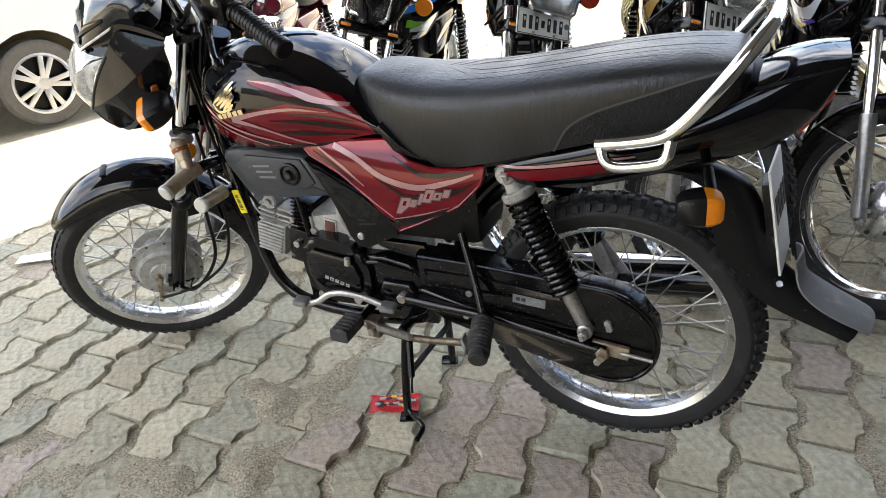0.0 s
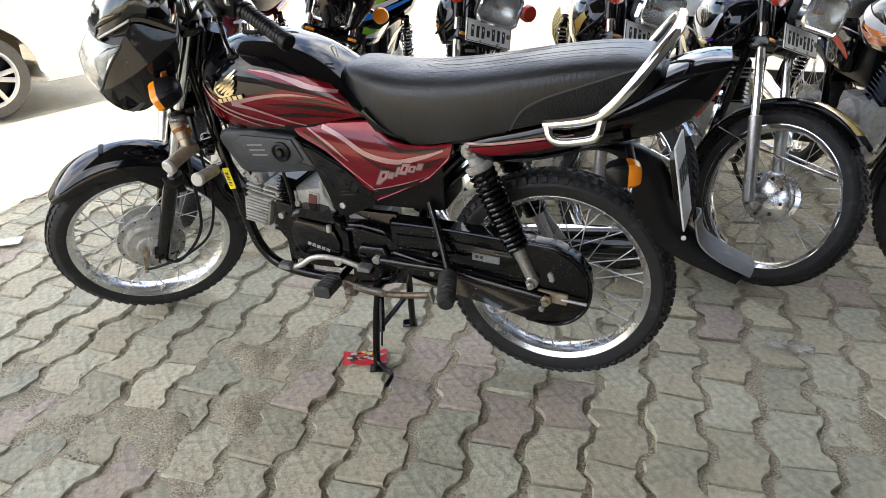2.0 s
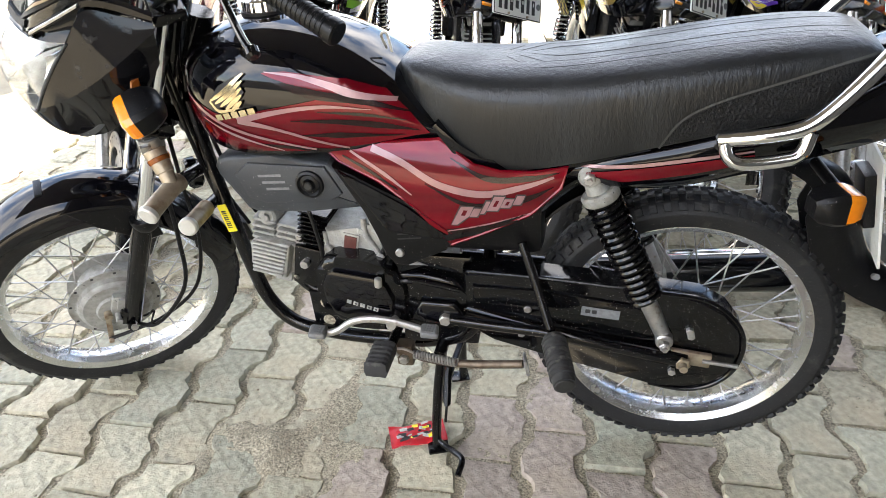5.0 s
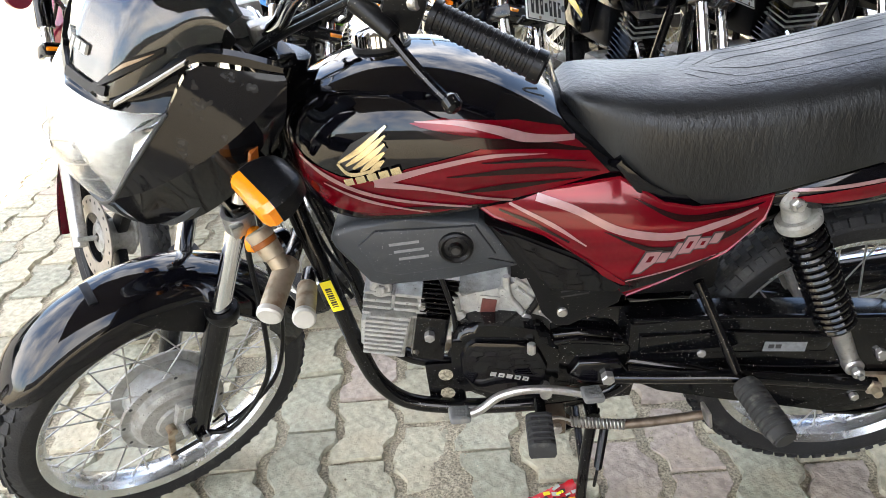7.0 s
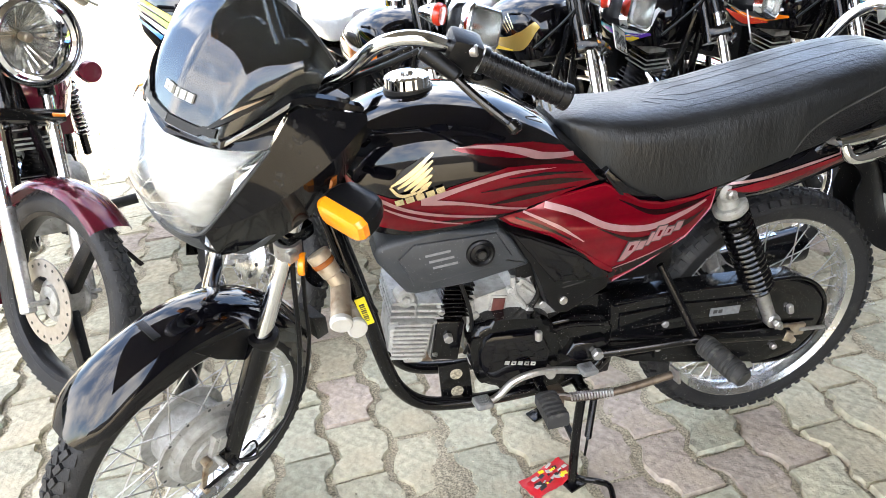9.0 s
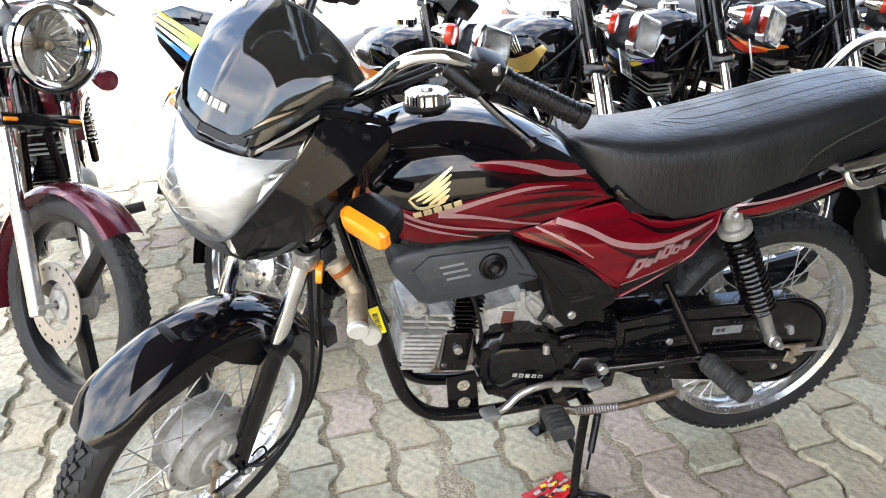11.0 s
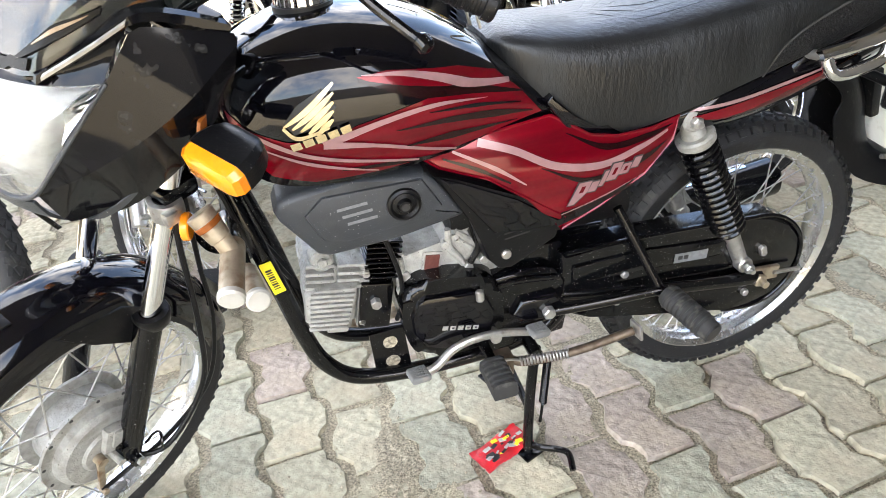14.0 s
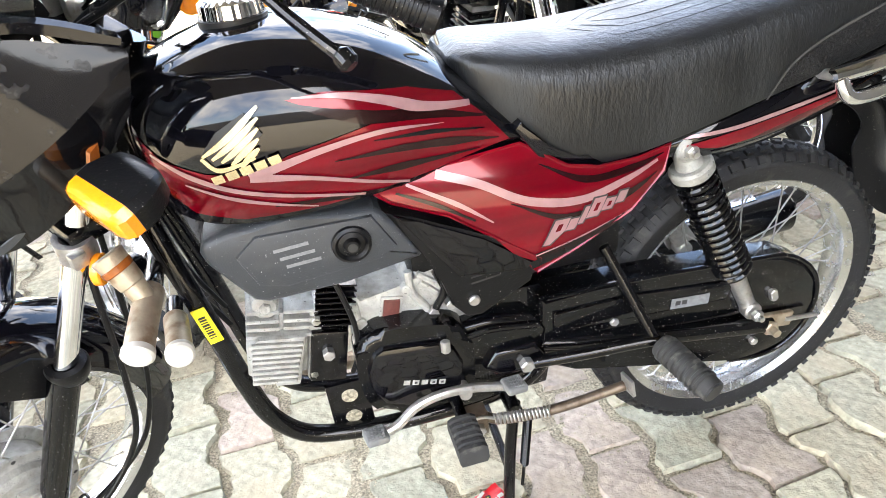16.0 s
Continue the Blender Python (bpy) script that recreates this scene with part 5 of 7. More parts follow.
# remains of a leg guard: rusty stubs with pale caps
gst = part("guard_stub", tube([(-0.291, -0.030, 0.630), (-0.287, -0.060, 0.632), (-0.281, -0.120, 0.641), (-0.281, -0.160, 0.642)], 0.0130, 16), frame_black, bike, "blackened tube stub")
part("sleeve", tube([(-0.281, -0.140, 0.643), (-0.283, -0.170, 0.641), (-0.287, -0.205, 0.633), (-0.2905, -0.236, 0.6245)], 0.0172, 20), rust, gst, "rusty pale tube sleeve")
part("post", rod((-0.279, -0.166, 0.638), (-0.293, -0.157, 0.674), 0.0135, 0.0145, 18), rust, gst, "rusty tube post")
part("socket", rod((-0.291, -0.158, 0.668), (-0.311, -0.146, 0.708), 0.0165, 0.0205, 20, bevel=0.002), rust, gst, "flared rusty tube socket")
part("collar", rod((-0.3005, -0.1525, 0.687), (-0.3045, -0.1505, 0.695), 0.0196, 0.0204, 20, bevel=0.001), amber_dark, gst)
part("end_cap", rod((-0.2900, -0.230, 0.626), (-0.2915, -0.243, 0.6225), 0.0188, n=22, bevel=0.003), cap_white, gst, "pale round end cap")
gsb = part("guard_stub", tube([(-0.286, -0.030, 0.551), (-0.283, -0.060, 0.554), (-0.276, -0.105, 0.560)], 0.0125, 16), frame_black, bike, "blackened tube stub")
part("sleeve", tube([(-0.279, -0.085, 0.558), (-0.273, -0.120, 0.561), (-0.266, -0.170, 0.565)], 0.0165, 20), rust, gsb, "rusty pale tube sleeve")
part("end_cap", rod((-0.2665, -0.166, 0.565), (-0.2645, -0.180, 0.5665), 0.0183, n=22, bevel=0.003), cap_white, gsb, "pale round end cap")

# engine
EM = pose(-0.157, 0, 0.455, 0, 12, 0)
head = part("cylinder_head", block((0, 0, 0), (0.086, 0.115, 0.118), 0.012), alu, bike, "dull cast aluminium cylinder head", EM)
for i in range(4):
    for x, w in ((-0.026, 0.048), (0.028, 0.050)):
        part("fin", block((x, 0, 0.066 - 0.0135 * i), (w, 0.146 - 0.006 * (i == 0), 0.0058), 0.0018, segs=1), alu, head, "", EM)
part("side_cover", plate([(-0.050, 0.014), (-0.034, 0.028), (0.036, 0.030), (0.030, -0.054), (-0.028, -0.052), (-0.048, -0.036)], -0.082, -0.055, 0.006, 2), alu, head, "finned cast cover", EM)
for i in range(8):
    part("cover_fin", block((-0.006 - 0.0005 * i, -0.0845, 0.021 - 0.0098 * i), (0.074 - 0.0012 * i, 0.009, 0.0046), 0.0014, segs=1), alu, head, "", EM)
part("head_lug", block((0.012, -0.030, -0.070), (0.038, 0.050, 0.026), 0.004), alu, head, "", EM)
part("rocker_cap", rod((-0.022, -0.030, 0.070), (-0.022, -0.066, 0.074), 0.021, 0.019, 20, bevel=0.004), alu, head, "", EM)
part("cap_nut", rod((-0.022, -0.066, 0.074), (-0.022, -0.074, 0.075), 0.009, n=6, bevel=0.002), alu, head, "", EM)
part("head_flange", block((0.050, 0, 0.002), (0.018, 0.132, 0.132), 0.004), alu, head, "", EM)
for bz in (0.050, -0.048):
    part("head_nut", rod((0.050, -0.066, bz), (0.050, -0.076, bz), 0.007, n=6, bevel=0.001), steel, head, "", EM)
EB = pose(-0.077, 0, 0.470, 0, 12, 0)
bar_ = part("barrel", block((0, 0, 0), (0.054, 0.11, 0.15), 0.005), frame_black, bike, "black finned cylinder barrel", EB)
for i in range(8):
    part("fin", block((0.002, 0, 0.080 - 0.0098 * i), (0.060, 0.152, 0.0036), 0.001, segs=1), frame_black, bar_, "", EB)
part("barrel_plate", block((-0.004, -0.069, -0.047), (0.056, 0.014, 0.092), 0.004), frame_black, bar_, "", EB)
part("bolt", rod((-0.006, -0.075, -0.036), (-0.006, -0.089, -0.036), 0.0095, n=6, bevel=0.001), steel, bar_, "", EB)
part("plug_lead", tube([(-0.064, -0.080, 0.575), (-0.052, -0.088, 0.530), (-0.044, -0.092, 0.480), (-0.048, -0.092, 0.430), (-0.060, -0.086, 0.395)], 0.0042), plastic_black, bike, "thin black spark lead")
CRANK = [(-0.050, 0.440), (-0.046, 0.508), (-0.034, 0.524), (0.038, 0.514), (0.054, 0.542), (0.090, 0.548), (0.094, 0.470), (0.128, 0.452), (0.200, 0.440), (0.200, 0.335), (0.120, 0.318), (-0.020, 0.318), (-0.048, 0.350)]
cc = part("crankcase", plate(CRANK, -0.076, 0.072, 0.010, 3), alu, bike, "cast aluminium crankcase")
part("casting_rib", tube([(0.046, -0.077, 0.548), (0.048, -0.079, 0.512), (0.066, -0.079, 0.480), (0.072, -0.078, 0.458)], 0.0062, 10), alu, cc)
for x0, z0, x1, z1 in ((-0.038, 0.512, -0.036, 0.470), (-0.036, 0.470, -0.010, 0.462), (0.060, 0.540, 0.084, 0.520), (0.062, 0.524, 0.086, 0.500)):
    part("casting_rib", rod((x0, -0.076, z0), (x1, -0.077, z1), 0.0048, n=8), alu, cc)
for x, z, r in ((-0.034, 0.476, 0.009), (0.076, 0.462, 0.011), (0.040, 0.520, 0.008), (-0.040, 0.446, 0.012)):
    part("casting_boss", rod((x, -0.070, z), (x, -0.085, z), r, n=16, bevel=0.002), alu, cc)
part("badge_frame", block((0.014, -0.0775, 0.492), (0.034, 0.004, 0.038), 0.0015, (0, 12, 0)), alu, cc)
part("maker_badge", block((0.014, -0.0800, 0.492), (0.025, 0.003, 0.029), 0.001, (0, 12, 0)), badge_red, cc, "small dull red square badge")
part("breather_hose", tube([(0.092, -0.070, 0.590), (0.094, -0.082, 0.545), (0.096, -0.084, 0.505), (0.080, -0.084, 0.475), (0.084, -0.078, 0.456)], 0.0058), plastic_black, cc, "black rubber hose")
for bx, bz in ((0.104, 0.478), (0.076, 0.470)):
    part("bolt", rod((bx, -0.072, bz), (bx, -0.090, bz), 0.0085, n=6, bevel=0.001), steel, cc)
GEN = [(-0.055, 0.408), (-0.052, 0.441), (-0.040, 0.465), (-0.016, 0.479), (0.022, 0.480), (0.074, 0.470), (0.113, 0.452), (0.126, 0.400), (0.116, 0.322), (0.082, 0.313), (0.015, 0.312), (-0.021, 0.322), (-0.043, 0.346), (-0.053, 0.379)]
gen = part("generator_cover", plate(GEN, -0.118, -0.06, 0.016, 5, rounded=3), frame_black, bike, "glossy black generator cover")
FACE = [(-0.040, 0.420), (-0.028, 0.446), (-0.012, 0.456), (0.070, 0.446), (0.094, 0.424), (0.106, 0.392), (0.098, 0.338), (0.012, 0.334), (-0.024, 0.350), (-0.039, 0.384)]
part("cover_face", plate(FACE, -0.1295, -0.112, 0.010, 2), paint_black, gen, "faceted raised face")
part("clip_nut", rod((0.080, -0.128, 0.446), (0.079, -0.130, 0.426), 0.0075, n=10, bevel=0.002), steel, gen)
for i in range(5):
    part("name_bar", block((0.014 + 0.0135 * i, -0.1305, 0.3860 - 0.0036 * i), (0.0098, 0.0012, 0.0085), 0, (0, 15, 0)), alu, gen)
    if i in (1, 3, 4):
        part("name_hole", block((0.014 + 0.0135 * i, -0.1313, 0.3860 - 0.0036 * i), (0.0042, 0.0008, 0.0034), 0, (0, 15, 0)), ink, gen)
SPR = [(0.104, 0.444), (0.160, 0.448), (0.225, 0.436), (0.252, 0.405), (0.250, 0.335), (0.205, 0.314), (0.104, 0.318)]
spr = part("sprocket_cover", plate(SPR, -0.106, -0.05, 0.010, 3), frame_black, bike, "black sprocket cover")
part("boss", plate([(0.140, 0.362), (0.158, 0.392), (0.226, 0.392), (0.244, 0.362), (0.228, 0.334), (0.160, 0.340)], -0.121, -0.10, 0.010, 3), paint_black, spr)
part("top_web", tube([(0.118, -0.108, 0.428), (0.160, -0.110, 0.432), (0.235, -0.108, 0.418)], 0.006), frame_black, spr)
part("bolt", rod((0.207, -0.116, 0.358), (0.207, -0.135, 0.358), 0.0120, n=6, bevel=0.002), steel, spr)

# foot pegs and their stays
part("peg_stay", tube([(0.352, -0.088, 0.520), (0.385, -0.120, 0.44), (0.412, -0.152, 0.372)], 0.0085, 12), frame_black, bike, "black tubular peg stay")
part("peg_bar", tube([(0.209, -0.122, 0.356), (0.30, -0.138, 0.362), (0.40, -0.152, 0.368), (0.418, -0.160, 0.366)], 0.0105, 12), frame_black, bike, "black tubular peg stay")


def peg(p, q, r, label):
    p, q = Vector(p), Vector(q)
    d = (q - p).normalized()
    ln = (q - p).length
    rows = [(0.0, r * 0.9), (0.03, r)]
    for i in range(9):
        f = (0.008 + (ln - 0.02) * i / 9) / ln
        rows += [(f, r), (f + 0.012, r * 1.13), (f + 0.05, r * 1.13), (f + 0.062, r)]
    b = turned_rod(p, q, sorted(rows) + [(1.0, r * 0.95)])
    o = part("foot_peg", b, peg_rubber, bike, label)
    part("peg_end", rod(q - d * 0.004, q + d * 0.003, r * 0.85, n=16, bevel=0.001), ink, o)
    return o


peg((0.418, -0.165, 0.366), (0.446, -0.268, 0.347), 0.0205, "ribbed grey rubber foot peg")
peg((0.418, 0.165, 0.366), (0.446, 0.268, 0.347), 0.0205, "ribbed grey rubber foot peg")
for sx in (-1, 1):
    rows = []
    for i in range(6):
        f = sx * (0.152 + 0.0125 * i)
        rows += [(f, 0.0), (f + sx * 0.002, 0.004), (f + sx * 0.008, 0.004), (f + sx * 0.010, 0.0)]
    b = loft([[Vector((0.086 - 0.02, y, 0.281)), Vector((0.086 + 0.02, y, 0.281)), Vector((0.086 + 0.023, y, 0.290)), Vector((0.086 + 0.022, y, 0.306 + h)), Vector((0.086 + 0.014, y, 0.311 + h)), Vector((0.086 - 0.014, y, 0.311 + h)), Vector((0.086 - 0.022, y, 0.306 + h)), Vector((0.086 - 0.023, y, 0.290))] for y, h in rows])
    part("foot_rest", b, peg_rubber, bike, "ribbed black rubber rider foot rest")
part("rest_bar", rod((0.092, -0.17, 0.288), (0.092, 0.17, 0.288), 0.010), frame_black, bike)
# gear pedal
gp = tube([(-0.035, -0.158, 0.322), (-0.010, -0.152, 0.328), (0.02, -0.146, 0.348), (0.06, -0.142, 0.356), (0.11, -0.138, 0.350), (0.165, -0.138, 0.336)], 0.0075, 10)
rod((0.10, -0.10, 0.340), (0.10, -0.146, 0.346), 0.010, n=14, bm=gp)
gpo = part("gear_pedal", gp, steel, bike, "silver heel-and-toe gear pedal")
for px, py_, pz in ((-0.048, -0.165, 0.330), (0.178, -0.145, 0.340)):
    b = block((px, py_, pz), (0.036, 0.034, 0.014), 0.0066, (0, 8, 10), segs=4)
    for i in range(5):
        for j in range(4):
            block((px - 0.011 + 0.0055 * i, py_ - 0.010 + 0.0066 * j, pz + 0.0075), (0.0034, 0.0042, 0.003), 0, bm=b)
    part("pedal_pad", b, flap_grey, gpo, "worn studded pedal pad")

# side stand (folded) with its springs, and the centre stand
ss = tube([(0.128, -0.118, 0.266), (0.16, -0.135, 0.262), (0.25, -0.150, 0.270), (0.362, -0.158, 0.290)], 0.0085, 12)
block((0.118, -0.122, 0.262), (0.035, 0.03, 0.050), 0.006, bm=ss)
sso = part("side_stand", ss, rust_dark, bike, "folded steel side stand with a spring")
part("foot", block((0.368, -0.160, 0.292), (0.006, 0.030, 0.036), 0.002, (0, -10, 10)), steel, sso)
part("spring", coil((0.142, -0.146, 0.279), (0.232, -0.160, 0.279), 0.0075, 0.0022, 15, 6, 10), steel, sso, "small bright coil spring")
part("hook", tube([(0.108, -0.146, 0.270), (0.100, -0.146, 0.284), (0.12, -0.146, 0.290), (0.145, -0.146, 0.280)], 0.0028), steel, sso)
part("bolt", rod((0.118, -0.135, 0.258), (0.118, -0.148, 0.258), 0.010, n=6, bevel=0.002), steel, sso)
cs = tube([(0.190, -0.105, 0.262), (0.176, -0.112, 0.16), (0.168, -0.118, 0.07), (0.164, -0.122, -0.002)], 0.0105, 12)
cso = part("centre_stand", cs, frame_black, bike, "black tubular centre stand")
part("stand_leg", tube([(0.190, 0.105, 0.262), (0.184, 0.112, 0.16), (0.180, 0.118, 0.07), (0.178, 0.122, -0.013)], 0.0105, 12), frame_black, cso)
part("stand_tube", rod((0.186, -0.12, 0.255), (0.186, 0.12, 0.255), 0.013), frame_black, cso)
part("stand_brace", rod((0.172, -0.11, 0.11), (0.182, 0.115, 0.11), 0.008), frame_black, cso)
for sx in (-1, 1):
    part("stand_foot", block((0.168, sx * 0.124, -0.007 if sx < 0 else -0.018), (0.046, 0.036, 0.006), 0.002, (0, 0, 20)), frame_black, cso)
part("stand_tang", tube([(0.166, -0.122, 0.016), (0.185, -0.135, 0.012), (0.212, -0.155, 0.018), (0.232, -0.172, 0.015), (0.228, -0.204, 0.002)], 0.0068, 10), frame_black, cso, "bent black foot lever")
part("stand_spring", coil((0.206, -0.125, 0.245), (0.196, -0.125, 0.130), 0.0065, 0.0018, 24, 6, 10), frame_black, cso, "dark return spring")
part("spring_link", tube([(0.196, -0.125, 0.132), (0.193, -0.126, 0.105), (0.190, -0.126, 0.078)], 0.003), frame_black, cso)

# exhaust on the far side
part("silencer", rod((0.34, 0.150, 0.292), (0.90, 0.165, 0.335), 0.040, 0.046, 24, bevel=0.012), frame_black, bike, "long black silencer with a chrome guard")
part("heat_guard", patch([(0.42, 0.150, 0.342), (0.60, 0.155, 0.356), (0.82, 0.160, 0.376)], [(0.42, 0.192, 0.315), (0.60, 0.198, 0.330), (0.82, 0.205, 0.348)], 12, 4, bulge=(0, 0.008, 0.010)), chrome, bike, "chrome heat guard")
part("header_pipe", tube([(-0.13, 0.05, 0.38), (-0.17, 0.08, 0.31), (-0.10, 0.11, 0.255), (0.1, 0.13, 0.262), (0.36, 0.15, 0.294)], 0.016), rust, bike)
part("exhaust_bracket", plate([(0.60, 0.33), (0.66, 0.345), (0.55, 0.50), (0.52, 0.48)], 0.118, 0.124, 0.002), alu, bike)
# rear hub brake plate on the far side, inner dust shield
part("brake_plate", lathe([(0.0, 0.060), (0.04, 0.058), (0.066, 0.050), (0.07, 0.038)], 36, m=pose(0.655, 0, 0.30)), alu, rear)
# loose cables near the head
for k, (y0, x1) in enumerate(((-0.035, -0.262), (-0.02, -0.250), (0.03, -0.258))):
    part("cable", tube([(-0.325, y0, 0.90), (-0.312, y0 - 0.02, 0.83), (-0.30, y0 - 0.025, 0.76), (-0.285, y0 - 0.03, 0.69), (x1, y0 - 0.03, 0.58), (x1 + 0.03, y0 - 0.02, 0.50)], 0.0042), plastic_black, bike, "black control cable")
part("horn", rod((-0.305, -0.035, 0.615), (-0.325, -0.055, 0.615), 0.032, n=24, bevel=0.006), frame_black, bike)


# ---------------------------------------------------------------- parked motorcycles
def parked_bike(place, heading, phi, label, tank_mat, graphics, wrapped=False, lamp_shape="square", fender=chrome, alloy_wheel=False, fender_stripe=None, lens_mat=red_lens, group="parked motorcycles", plate_on=True, cowl=None, lean=2.4, guard=False, shroud=False, cloth=False):
    """A commuter motorcycle; heading: degrees by which its nose, which points to -x, is turned about z."""
    b = root("motorcycle", pose(place[0], place[1], 0, 0, 0, heading) @ pose(0, 0, 0, lean, 0, 0), label, "motorcycle", group)
    s = steering(phi)
    wheel(b, "rear_wheel", pose(0.64, 0, 0.30), 0.297, 0.038, "rib", chrome)
    fw = wheel(b, "front_wheel", s @ pose(-0.612, 0, 0.295), 0.297, 0.034, "rib", plastic_black if alloy_wheel else chrome, alloy_wheel=alloy_wheel)
    fm = s @ pose(-0.612, 0, 0.295)
    if alloy_wheel:
        disc = lathe([(0.068, 0.052), (0.115, 0.052), (0.115, 0.056), (0.068, 0.056)], 40, closed=True, m=fm)
        part("brake_disc", disc, disc_steel, fw, "drilled steel brake disc")
        for k in range(20):
            a = k * math.pi / 10
            part("disc_hole", rod((0.100 * math.cos(a), 0.0563, 0.100 * math.sin(a)), (0.100 * math.cos(a), 0.0568, 0.100 * math.sin(a)), 0.0045, n=8), ink, fw, "", fm)
    else:
        for q in (-1, 1):
            part("drum", lathe([(0.0, q * 0.060), (0.03, q * 0.058), (0.07, q * 0.046), (0.082, q * 0.036), (0.084, q * 0.022), (0.07, q * 0.016)], 36, m=fm), chrome_worn, fw, "polished round brake drum")
            for k in range(8):
                part("drum_hole", rod((0.062 * math.cos(k * math.pi / 4), q * 0.050, 0.062 * math.sin(k * math.pi / 4)), (0.062 * math.cos(k * math.pi / 4), q * 0.0515, 0.062 * math.sin(k * math.pi / 4)), 0.006, n=8), ink, fw, "", fm)
    for sx in (-1, 1):
        y = sx * 0.085
        leg = rod((fork_x(0.262), y, 0.262), (fork_x(0.52), y, 0.52), 0.020, 0.021, 16, bevel=0.004)
        part("fork_leg", leg, steel, b, "silver lower fork leg", s)
        part("stanchion", rod((fork_x(0.5), y, 0.5), (fork_x(0.96), y, 0.96), 0.0155, n=14), chrome, b, "", s)
        part("fork_cover", rod((fork_x(0.79), y, 0.79), (fork_x(0.95), y, 0.95), 0.022, n=16), frame_black, b, "", s)
        part("reflector", block((fork_x(0.73) - 0.026, y, 0.742), (0.010, 0.036, 0.024), 0.003, (0, -20, 0)), amber, b, "small amber reflector", s)
    yk = block((fork_x(0.735), 0, 0.735), (0.07, 0.215, 0.036), 0.008, (0, 24, 0))
    block((fork_x(0.955), 0, 0.955), (0.06, 0.20, 0.024), 0.007, bm=yk)
    rod((-0.36, 0, 0.70), (-0.255, 0, 0.95), 0.028, bm=yk)
    part("yoke", yk, frame_black, b, "", s)
    # front mudguard
    rings = []
    for i in range(25):
        th = radians(128 - 150 * i / 24)
        r = 0.325
        rings.append([Vector((-0.612, 0, 0.295)) + Vector(((r - 0.028 * (1 - math.sin(a))) * math.cos(th), -0.056 * math.cos(a), (r - 0.028 * (1 - math.sin(a))) * math.sin(th))) for a in (math.pi * j / 8 for j in range(9))])
    fe = loft(rings, caps=False, closed=False)
    bmesh.ops.solidify(fe, geom=fe.faces[:], thickness=0.003)
    fo = part("front_mudguard", fe, fender, b, "shiny front mudguard", s)
    if fender_stripe:
        part("stripe", loft([[p + (p - Vector((-0.612, p.y, 0.295))).normalized() * 0.003 for p in r[2:7]] for r in rings[1:7]], caps=False, closed=False), fender_stripe, fo, "gold painted band", s)
    for sx in (() if alloy_wheel else (-1, 1)):
        part("stay", tube([(-0.80, sx * 0.058, 0.43), (-0.66, sx * 0.072, 0.43), (fork_x(0.43), sx * 0.082, 0.43), (-0.36, sx * 0.06, 0.44)], 0.004), chrome, fo, "", s)
    # lamp
    if lamp_shape == "square":
        ring = ((-1, -0.7), (-0.8, -1), (0.8, -1), (1, -0.7), (1, 0.7), (0.8, 1), (-0.8, 1), (-1, 0.7))
        boxed = lambda rows, caps=True: loft([[Vector((x, y * w, z * h)) for y, z in ring] for x, w, h in rows], caps=caps)
        lm = s @ pose(-0.425, 0, 0.866, 0, 0, -20) @ Matrix.Scale(0.80, 4)
        lo = part("headlamp", boxed(((-0.112, 0.088, 0.068), (-0.085, 0.092, 0.072), (-0.03, 0.085, 0.068), (0.02, 0.05, 0.045), (0.022, 0.004, 0.004)), False), plastic_black, b, "square headlamp in a black shell with a chrome rim", lm)
        part("rim", boxed(((-0.090, 0.095, 0.075), (-0.124, 0.094, 0.074), (-0.130, 0.088, 0.068), (-0.128, 0.081, 0.061), (-0.116, 0.078, 0.058)), False), chrome, lo, "bright chrome rim", lm)
        part("lens", boxed(((-0.118, 0.081, 0.061), (-0.136, 0.076, 0.057), (-0.145, 0.055, 0.042), (-0.148, 0.018, 0.013))), lamp_glass, lo, "clear fluted lens", lm)
        part("bowl", boxed(((-0.117, 0.080, 0.060), (-0.095, 0.070, 0.052), (-0.070, 0.046, 0.034), (-0.060, 0.016, 0.012), (-0.059, 0.002, 0.002)), False), bowl_dim, lo, "faceted lamp reflector", lm)
        part("bulb", rod((-0.062, 0, 0), (-0.098, 0, 0), 0.011, 0.008, 12, bevel=0.003), amber_dark, lo, "", lm)
        for k in range(13):
            part("flute", rod((-0.1385 + 0.0002 * (k - 6) ** 2, -0.066 + 0.011 * k, -0.047), (-0.1385 + 0.0002 * (k - 6) ** 2, -0.066 + 0.011 * k, 0.047), 0.0016, n=5), lamp_glass, lo, "", lm)
    else:
        lm = s @ pose(-0.38, 0, 0.945) @ pose(0, 0, 0, 0, 0, 90) @ pose(0, 0, 0, 0, 0, 0)
        lo = part("headlamp", lathe([(0.0, -0.05), (0.05, -0.045), (0.088, -0.01), (0.096, 0.03), (0.098, 0.075)], 40, m=lm), plastic_black, b, "round headlamp with a chrome rim")
        part("rim", lathe([(0.098, 0.06), (0.108, 0.066), (0.108, 0.084), (0.098, 0.092), (0.090, 0.086)], 48, m=lm), chrome, lo, "polished chrome rim")
        part("lens", lathe([(0.0, 0.108), (0.04, 0.105), (0.075, 0.096), (0.093, 0.084)], 40, m=lm), glass, lo)
        part("bowl", lathe([(0.0, 0.03), (0.03, 0.032), (0.06, 0.05), (0.093, 0.080)], 40, m=lm), bowl_dim, lo)
        for k in range(20):
            q = k * math.pi / 10
            part("facet", rod((0.034 * math.cos(q), 0.036, 0.034 * math.sin(q)), (0.090 * math.cos(q), 0.080, 0.090 * math.sin(q)), 0.0014, 0.0030, 5), chrome, lo, "", lm)
        part("bulb", rod((0, 0.03, 0), (0, 0.07, 0), 0.014, n=14, bevel=0.004), rust, lo, "", lm)
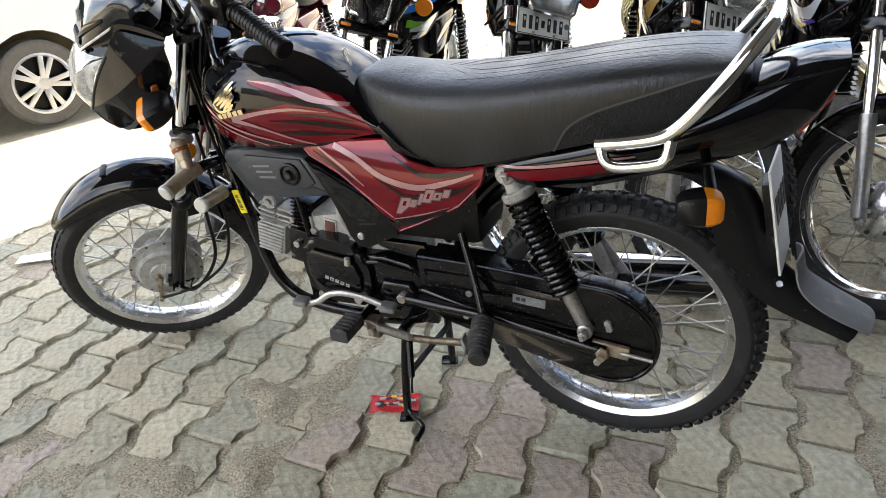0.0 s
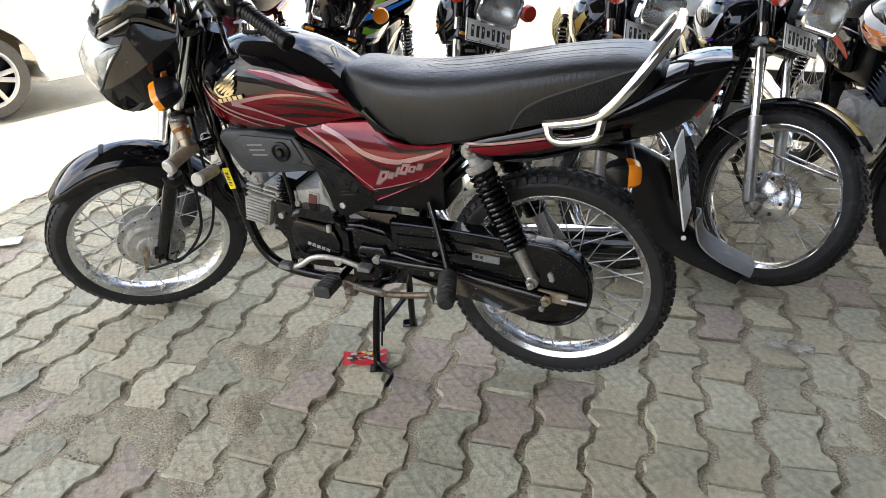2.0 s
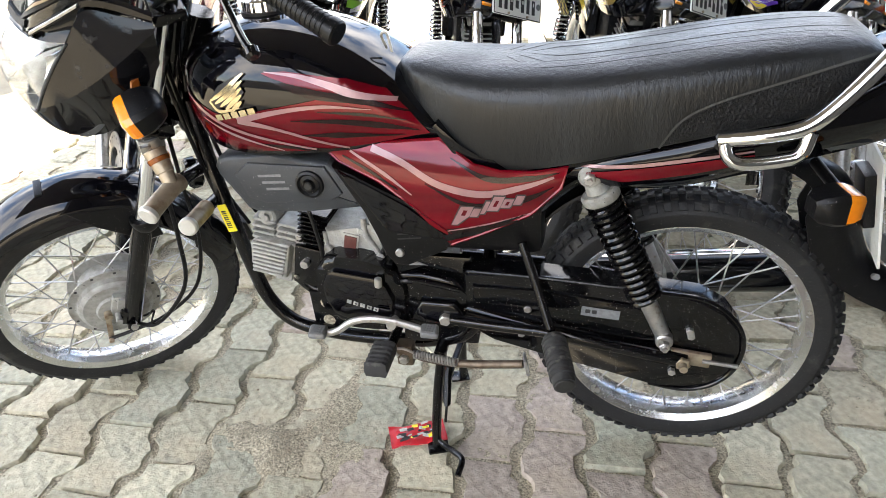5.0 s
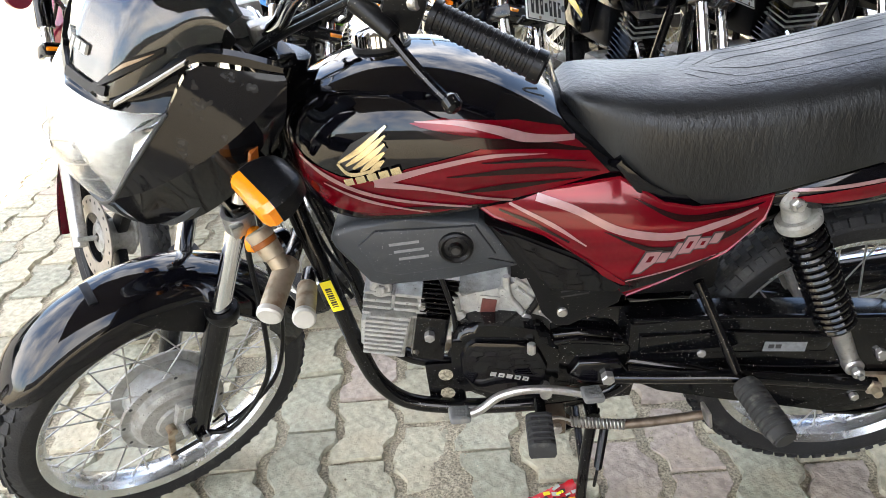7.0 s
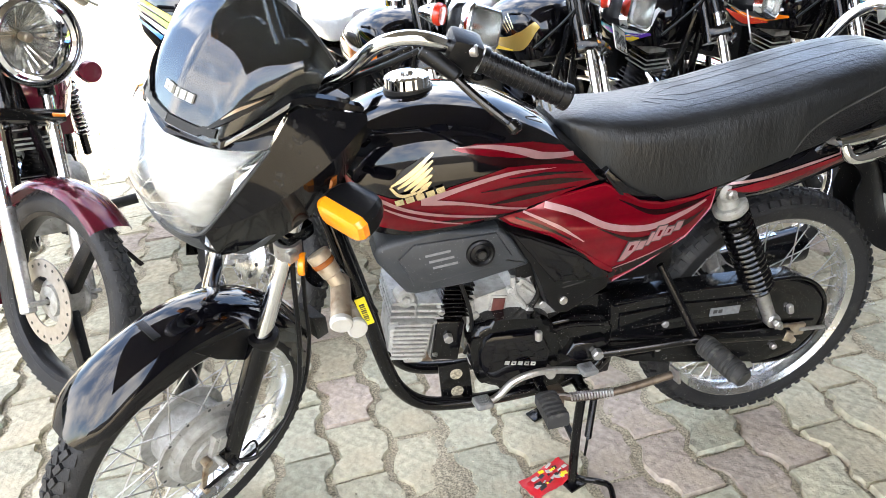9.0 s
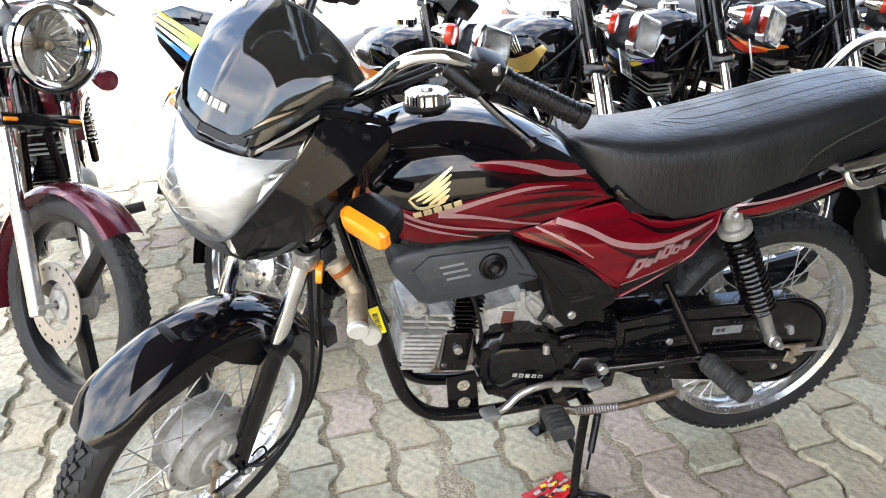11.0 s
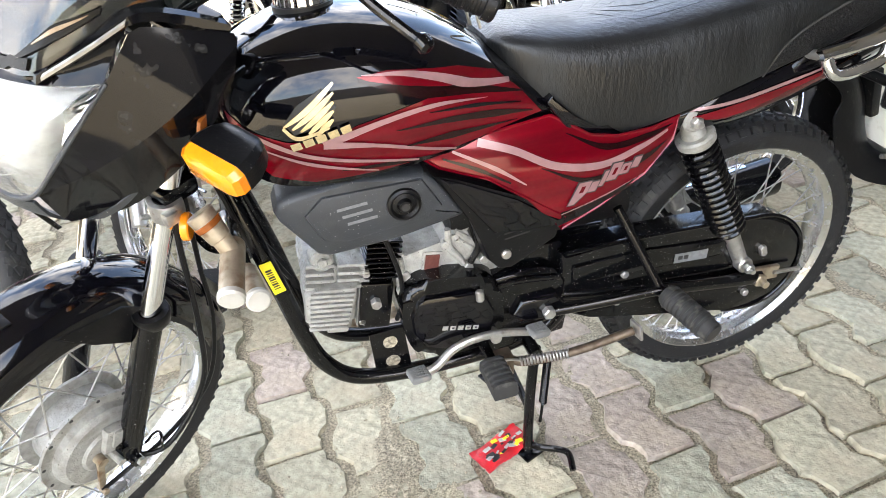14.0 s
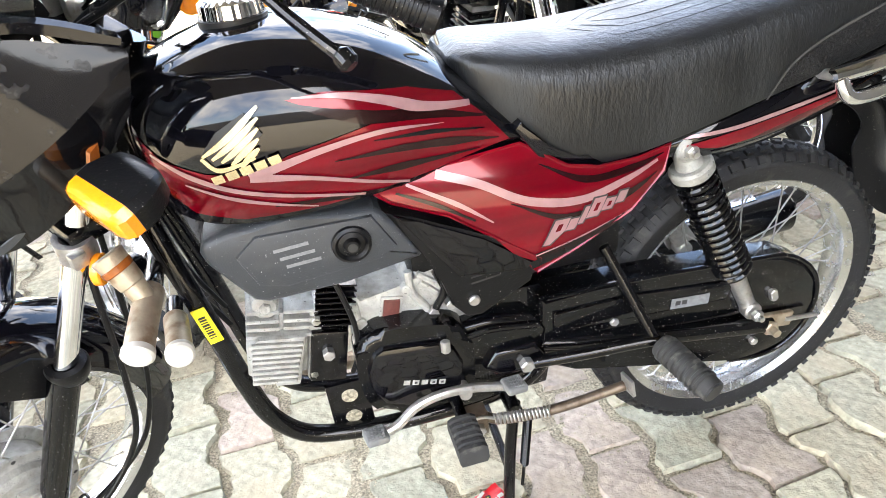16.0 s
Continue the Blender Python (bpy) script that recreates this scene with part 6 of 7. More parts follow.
        part("visor", lathe([(0.108, 0.06), (0.118, 0.07), (0.118, 0.09)], 48, m=lm), chrome, lo)
    if cowl:
        CA = [(-0.535, 0.0, 0.80), (-0.52, -0.06, 0.81), (-0.47, -0.10, 0.86), (-0.40, -0.12, 0.92)]
        CB = [(-0.50, 0.0, 1.02), (-0.49, -0.06, 1.01), (-0.44, -0.10, 1.0), (-0.38, -0.12, 0.99)]
        part("lamp_cowl", both(patch(CA, CB, 12, 8, bulge=(-0.03, -0.015, 0))), cowl, b, "rounded lamp cowl", s)
    # indicators
    for sx in (-1, 1):
        im = s @ pose(-0.41, sx * 0.165, 0.872) @ pose(0, 0, 0, 0, 0, 90)
        io = part("indicator", lathe([(0.0, -0.045), (0.014, -0.04), (0.027, -0.01), (0.031, 0.012)], 26, m=im), chrome, b, "round indicator on a bright stalk")
        part("lens", lathe([(0.031, 0.012), (0.032, 0.022), (0.028, 0.032), (0.0, 0.036)], 26, m=im), lens_mat, io)
        part("stalk", rod((-0.40, sx * 0.14, 0.872), (-0.37, sx * 0.06, 0.88), 0.008), chrome, io, "", s)
    # plate, dash, bar
    if plate_on:
        pm = s @ pose(-0.468, 0.012, 0.772, 0, 22, 0)
        po = part("number_plate", block((0, 0, 0), (0.004, 0.205, 0.078), 0.002), plate_white, b, "white number plate with dark characters", pm)
        for i in range(7):
            part("plate_bar", block((-0.0028, -0.066 + 0.0235 * i, -0.002), (0.001, 0.0125, 0.040 if i != 3 else 0.022)), ink, po, "", pm)
            if i % 2 == 0:
                part("plate_gap", block((-0.0034, -0.066 + 0.0235 * i, 0.006), (0.0006, 0.0045, 0.010)), plate_white, po, "", pm)
        part("plate_seal", rod((-0.0024, -0.088, 0.004), (-0.0034, -0.088, 0.004), 0.009, n=16), flap_grey, po, "", pm)
        for q in (-1, 1):
            part("plate_edge", block((-0.0026, 0, q * 0.0365), (0.0010, 0.199, 0.0022)), ink, po, "", pm)
            part("plate_edge", block((-0.0026, q * 0.0985, 0), (0.0010, 0.0022, 0.0708)), ink, po, "", pm)
            part("plate_bolt", rod((-0.002, q * 0.04, -0.031), (-0.005, q * 0.04, -0.031), 0.004, n=6), rust, po, "", pm)
        part("name_strip", block((fork_x(0.72) - 0.036, 0, 0.728), (0.006, 0.135, 0.026), 0.002, (0, -24, 0)), frame_black, b, "", s)
    ds = block((-0.355, 0, 0.985), (0.07, 0.16, 0.07), 0.016, (0, -30, 0))
    part("dashboard", ds, plastic_black, b, "black instrument housing", s)
    hb = tube([(-0.285, 0.0, 0.985), (-0.283, -0.06, 0.99), (-0.27, -0.13, 1.05), (-0.235, -0.20, 1.09), (-0.15, -0.28, 1.065), (-0.09, -0.35, 1.05)], 0.011, 12)
    part("handlebar", both(hb), chrome, b, "chromed handlebar", s)
    for sx in (-1, 1):
        part("grip", rod((-0.16, sx * 0.27, 1.068), (-0.085, sx * 0.355, 1.048), 0.017, n=14, bevel=0.002), plastic_black, b, "", s)
        part("switch_box", block((-0.18, sx * 0.245, 1.078), (0.05, 0.045, 0.045), 0.008, (0, 0, sx * 40)), plastic_black, b, "", s)
        part("lever", tube([(-0.21, sx * 0.225, 1.085), (-0.19, sx * 0.29, 1.06), (-0.15, sx * 0.36, 1.045)], 0.006, 8), steel, b, "", s)
        part("cable", tube([(-0.20, sx * 0.22, 1.09), (-0.29, sx * 0.16, 1.10), (-0.36, sx * 0.07, 1.02), (-0.34, sx * 0.05, 0.9), (-0.28, sx * 0.04, 0.80), (-0.2, sx * 0.05, 0.70)], 0.0045), plastic_black, b, "", s)
        part("mirror_stem", tube([(-0.20, sx * 0.225, 1.09), (-0.21, sx * 0.24, 1.15), (-0.26, sx * 0.30, 1.22)], 0.005), chrome, b, "", s)
    # tank and graphics
    tk = [(-0.27, 0.80, 0.84, 0.04), (-0.25, 0.75, 0.90, 0.09), (-0.18, 0.73, 0.935, 0.125), (-0.08, 0.725, 0.94, 0.135), (0.04, 0.73, 0.915, 0.13), (0.12, 0.74, 0.87, 0.115), (0.17, 0.76, 0.82, 0.10)]
    tk = [(x, zb - 0.055, zt - 0.05, w + 0.012) for x, zb, zt, w in tk]
    to = part("fuel_tank", body(tk, 26, 12), tank_mat, b, "glossy fuel tank with coloured graphics", None, 40)
    for sx in (-1, 1):
        mm = Matrix.Diagonal((1, -sx, 1, 1))
        for pts, wd, mt in graphics:
            part("stripe", ribbon([(x, z - 0.05) for x, z in pts], tuple(2.0 * w for w in wd), lambda x, z: -(flank(tk, x, z) + 0.0025)), mt, to, "", mm)
        for i in range(4):
            part("emblem_feather", ribbon([(-0.15 + 0.010 * i, 0.78 - 0.006 * i), (-0.10 + 0.006 * i, 0.825 - 0.012 * i)], (0.005, 0.010, 0.003), lambda x, z: -(flank(tk, x, z) + 0.0035)), gold, to, "gold winged emblem", mm)
    cp = lathe([(0.0, 0.03), (0.03, 0.028), (0.037, 0.022), (0.037, 0.0)], 30, m=pose(-0.10, 0, 0.885) @ pose(0, 0, 0, 90, 0, 0))
    part("fuel_cap", cp, chrome, to, "chrome fuel cap")
    st = [(0.12, 0.82, 0.86, 0.07), (0.17, 0.76, 0.865, 0.10), (0.30, 0.73, 0.855, 0.125), (0.5, 0.75, 0.865, 0.135), (0.7, 0.775, 0.885, 0.13), (0.82, 0.81, 0.885, 0.11), (0.86, 0.84, 0.87, 0.09)]
    part("seat", body(st, 22, 10, power=3.2), wrap if wrapped else vinyl, b, "seat under wrinkled clear wrap" if wrapped else "black vinyl seat", None, 50)
    if wrapped:
        part("seat_core", body([(x, zb + 0.012, zt - 0.012, w - 0.01) for x, zb, zt, w in st], 14, 8, power=3.2), label_white, b)
    part("grab_rail", tube([(0.62, -0.15, 0.80), (0.80, -0.15, 0.84), (0.90, -0.11, 0.92), (0.93, 0, 0.94), (0.90, 0.11, 0.92), (0.80, 0.15, 0.84), (0.62, 0.15, 0.80)], 0.011), chrome, b, "chromed grab rail")
    # side covers, engine, frame
    for sx in (-1, 1):
        mm = Matrix.Diagonal((1, -sx, 1, 1))
        sc = part("side_cover", plate([(0.10, 0.70), (0.36, 0.71), (0.42, 0.66), (0.34, 0.56), (0.16, 0.54)], -0.12, -0.06, 0.01, 2), tank_mat, b, "", mm)
        part("stripe", ribbon([(0.14, 0.60), (0.24, 0.64), (0.38, 0.67)], (0.014, 0.034, 0.008), lambda x, z: -0.1215), graphics[-1][2], sc, "", mm)
    part("inner_box", block((0.19, 0, 0.61), (0.34, 0.16, 0.20), 0.03), plastic_black, b, "black battery and filter box")
    part("coil_box", block((-0.16, 0, 0.70), (0.10, 0.09, 0.08), 0.015), plastic_black, b)
    en = block((0.03, 0, 0.38), (0.30, 0.20, 0.20), 0.04)
    part("crankcase", en, alu, b, "cast aluminium crankcase")
    part("engine_cover", lathe([(0.0, -0.135), (0.06, -0.132), (0.085, -0.115), (0.09, -0.09)], 30, m=pose(0.02, 0, 0.39)), alu, b)
    part("engine_cover", lathe([(0.0, 0.135), (0.06, 0.132), (0.085, 0.115), (0.09, 0.09)], 30, m=pose(0.04, 0, 0.38)), alu, b)
    em = pose(-0.05, 0, 0.55, 0, -14, 0)
    cy = part("cylinder", block((0, 0, 0), (0.10, 0.11, 0.19), 0.01), frame_black, b, "finned engine cylinder", em)
    for i in range(10):
        part("fin", block((0, 0, -0.08 + 0.017 * i), (0.140 - 0.003 * i, 0.150 - 0.004 * i, 0.004), 0.0015, segs=1), alu if i > 6 else frame_black, cy, "", em)
    part("rocker_cover", block((0, 0, 0.100), (0.08, 0.09, 0.03), 0.012), alu, cy, "", em)
    sides("frame_tube", tube([(-0.30, -0.02, 0.80), (-0.25, -0.04, 0.60), (-0.20, -0.06, 0.38), (-0.14, -0.06, 0.26), (0.1, -0.07, 0.24), (0.28, -0.08, 0.3), (0.34, -0.09, 0.6)], 0.014), frame_black, b)
    part("frame_spine", tube([(-0.30, 0, 0.86), (0.0, 0, 0.78), (0.3, 0, 0.70), (0.85, 0, 0.76)], 0.024), frame_black, b)
    sides("swing_arm", tube([(0.24, -0.08, 0.36), (0.64, -0.11, 0.30)], 0.015), frame_black, b)
    part("chain_case", plate([(0.24, 0.33), (0.60, 0.23), (0.72, 0.26), (0.72, 0.38), (0.64, 0.42), (0.24, 0.44)], -0.10, -0.06, 0.008), frame_black, b)
    for sx in (-1, 1):
        sk = part("shock_absorber", coil((0.47, sx * 0.12, 0.66), (0.58, sx * 0.13, 0.43), 0.027, 0.005, 12), chrome, b, "chrome coil-spring shock absorber")
        part("shock_core", rod((0.45, sx * 0.12, 0.70), (0.62, sx * 0.13, 0.34), 0.016), frame_black, sk)
    part("silencer", rod((0.2, 0.15, 0.28), (0.9, 0.165, 0.36), 0.036, 0.042, 20, bevel=0.01), chrome, b, "chrome silencer")
    part("header_pipe", tube([(-0.10, 0.03, 0.56), (-0.20, 0.06, 0.50), (-0.20, 0.10, 0.32), (-0.06, 0.13, 0.25), (0.2, 0.15, 0.28)], 0.017), chrome, b)
    tl = [(0.5, 0.66, 0.74, 0.10), (0.7, 0.69, 0.79, 0.10), (0.9, 0.76, 0.85, 0.075), (0.95, 0.8, 0.85, 0.06)]
    part("tail_cowl", body(tl, 14, 8), tank_mat, b)
    part("tail_lamp", block((0.95, 0, 0.76), (0.07, 0.12, 0.08), 0.015), red_lens, b)
    rings = []
    for i in range(21):
        th = radians(150 - 150 * i / 20)
        rings.append([Vector((0.64, 0, 0.30)) + Vector(((0.33 - 0.03 * (1 - math.sin(a))) * math.cos(th), -0.062 * math.cos(a), (0.33 - 0.03 * (1 - math.sin(a))) * math.sin(th))) for a in (math.pi * j / 8 for j in range(9))])
    rg = loft(rings, caps=False, closed=False)
    bmesh.ops.solidify(rg, geom=rg.faces[:], thickness=0.003)
    part("rear_mudguard", rg, fender, b)
    part("gear_pedal", tube([(-0.06, -0.15, 0.30), (0.03, -0.14, 0.29), (0.14, -0.14, 0.30)], 0.008), steel, b)
    sides("foot_rest", rod((0.08, -0.12, 0.28), (0.08, -0.27, 0.30), 0.018), peg_rubber, b)
    part("side_stand", tube([(0.10, -0.10, 0.25), (0.13, -0.17, 0.12), (0.15, -0.25, -0.012)], 0.009), frame_black, b)
    if cloth:
        part("checked_cover", patch([(0.34, 0.135, 0.70), (0.48, 0.142, 0.71), (0.62, 0.135, 0.72)], [(0.36, 0.135, 0.57), (0.48, 0.145, 0.56), (0.60, 0.135, 0.58)], 12, 8, bulge=(0, 0.03, 0)), checked, b, "yellow and black checked cloth cover")
    if guard:
        part("leg_guard", tube([(-0.26, -0.06, 0.62), (-0.24, -0.22, 0.58), (-0.22, -0.26, 0.44), (-0.18, -0.22, 0.30), (-0.14, -0.07, 0.27)], 0.012), chrome, b, "chrome leg guard")
    if shroud:
        for sx in (-1, 1):
            mm = Matrix.Diagonal((1, -sx, 1, 1)) @ pose(-0.14, -0.165, 0, 0, 0, -30) @ pose(0.14, 0.165, 0)
            so = part("tank_shroud", plate([(-0.40, 0.80), (-0.36, 0.76), (-0.16, 0.74), (0.02, 0.83), (0.06, 0.92), (-0.12, 0.97), (-0.30, 0.96), (-0.38, 0.90)], -0.172, -0.13, 0.012, 2), paint_black, b, "black tank shroud with bright stripes", mm)
            for k, mt in enumerate((blue_p, white_p, green_p, yellow_p)):
                part("stripe", ribbon([(-0.37 + 0.02 * k, 0.79 + 0.020 * k), (-0.22, 0.80 + 0.026 * k), (0.03, 0.87 + 0.022 * k)], (0.016, 0.028, 0.008), lambda x, z: -0.1745), mt, so, "", mm)
    return b


HEAD = 105.0
GA = [([(-0.22, 0.80), (-0.12, 0.78), (0.0, 0.80), (0.10, 0.83)], (0.004, 0.030, 0.022, 0.003), orange_p), ([(-0.20, 0.765), (-0.08, 0.75), (0.06, 0.775)], (0.004, 0.018, 0.003), red_lens), ([(-0.2, 0.82), (-0.08, 0.81), (0.08, 0.85)], (0.002, 0.008, 0.002), white_p)]
GB = [([(-0.24, 0.85), (-0.18, 0.79), (-0.06, 0.77), (0.10, 0.79)], (0.012, 0.030, 0.020, 0.003), gold_p), ([(-0.14, 0.755), (0.0, 0.755), (0.12, 0.775)], (0.002, 0.010, 0.002), yellow_p)]
GC = [([(-0.22, 0.86), (-0.17, 0.79), (-0.06, 0.78), (0.09, 0.84)], (0.006, 0.020, 0.018, 0.002), white_p), ([(-0.20, 0.77), (-0.08, 0.75), (0.05, 0.775)], (0.004, 0.016, 0.003), purple_p), ([(-0.10, 0.762), (0.0, 0.765), (0.11, 0.80)], (0.002, 0.014, 0.002), teal_p), ([(-0.15, 0.752), (-0.10, 0.745), (-0.04, 0.748)], (0.002, 0.012, 0.002), yellow_p)]
GD = [([(-0.2, 0.80), (-0.06, 0.79), (0.04, 0.83), (0.09, 0.87)], (0.004, 0.034, 0.022, 0.006), white_p), ([(-0.22, 0.775), (-0.08, 0.765), (0.04, 0.79)], (0.004, 0.022, 0.003), orange_p), ([(-0.14, 0.748), (-0.02, 0.748), (0.07, 0.78)], (0.003, 0.018, 0.002), red_lens)]
GG = [([(-0.24, 0.80), (-0.12, 0.80), (0.0, 0.85), (0.08, 0.88)], (0.02, 0.05, 0.04, 0.01), green_p), ([(-0.24, 0.85), (-0.12, 0.84), (0.02, 0.88)], (0.01, 0.03, 0.004), blue_p), ([(-0.22, 0.765), (-0.06, 0.77), (0.08, 0.82)], (0.006, 0.02, 0.004), white_p)]
GY = [([(-0.2, 0.80), (-0.05, 0.80), (0.1, 0.82)], (0.004, 0.02, 0.004), white_p)]
parked_bike((-0.008, 1.28), HEAD, 40, "black motorcycle with orange flashes and a plastic-wrapped seat", paint_black, GA, wrapped=True)
parked_bike((0.52, 1.335), HEAD, 40, "black motorcycle with gold flashes and a plastic-wrapped seat", paint_black, GB, wrapped=True, cloth=True)
parked_bike((1.0, 1.36), HEAD, 40, "black motorcycle with white, purple and teal flashes", paint_black, GC, wrapped=True, fender=paint_black, fender_stripe=gold_p)
parked_bike((1.59, 1.44), HEAD, 40, "black motorcycle with white and orange flashes", paint_black, GD, fender=paint_black)
parked_bike((2.18, 1.50), HEAD, 38, "black motorcycle at the end of the parked row", paint_black, GC, fender=paint_black)
parked_bike((-0.64, 1.29), 98.0, 30, "black motorcycle with green and blue flashes", paint_black, GG, cowl=paint_black, fender=paint_black, lens_mat=amber, shroud=True, plate_on=False, lean=8.5)
parked_bike((-1.18, 1.17), 104.0, 34, "maroon motorcycle with a round headlamp and disc brake", paint_maroon, GY, lamp_shape="round", fender=paint_maroon, alloy_wheel=True, lens_mat=paint_maroon, plate_on=False, lean=3)


# ---------------------------------------------------------------- cars
def car(place, turn, label, size=1.0, sill=0.19):
    c = root("car", pose(place[0], place[1], 0, 0, 0, turn) @ Matrix.Scale(size, 4), label, "car")
    side = [(-2.1, 0.45), (-2.08, 0.72), (-1.9, 0.86), (-1.1, 0.93), (-0.45, 1.40), (0.9, 1.43), (1.75, 1.02), (2.08, 0.95), (2.12, 0.5), (2.05, sill)]
    arch = lambda x0: [(x0 + 0.385 * math.cos(a), 0.29 + 0.385 * math.sin(a)) for a in (radians(-15 + 210 * k / 14) for k in range(15))]
    poly = side + arch(1.32) + arch(-1.32) + [(-2.05, sill)]
    part("body", plate(poly, -0.82, 0.82, 0.03, 2), car_white, c, "white painted car body")
    for sx in (-1, 1):
        part("side_window", plate([(-0.86, 1.02), (-0.42, 1.34), (0.18, 1.36), (0.18, 1.02)], -0.004, 0.004, 0), car_glass, c, "", pose(0, sx * 0.822, 0))
        part("side_window", plate([(0.26, 1.02), (0.26, 1.36), (0.86, 1.36), (1.28, 1.07)], -0.004, 0.004, 0), car_glass, c, "", pose(0, sx * 0.822, 0))
        part("sill_trim", block((0, sx * 0.825, 0.23), (1.8, 0.02, 0.07), 0.006), plastic_black, c)
        part("door_line", block((0.22, sx * 0.821, 0.62), (0.006, 0.004, 0.62)), ink, c)
        part("door_handle", block((0.05, sx * 0.83, 0.80), (0.16, 0.02, 0.03), 0.008), car_white, c)
        for wx in (-1.32, 1.32):
            wm = pose(wx, sx * 0.72, 0.29)
            w0 = part("wheel", lathe([(0.19, -0.09), (0.27, -0.095), (0.288, -0.07), (0.29, 0.0), (0.288, 0.07), (0.27, 0.095), (0.19, 0.09)], 40, m=wm), tyre_pale, c, "car wheel with a silver five-spoke rim")
            part("rim", lathe([(0.19, sx * 0.085), (0.205, sx * 0.092), (0.20, sx * 0.07), (0.185, sx * 0.03), (0.0, sx * 0.03)], 40, m=wm), plastic_black, w0)
            part("rim_edge", lathe([(0.182, sx * 0.080), (0.192, sx * 0.096), (0.206, sx * 0.094), (0.206, sx * 0.07)], 40, m=wm), alloy, w0)
            part("hub_cap", lathe([(0.0, sx * 0.088), (0.04, sx * 0.086), (0.055, sx * 0.072)], 24, m=wm), alloy, w0)
            for k in range(5):
                a = 72 * k + 20
                for o in (-11, 11):
                    part("arm", block((0, sx * 0.076, 0.12), (0.034, 0.02, 0.16), 0.006), alloy, w0, "", wm @ pose(0, 0, 0, 0, a + o, 0))
            part("wheel_well", block((wx, sx * 0.45, 0.42), (0.70, 0.30, 0.44), 0.02), well_beige, c)
    return c


car((-4.275, 0.615), 72.5, "white parked car in the sunlight", 0.90)
car((1.9, 3.75), 0, "white parked car behind the row of motorcycles")

# ---------------------------------------------------------------- ground and shelter
g = bmesh.new()
n = 60
GS = 150.0
bmesh.ops.create_grid(g, x_segments=2, y_segments=2, size=GS)
ground = link_mesh("ground", g, soil, None, "", pose(0, 0, -0.016))
tagged(ground, "pale dusty ground reaching into the distance", "ground", kind="structure")
can = link_mesh("ceiling", block((6.9, -2.85, 3.55), (19.0, 4.6, 0.22), 0.02), roof_grey)
can.name = "ceiling"
CX, CY = -1.93 + 3.44 * SUN_FROM.x / SUN_FROM.z, 2.52 + 3.44 * SUN_FROM.y / SUN_FROM.z
can.location = (CX - (6.9 - 9.5), CY - (-2.85 + 2.3), 0)
tagged(can, "pale flat shelter roof over the parking area", "ceiling", kind="structure")
# unseen building front, added to limit southern light and give reflections a dark band
ws = link_mesh("wall_south", block((4.0, -16.0, 1.6), (40.0, 0.3, 3.2), 0.01), unseen_front_brown)
tagged(ws, "added unseen brown building front across the yard", "wall", kind="structure")
# two unseen walls, added to darken the right-hand ground, seat and reflections
we = link_mesh("wall_east", block((1.85, -1.0, 1.72), (0.25, 3.2, 3.44), 0.01), shade_wall_dark)
wp = link_mesh("wall_shop", block((3.30, -2.73, 1.72), (5.0, 0.25, 3.44), 0.01), shade_wall_dark)
tagged(wp, "added unseen dark wall that blocks light from the south-east", "wall", kind="structure")
tagged(we, "added unseen dark wall that blocks light from the east", "wall", kind="structure")
far = link_mesh("wall_far", block((-2, 16, 0.9), (60.0, 0.3, 1.8), 0.02), plaster)
tagged(far, "pale boundary wall far across the yard", "wall", kind="structure")

# sand lying in and over the joints
NEAR = (-1.25, 1.05, -1.0, 0.45)


def sand_height(x, y, dense):
    big = noise.noise(Vector((x * 2.6, y * 2.6, 1.7)))
    mid = noise.noise(Vector((x * 9.0, y * 9.0, 5.1)))
    fine = noise.noise(Vector((x * 38.0, y * 38.0, 2.3)))
    heap = 0.0085 * max(0.0, 1 - ((x + 0.20 - 0.25 * (y + 0.3)) / 0.32) ** 2) * max(0.0, 1 - ((y + 0.28) / 0.52) ** 2) + 0.004 * max(0.0, 1 - ((x + 0.55) / 0.55) ** 2) * max(0.0, 1 - ((y + 0.6) / 0.5) ** 2)
    clod = noise.noise(Vector((x * 95.0, y * 95.0, 7.7))) if dense else 0.0
    h = -0.0106 + 0.0075 * big + 0.0045 * mid + 0.0034 * fine + 0.0022 * clod + heap * (0.6 + 1.6 * mid)
    if not dense and NEAR[0] + 0.02 < x < NEAR[1] - 0.02 and NEAR[2] + 0.02 < y < NEAR[3] - 0.02:
        h -= 0.02
    return h


for box, nx, ny, dense in (((-2.10, 2.40, -1.60, 4.20), 230, 300, False), (NEAR, 520, 330, True)):
    sd = bmesh.new()
    bmesh.ops.create_grid(sd, x_segments=nx, y_segments=ny, size=0.5)
    for v in sd.verts:
        x, y = (box[0] + box[1]) / 2 + v.co.x * (box[1] - box[0]), (box[2] + box[3]) / 2 + v.co.y * (box[3] - box[2])
        v.co = Vector((x, y, sand_height(x, y, dense)))
    sand = link_mesh("sand", sd, soil, None, "", None, 180)
    tagged(sand, "pale sand lying in the joints of the pavers", "sand", kind="stuff")

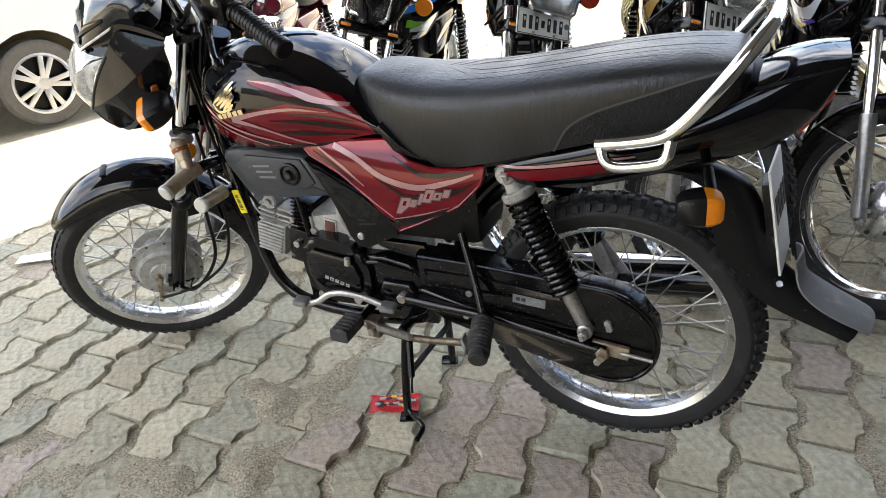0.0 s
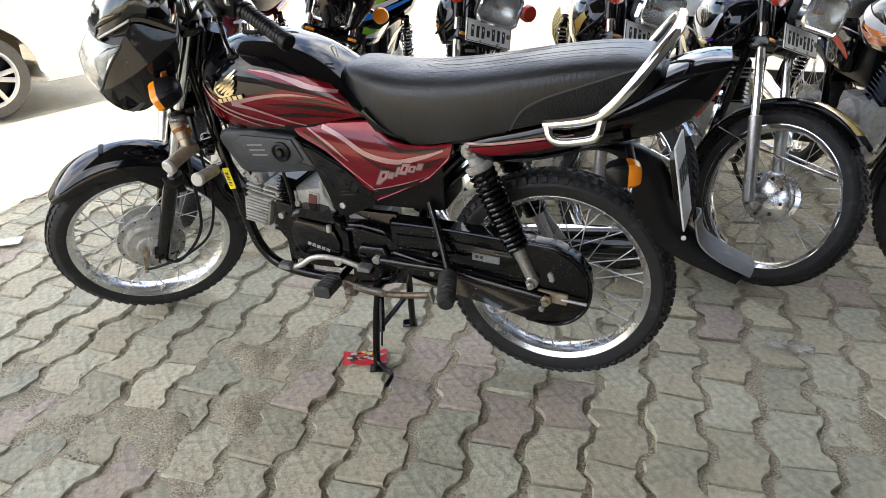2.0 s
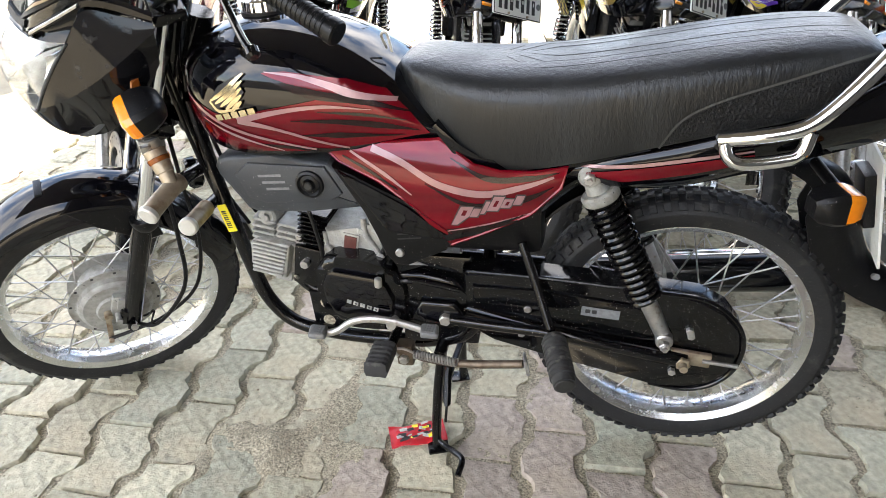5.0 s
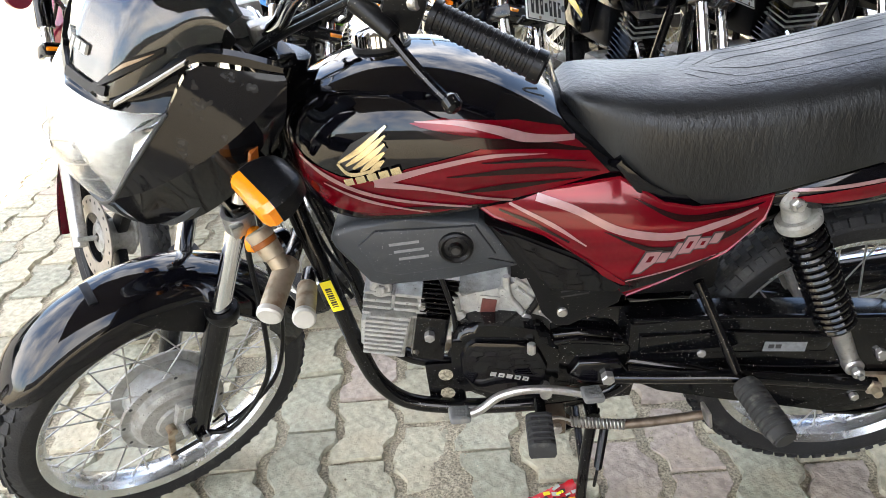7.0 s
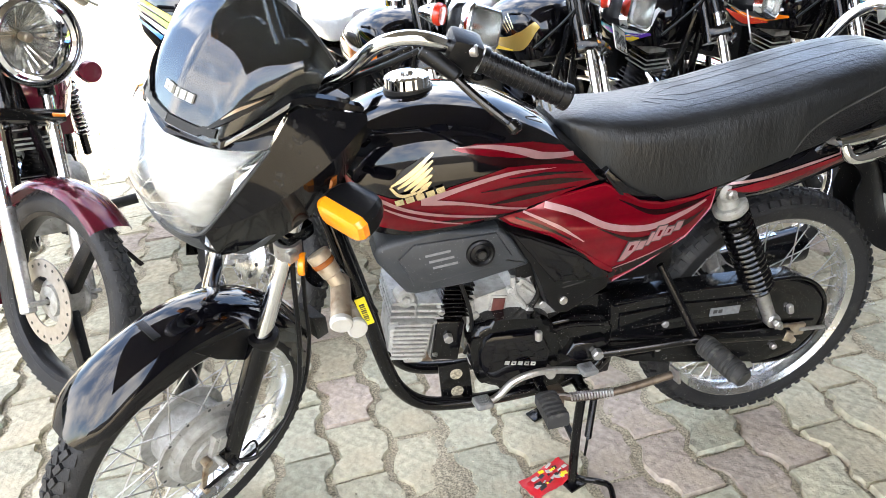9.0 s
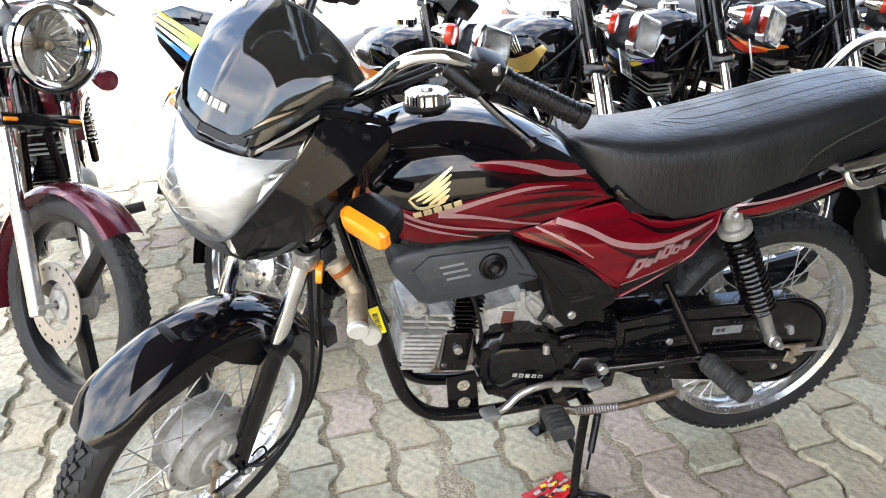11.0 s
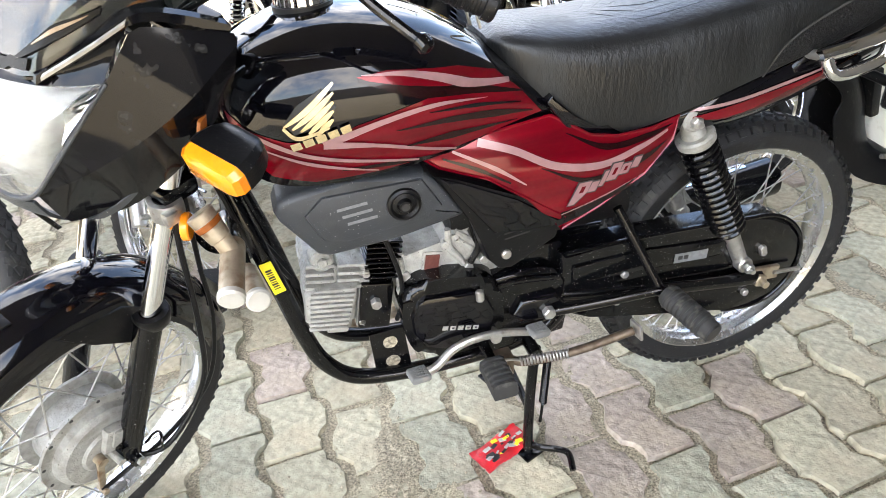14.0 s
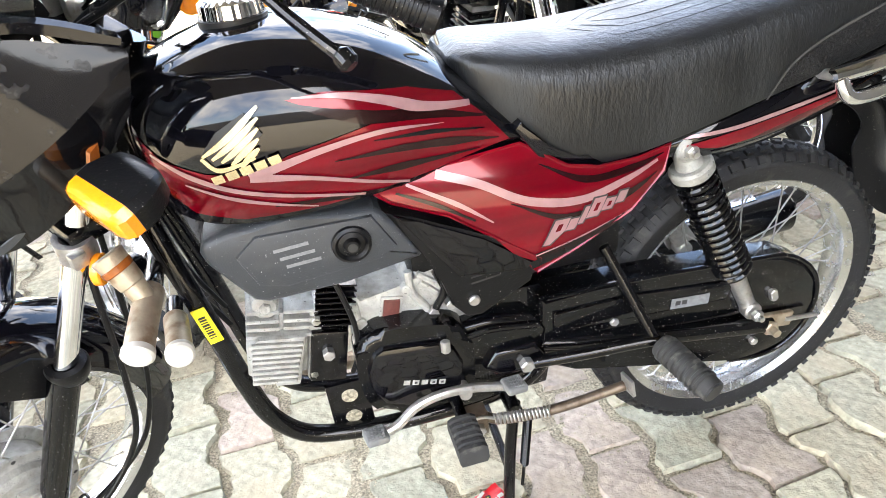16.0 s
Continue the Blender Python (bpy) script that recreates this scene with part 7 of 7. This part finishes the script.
# crumbs of sand and mortar strewn over the blocks
grng = random.Random(31)
gv, gf = [], []
for _ in range(16000):
    x, y = grng.uniform(-1.3, 1.3), grng.uniform(-1.0, 0.6)
    top = sand_height(x, y, True)
    if noise.noise(Vector((x * 3.1, y * 3.1, 9.0))) + 45 * (top + 0.004) < grng.uniform(-0.30, 0.45):
        continue
    r = 0.0011 + 0.0030 * grng.random() ** 5
    z = max(0.0, top) + r * 0.4
    k = len(gv)
    gv += [(x + r, y, z), (x, y + r * 1.2, z), (x - r * 1.1, y, z), (x, y - r, z), (x, y, z + r * 0.8), (x, y, z - r)]
    gf += [(k, k + 1, k + 4), (k + 1, k + 2, k + 4), (k + 2, k + 3, k + 4), (k + 3, k, k + 4), (k + 1, k, k + 5), (k + 2, k + 1, k + 5), (k + 3, k + 2, k + 5), (k, k + 3, k + 5)]
gm = bpy.data.meshes.new("grit")
gm.from_pydata(gv, [], gf)
gm.materials.append(soil)
tagged(new("grit", gm), "crumbs of sand strewn over the pavers", "grit", kind="stuff")

# litter
pk = bmesh.new()
bmesh.ops.create_grid(pk, x_segments=26, y_segments=14, size=0.5)
for v in pk.verts:
    v.co = Vector((v.co.x * 0.125, v.co.y * 0.062, 0.008 + 0.008 * noise.noise(Vector((v.co.x * 4, v.co.y * 3, 4.0))) + 0.004 * abs(noise.noise(Vector((v.co.x * 13, v.co.y * 9, 1.0))))))
bmesh.ops.solidify(pk, geom=pk.faces[:], thickness=0.0015)
pko = link_mesh("wrapper", pk, packet_red, None, "", pose(0.128, -0.095, 0.004, 0, 0, 24))
tagged(pko, "crumpled red foil snack wrapper on the pavers", "wrapper")
prng = random.Random(5)
for i in range(26):
    x, y = prng.uniform(-0.050, 0.050), prng.uniform(-0.022, 0.022)
    long_, wide = prng.uniform(0.006, 0.018), prng.uniform(0.003, 0.009)
    b = block((x, y, 0.0132 + 0.0002 * i), (long_, wide, 0.0010), 0, (prng.uniform(-6, 6), prng.uniform(-6, 6), prng.uniform(-20, 20)))
    part("print_patch", b, (label_white, yellow, ink, label_white, ink)[i % 5], pko, "", pose(0.128, -0.095, 0.004, 0, 0, 24))
pp = bmesh.new()
bmesh.ops.create_grid(pp, x_segments=6, y_segments=4, size=0.5)
for v in pp.verts:
    v.co = Vector((v.co.x * 0.14, v.co.y * 0.07, 0.003 + 0.004 * noise.noise(v.co * 2)))
tagged(link_mesh("paper_scrap", pp, paper, None, "", pose(-1.60, 0.17, 0.003, 0, 0, 35)), "scrap of white paper on the ground", "paper")
pw = bmesh.new()
bmesh.ops.create_grid(pw, x_segments=16, y_segments=8, size=0.5)
for v in pw.verts:
    v.co = Vector((v.co.x * 0.13, v.co.y * 0.05, 0.012 + 0.014 * noise.noise(v.co * 5)))
bmesh.ops.solidify(pw, geom=pw.faces[:], thickness=0.001)
tagged(link_mesh("plastic_wrapper", pw, wrap_thin, None, "", pose(1.275, 0.335, 0.006, 0, 0, -8)), "crumpled clear plastic wrapper on the pavers", "wrapper")

# ---------------------------------------------------------------- pavers: wavy-edged concrete blocks laid in columns
pave = new("pavement")
tagged(pave, "worn wavy concrete block paving with sandy joints", "pavement", kind="structure")
PX, PY = 0.1384, 0.200
pave.matrix_basis = pose(0, 0, 0, 0, 0, 4.0)
rng = random.Random(7)


def wave(t):
    """The zigzag of a block's long side; t runs 0..1 along it."""
    t = t % 1.0
    pts = ((0.0, -1.0), (0.18, -1.0), (0.36, 1.0), (0.68, 1.0), (0.86, -1.0), (1.0, -1.0))
    for (a, u), (b, v) in zip(pts, pts[1:]):
        if a <= t <= b:
            f = (t - a) / (b - a)
            return 0.0135 * (u + (v - u) * f * f * (3 - 2 * f))
    return 0.0


def paver_rings(seed, phase):
    r = random.Random(seed)
    gap = 0.0050 + 0.0065 * r.random()
    n = 12
    jit = lambda: 0.0040 * (r.random() - 0.5) * 2
    left = [(-PX / 2 + gap + wave(i / n + phase) + jit(), -PY / 2 + 0.0022 + (PY - 0.0044) * i / n) for i in range(n + 1)]
    right = [(PX / 2 - gap + wave(i / n + phase) + jit(), -PY / 2 + 0.0022 + (PY - 0.0044) * i / n) for i in range(n + 1)]
    out = left + right[::-1]
    cx = sum(p[0] for p in out) / len(out)
    chip = [0.006 + 0.012 * r.random() ** 2 for _ in out]
    worn = [1 - 0.05 * r.random() for _ in range(4)]
    out = [(x * worn[(j * 4) // len(out)], y * worn[(j * 4 + 7) // len(out) % 4]) for j, (x, y) in enumerate(out)]
    low = [Vector((x, y, -0.03)) for x, y in out]
    mid = [Vector((x, y, -0.008 - 0.003 * r.random())) for x, y in out]
    top = [Vector((x - (x - cx) * c * 4.0, y * (1 - c * 2.2), -0.0010 * r.random())) for (x, y), c in zip(out, chip)]
    crown = [Vector((cx + (p.x - cx) * 0.55, p.y * 0.6, 0.0010 * r.random() - 0.0003)) for p in top]
    return [low, mid, top, crown]


VARIANTS = []
PAVER_MATS = (paver_grey, paver_red, paver_tan, paver_slate)
for k in range(20):
    b = loft(paver_rings(100 + k, 0.5 * (k % 2)))
    bmesh.ops.recalc_face_normals(b, faces=b.faces)
    for f in b.faces:
        f.smooth = False
    pair = []
    for mt in PAVER_MATS:
        me = bpy.data.meshes.new("paver")
        b.to_mesh(me)
        me.materials.append(mt)
        pair.append(me)
    b.free()
    VARIANTS.append(pair)
cells = []
for i in range(-16, 20):
    for j in range(-10, 22):
        x = 0.0095 + PX * i
        y = PY * (j + (0.5 if i % 2 else 0.0)) + 0.156
        if -2.05 < x < 2.4 and -1.5 < y < 4.2:
            cells.append(((x - 0.2) ** 2 + (y + 0.15) ** 2 * 1.6, x, y, i))
cells.sort()
rest = {q: bmesh.new() for q in range(4)}
for k, (_, x, y, i) in enumerate(cells):
    rosy = rng.random() < (0.50 if 0.2 < x < 0.75 and -0.35 < y < 0.35 else 0.05)
    red = 1 if rosy else rng.choice((0, 0, 2, 3))
    m = pose(x, y, -0.004 + 0.006 * rng.random() - 0.006 * (rng.random() ** 3), rng.uniform(-2.2, 2.2), rng.uniform(-4.4, 4.4), rng.uniform(-2.5, 2.5))
    if k < 300:
        o = new("paver", VARIANTS[2 * rng.randrange(10) + i % 2][int(red)])
        o.parent = pave
        o.matrix_basis = m
    else:
        me = VARIANTS[2 * rng.randrange(10) + i % 2][int(red)].copy()
        me.transform(m)
        rest[int(red)].from_mesh(me)
        bpy.data.meshes.remove(me)
for k, mt in enumerate(PAVER_MATS):
    me = bpy.data.meshes.new("pavers")
    rest[k].to_mesh(me)
    rest[k].free()
    me.materials.append(mt)
    o = new("pavers", me)
    o.parent = pave
    o["kind"] = "stuff"
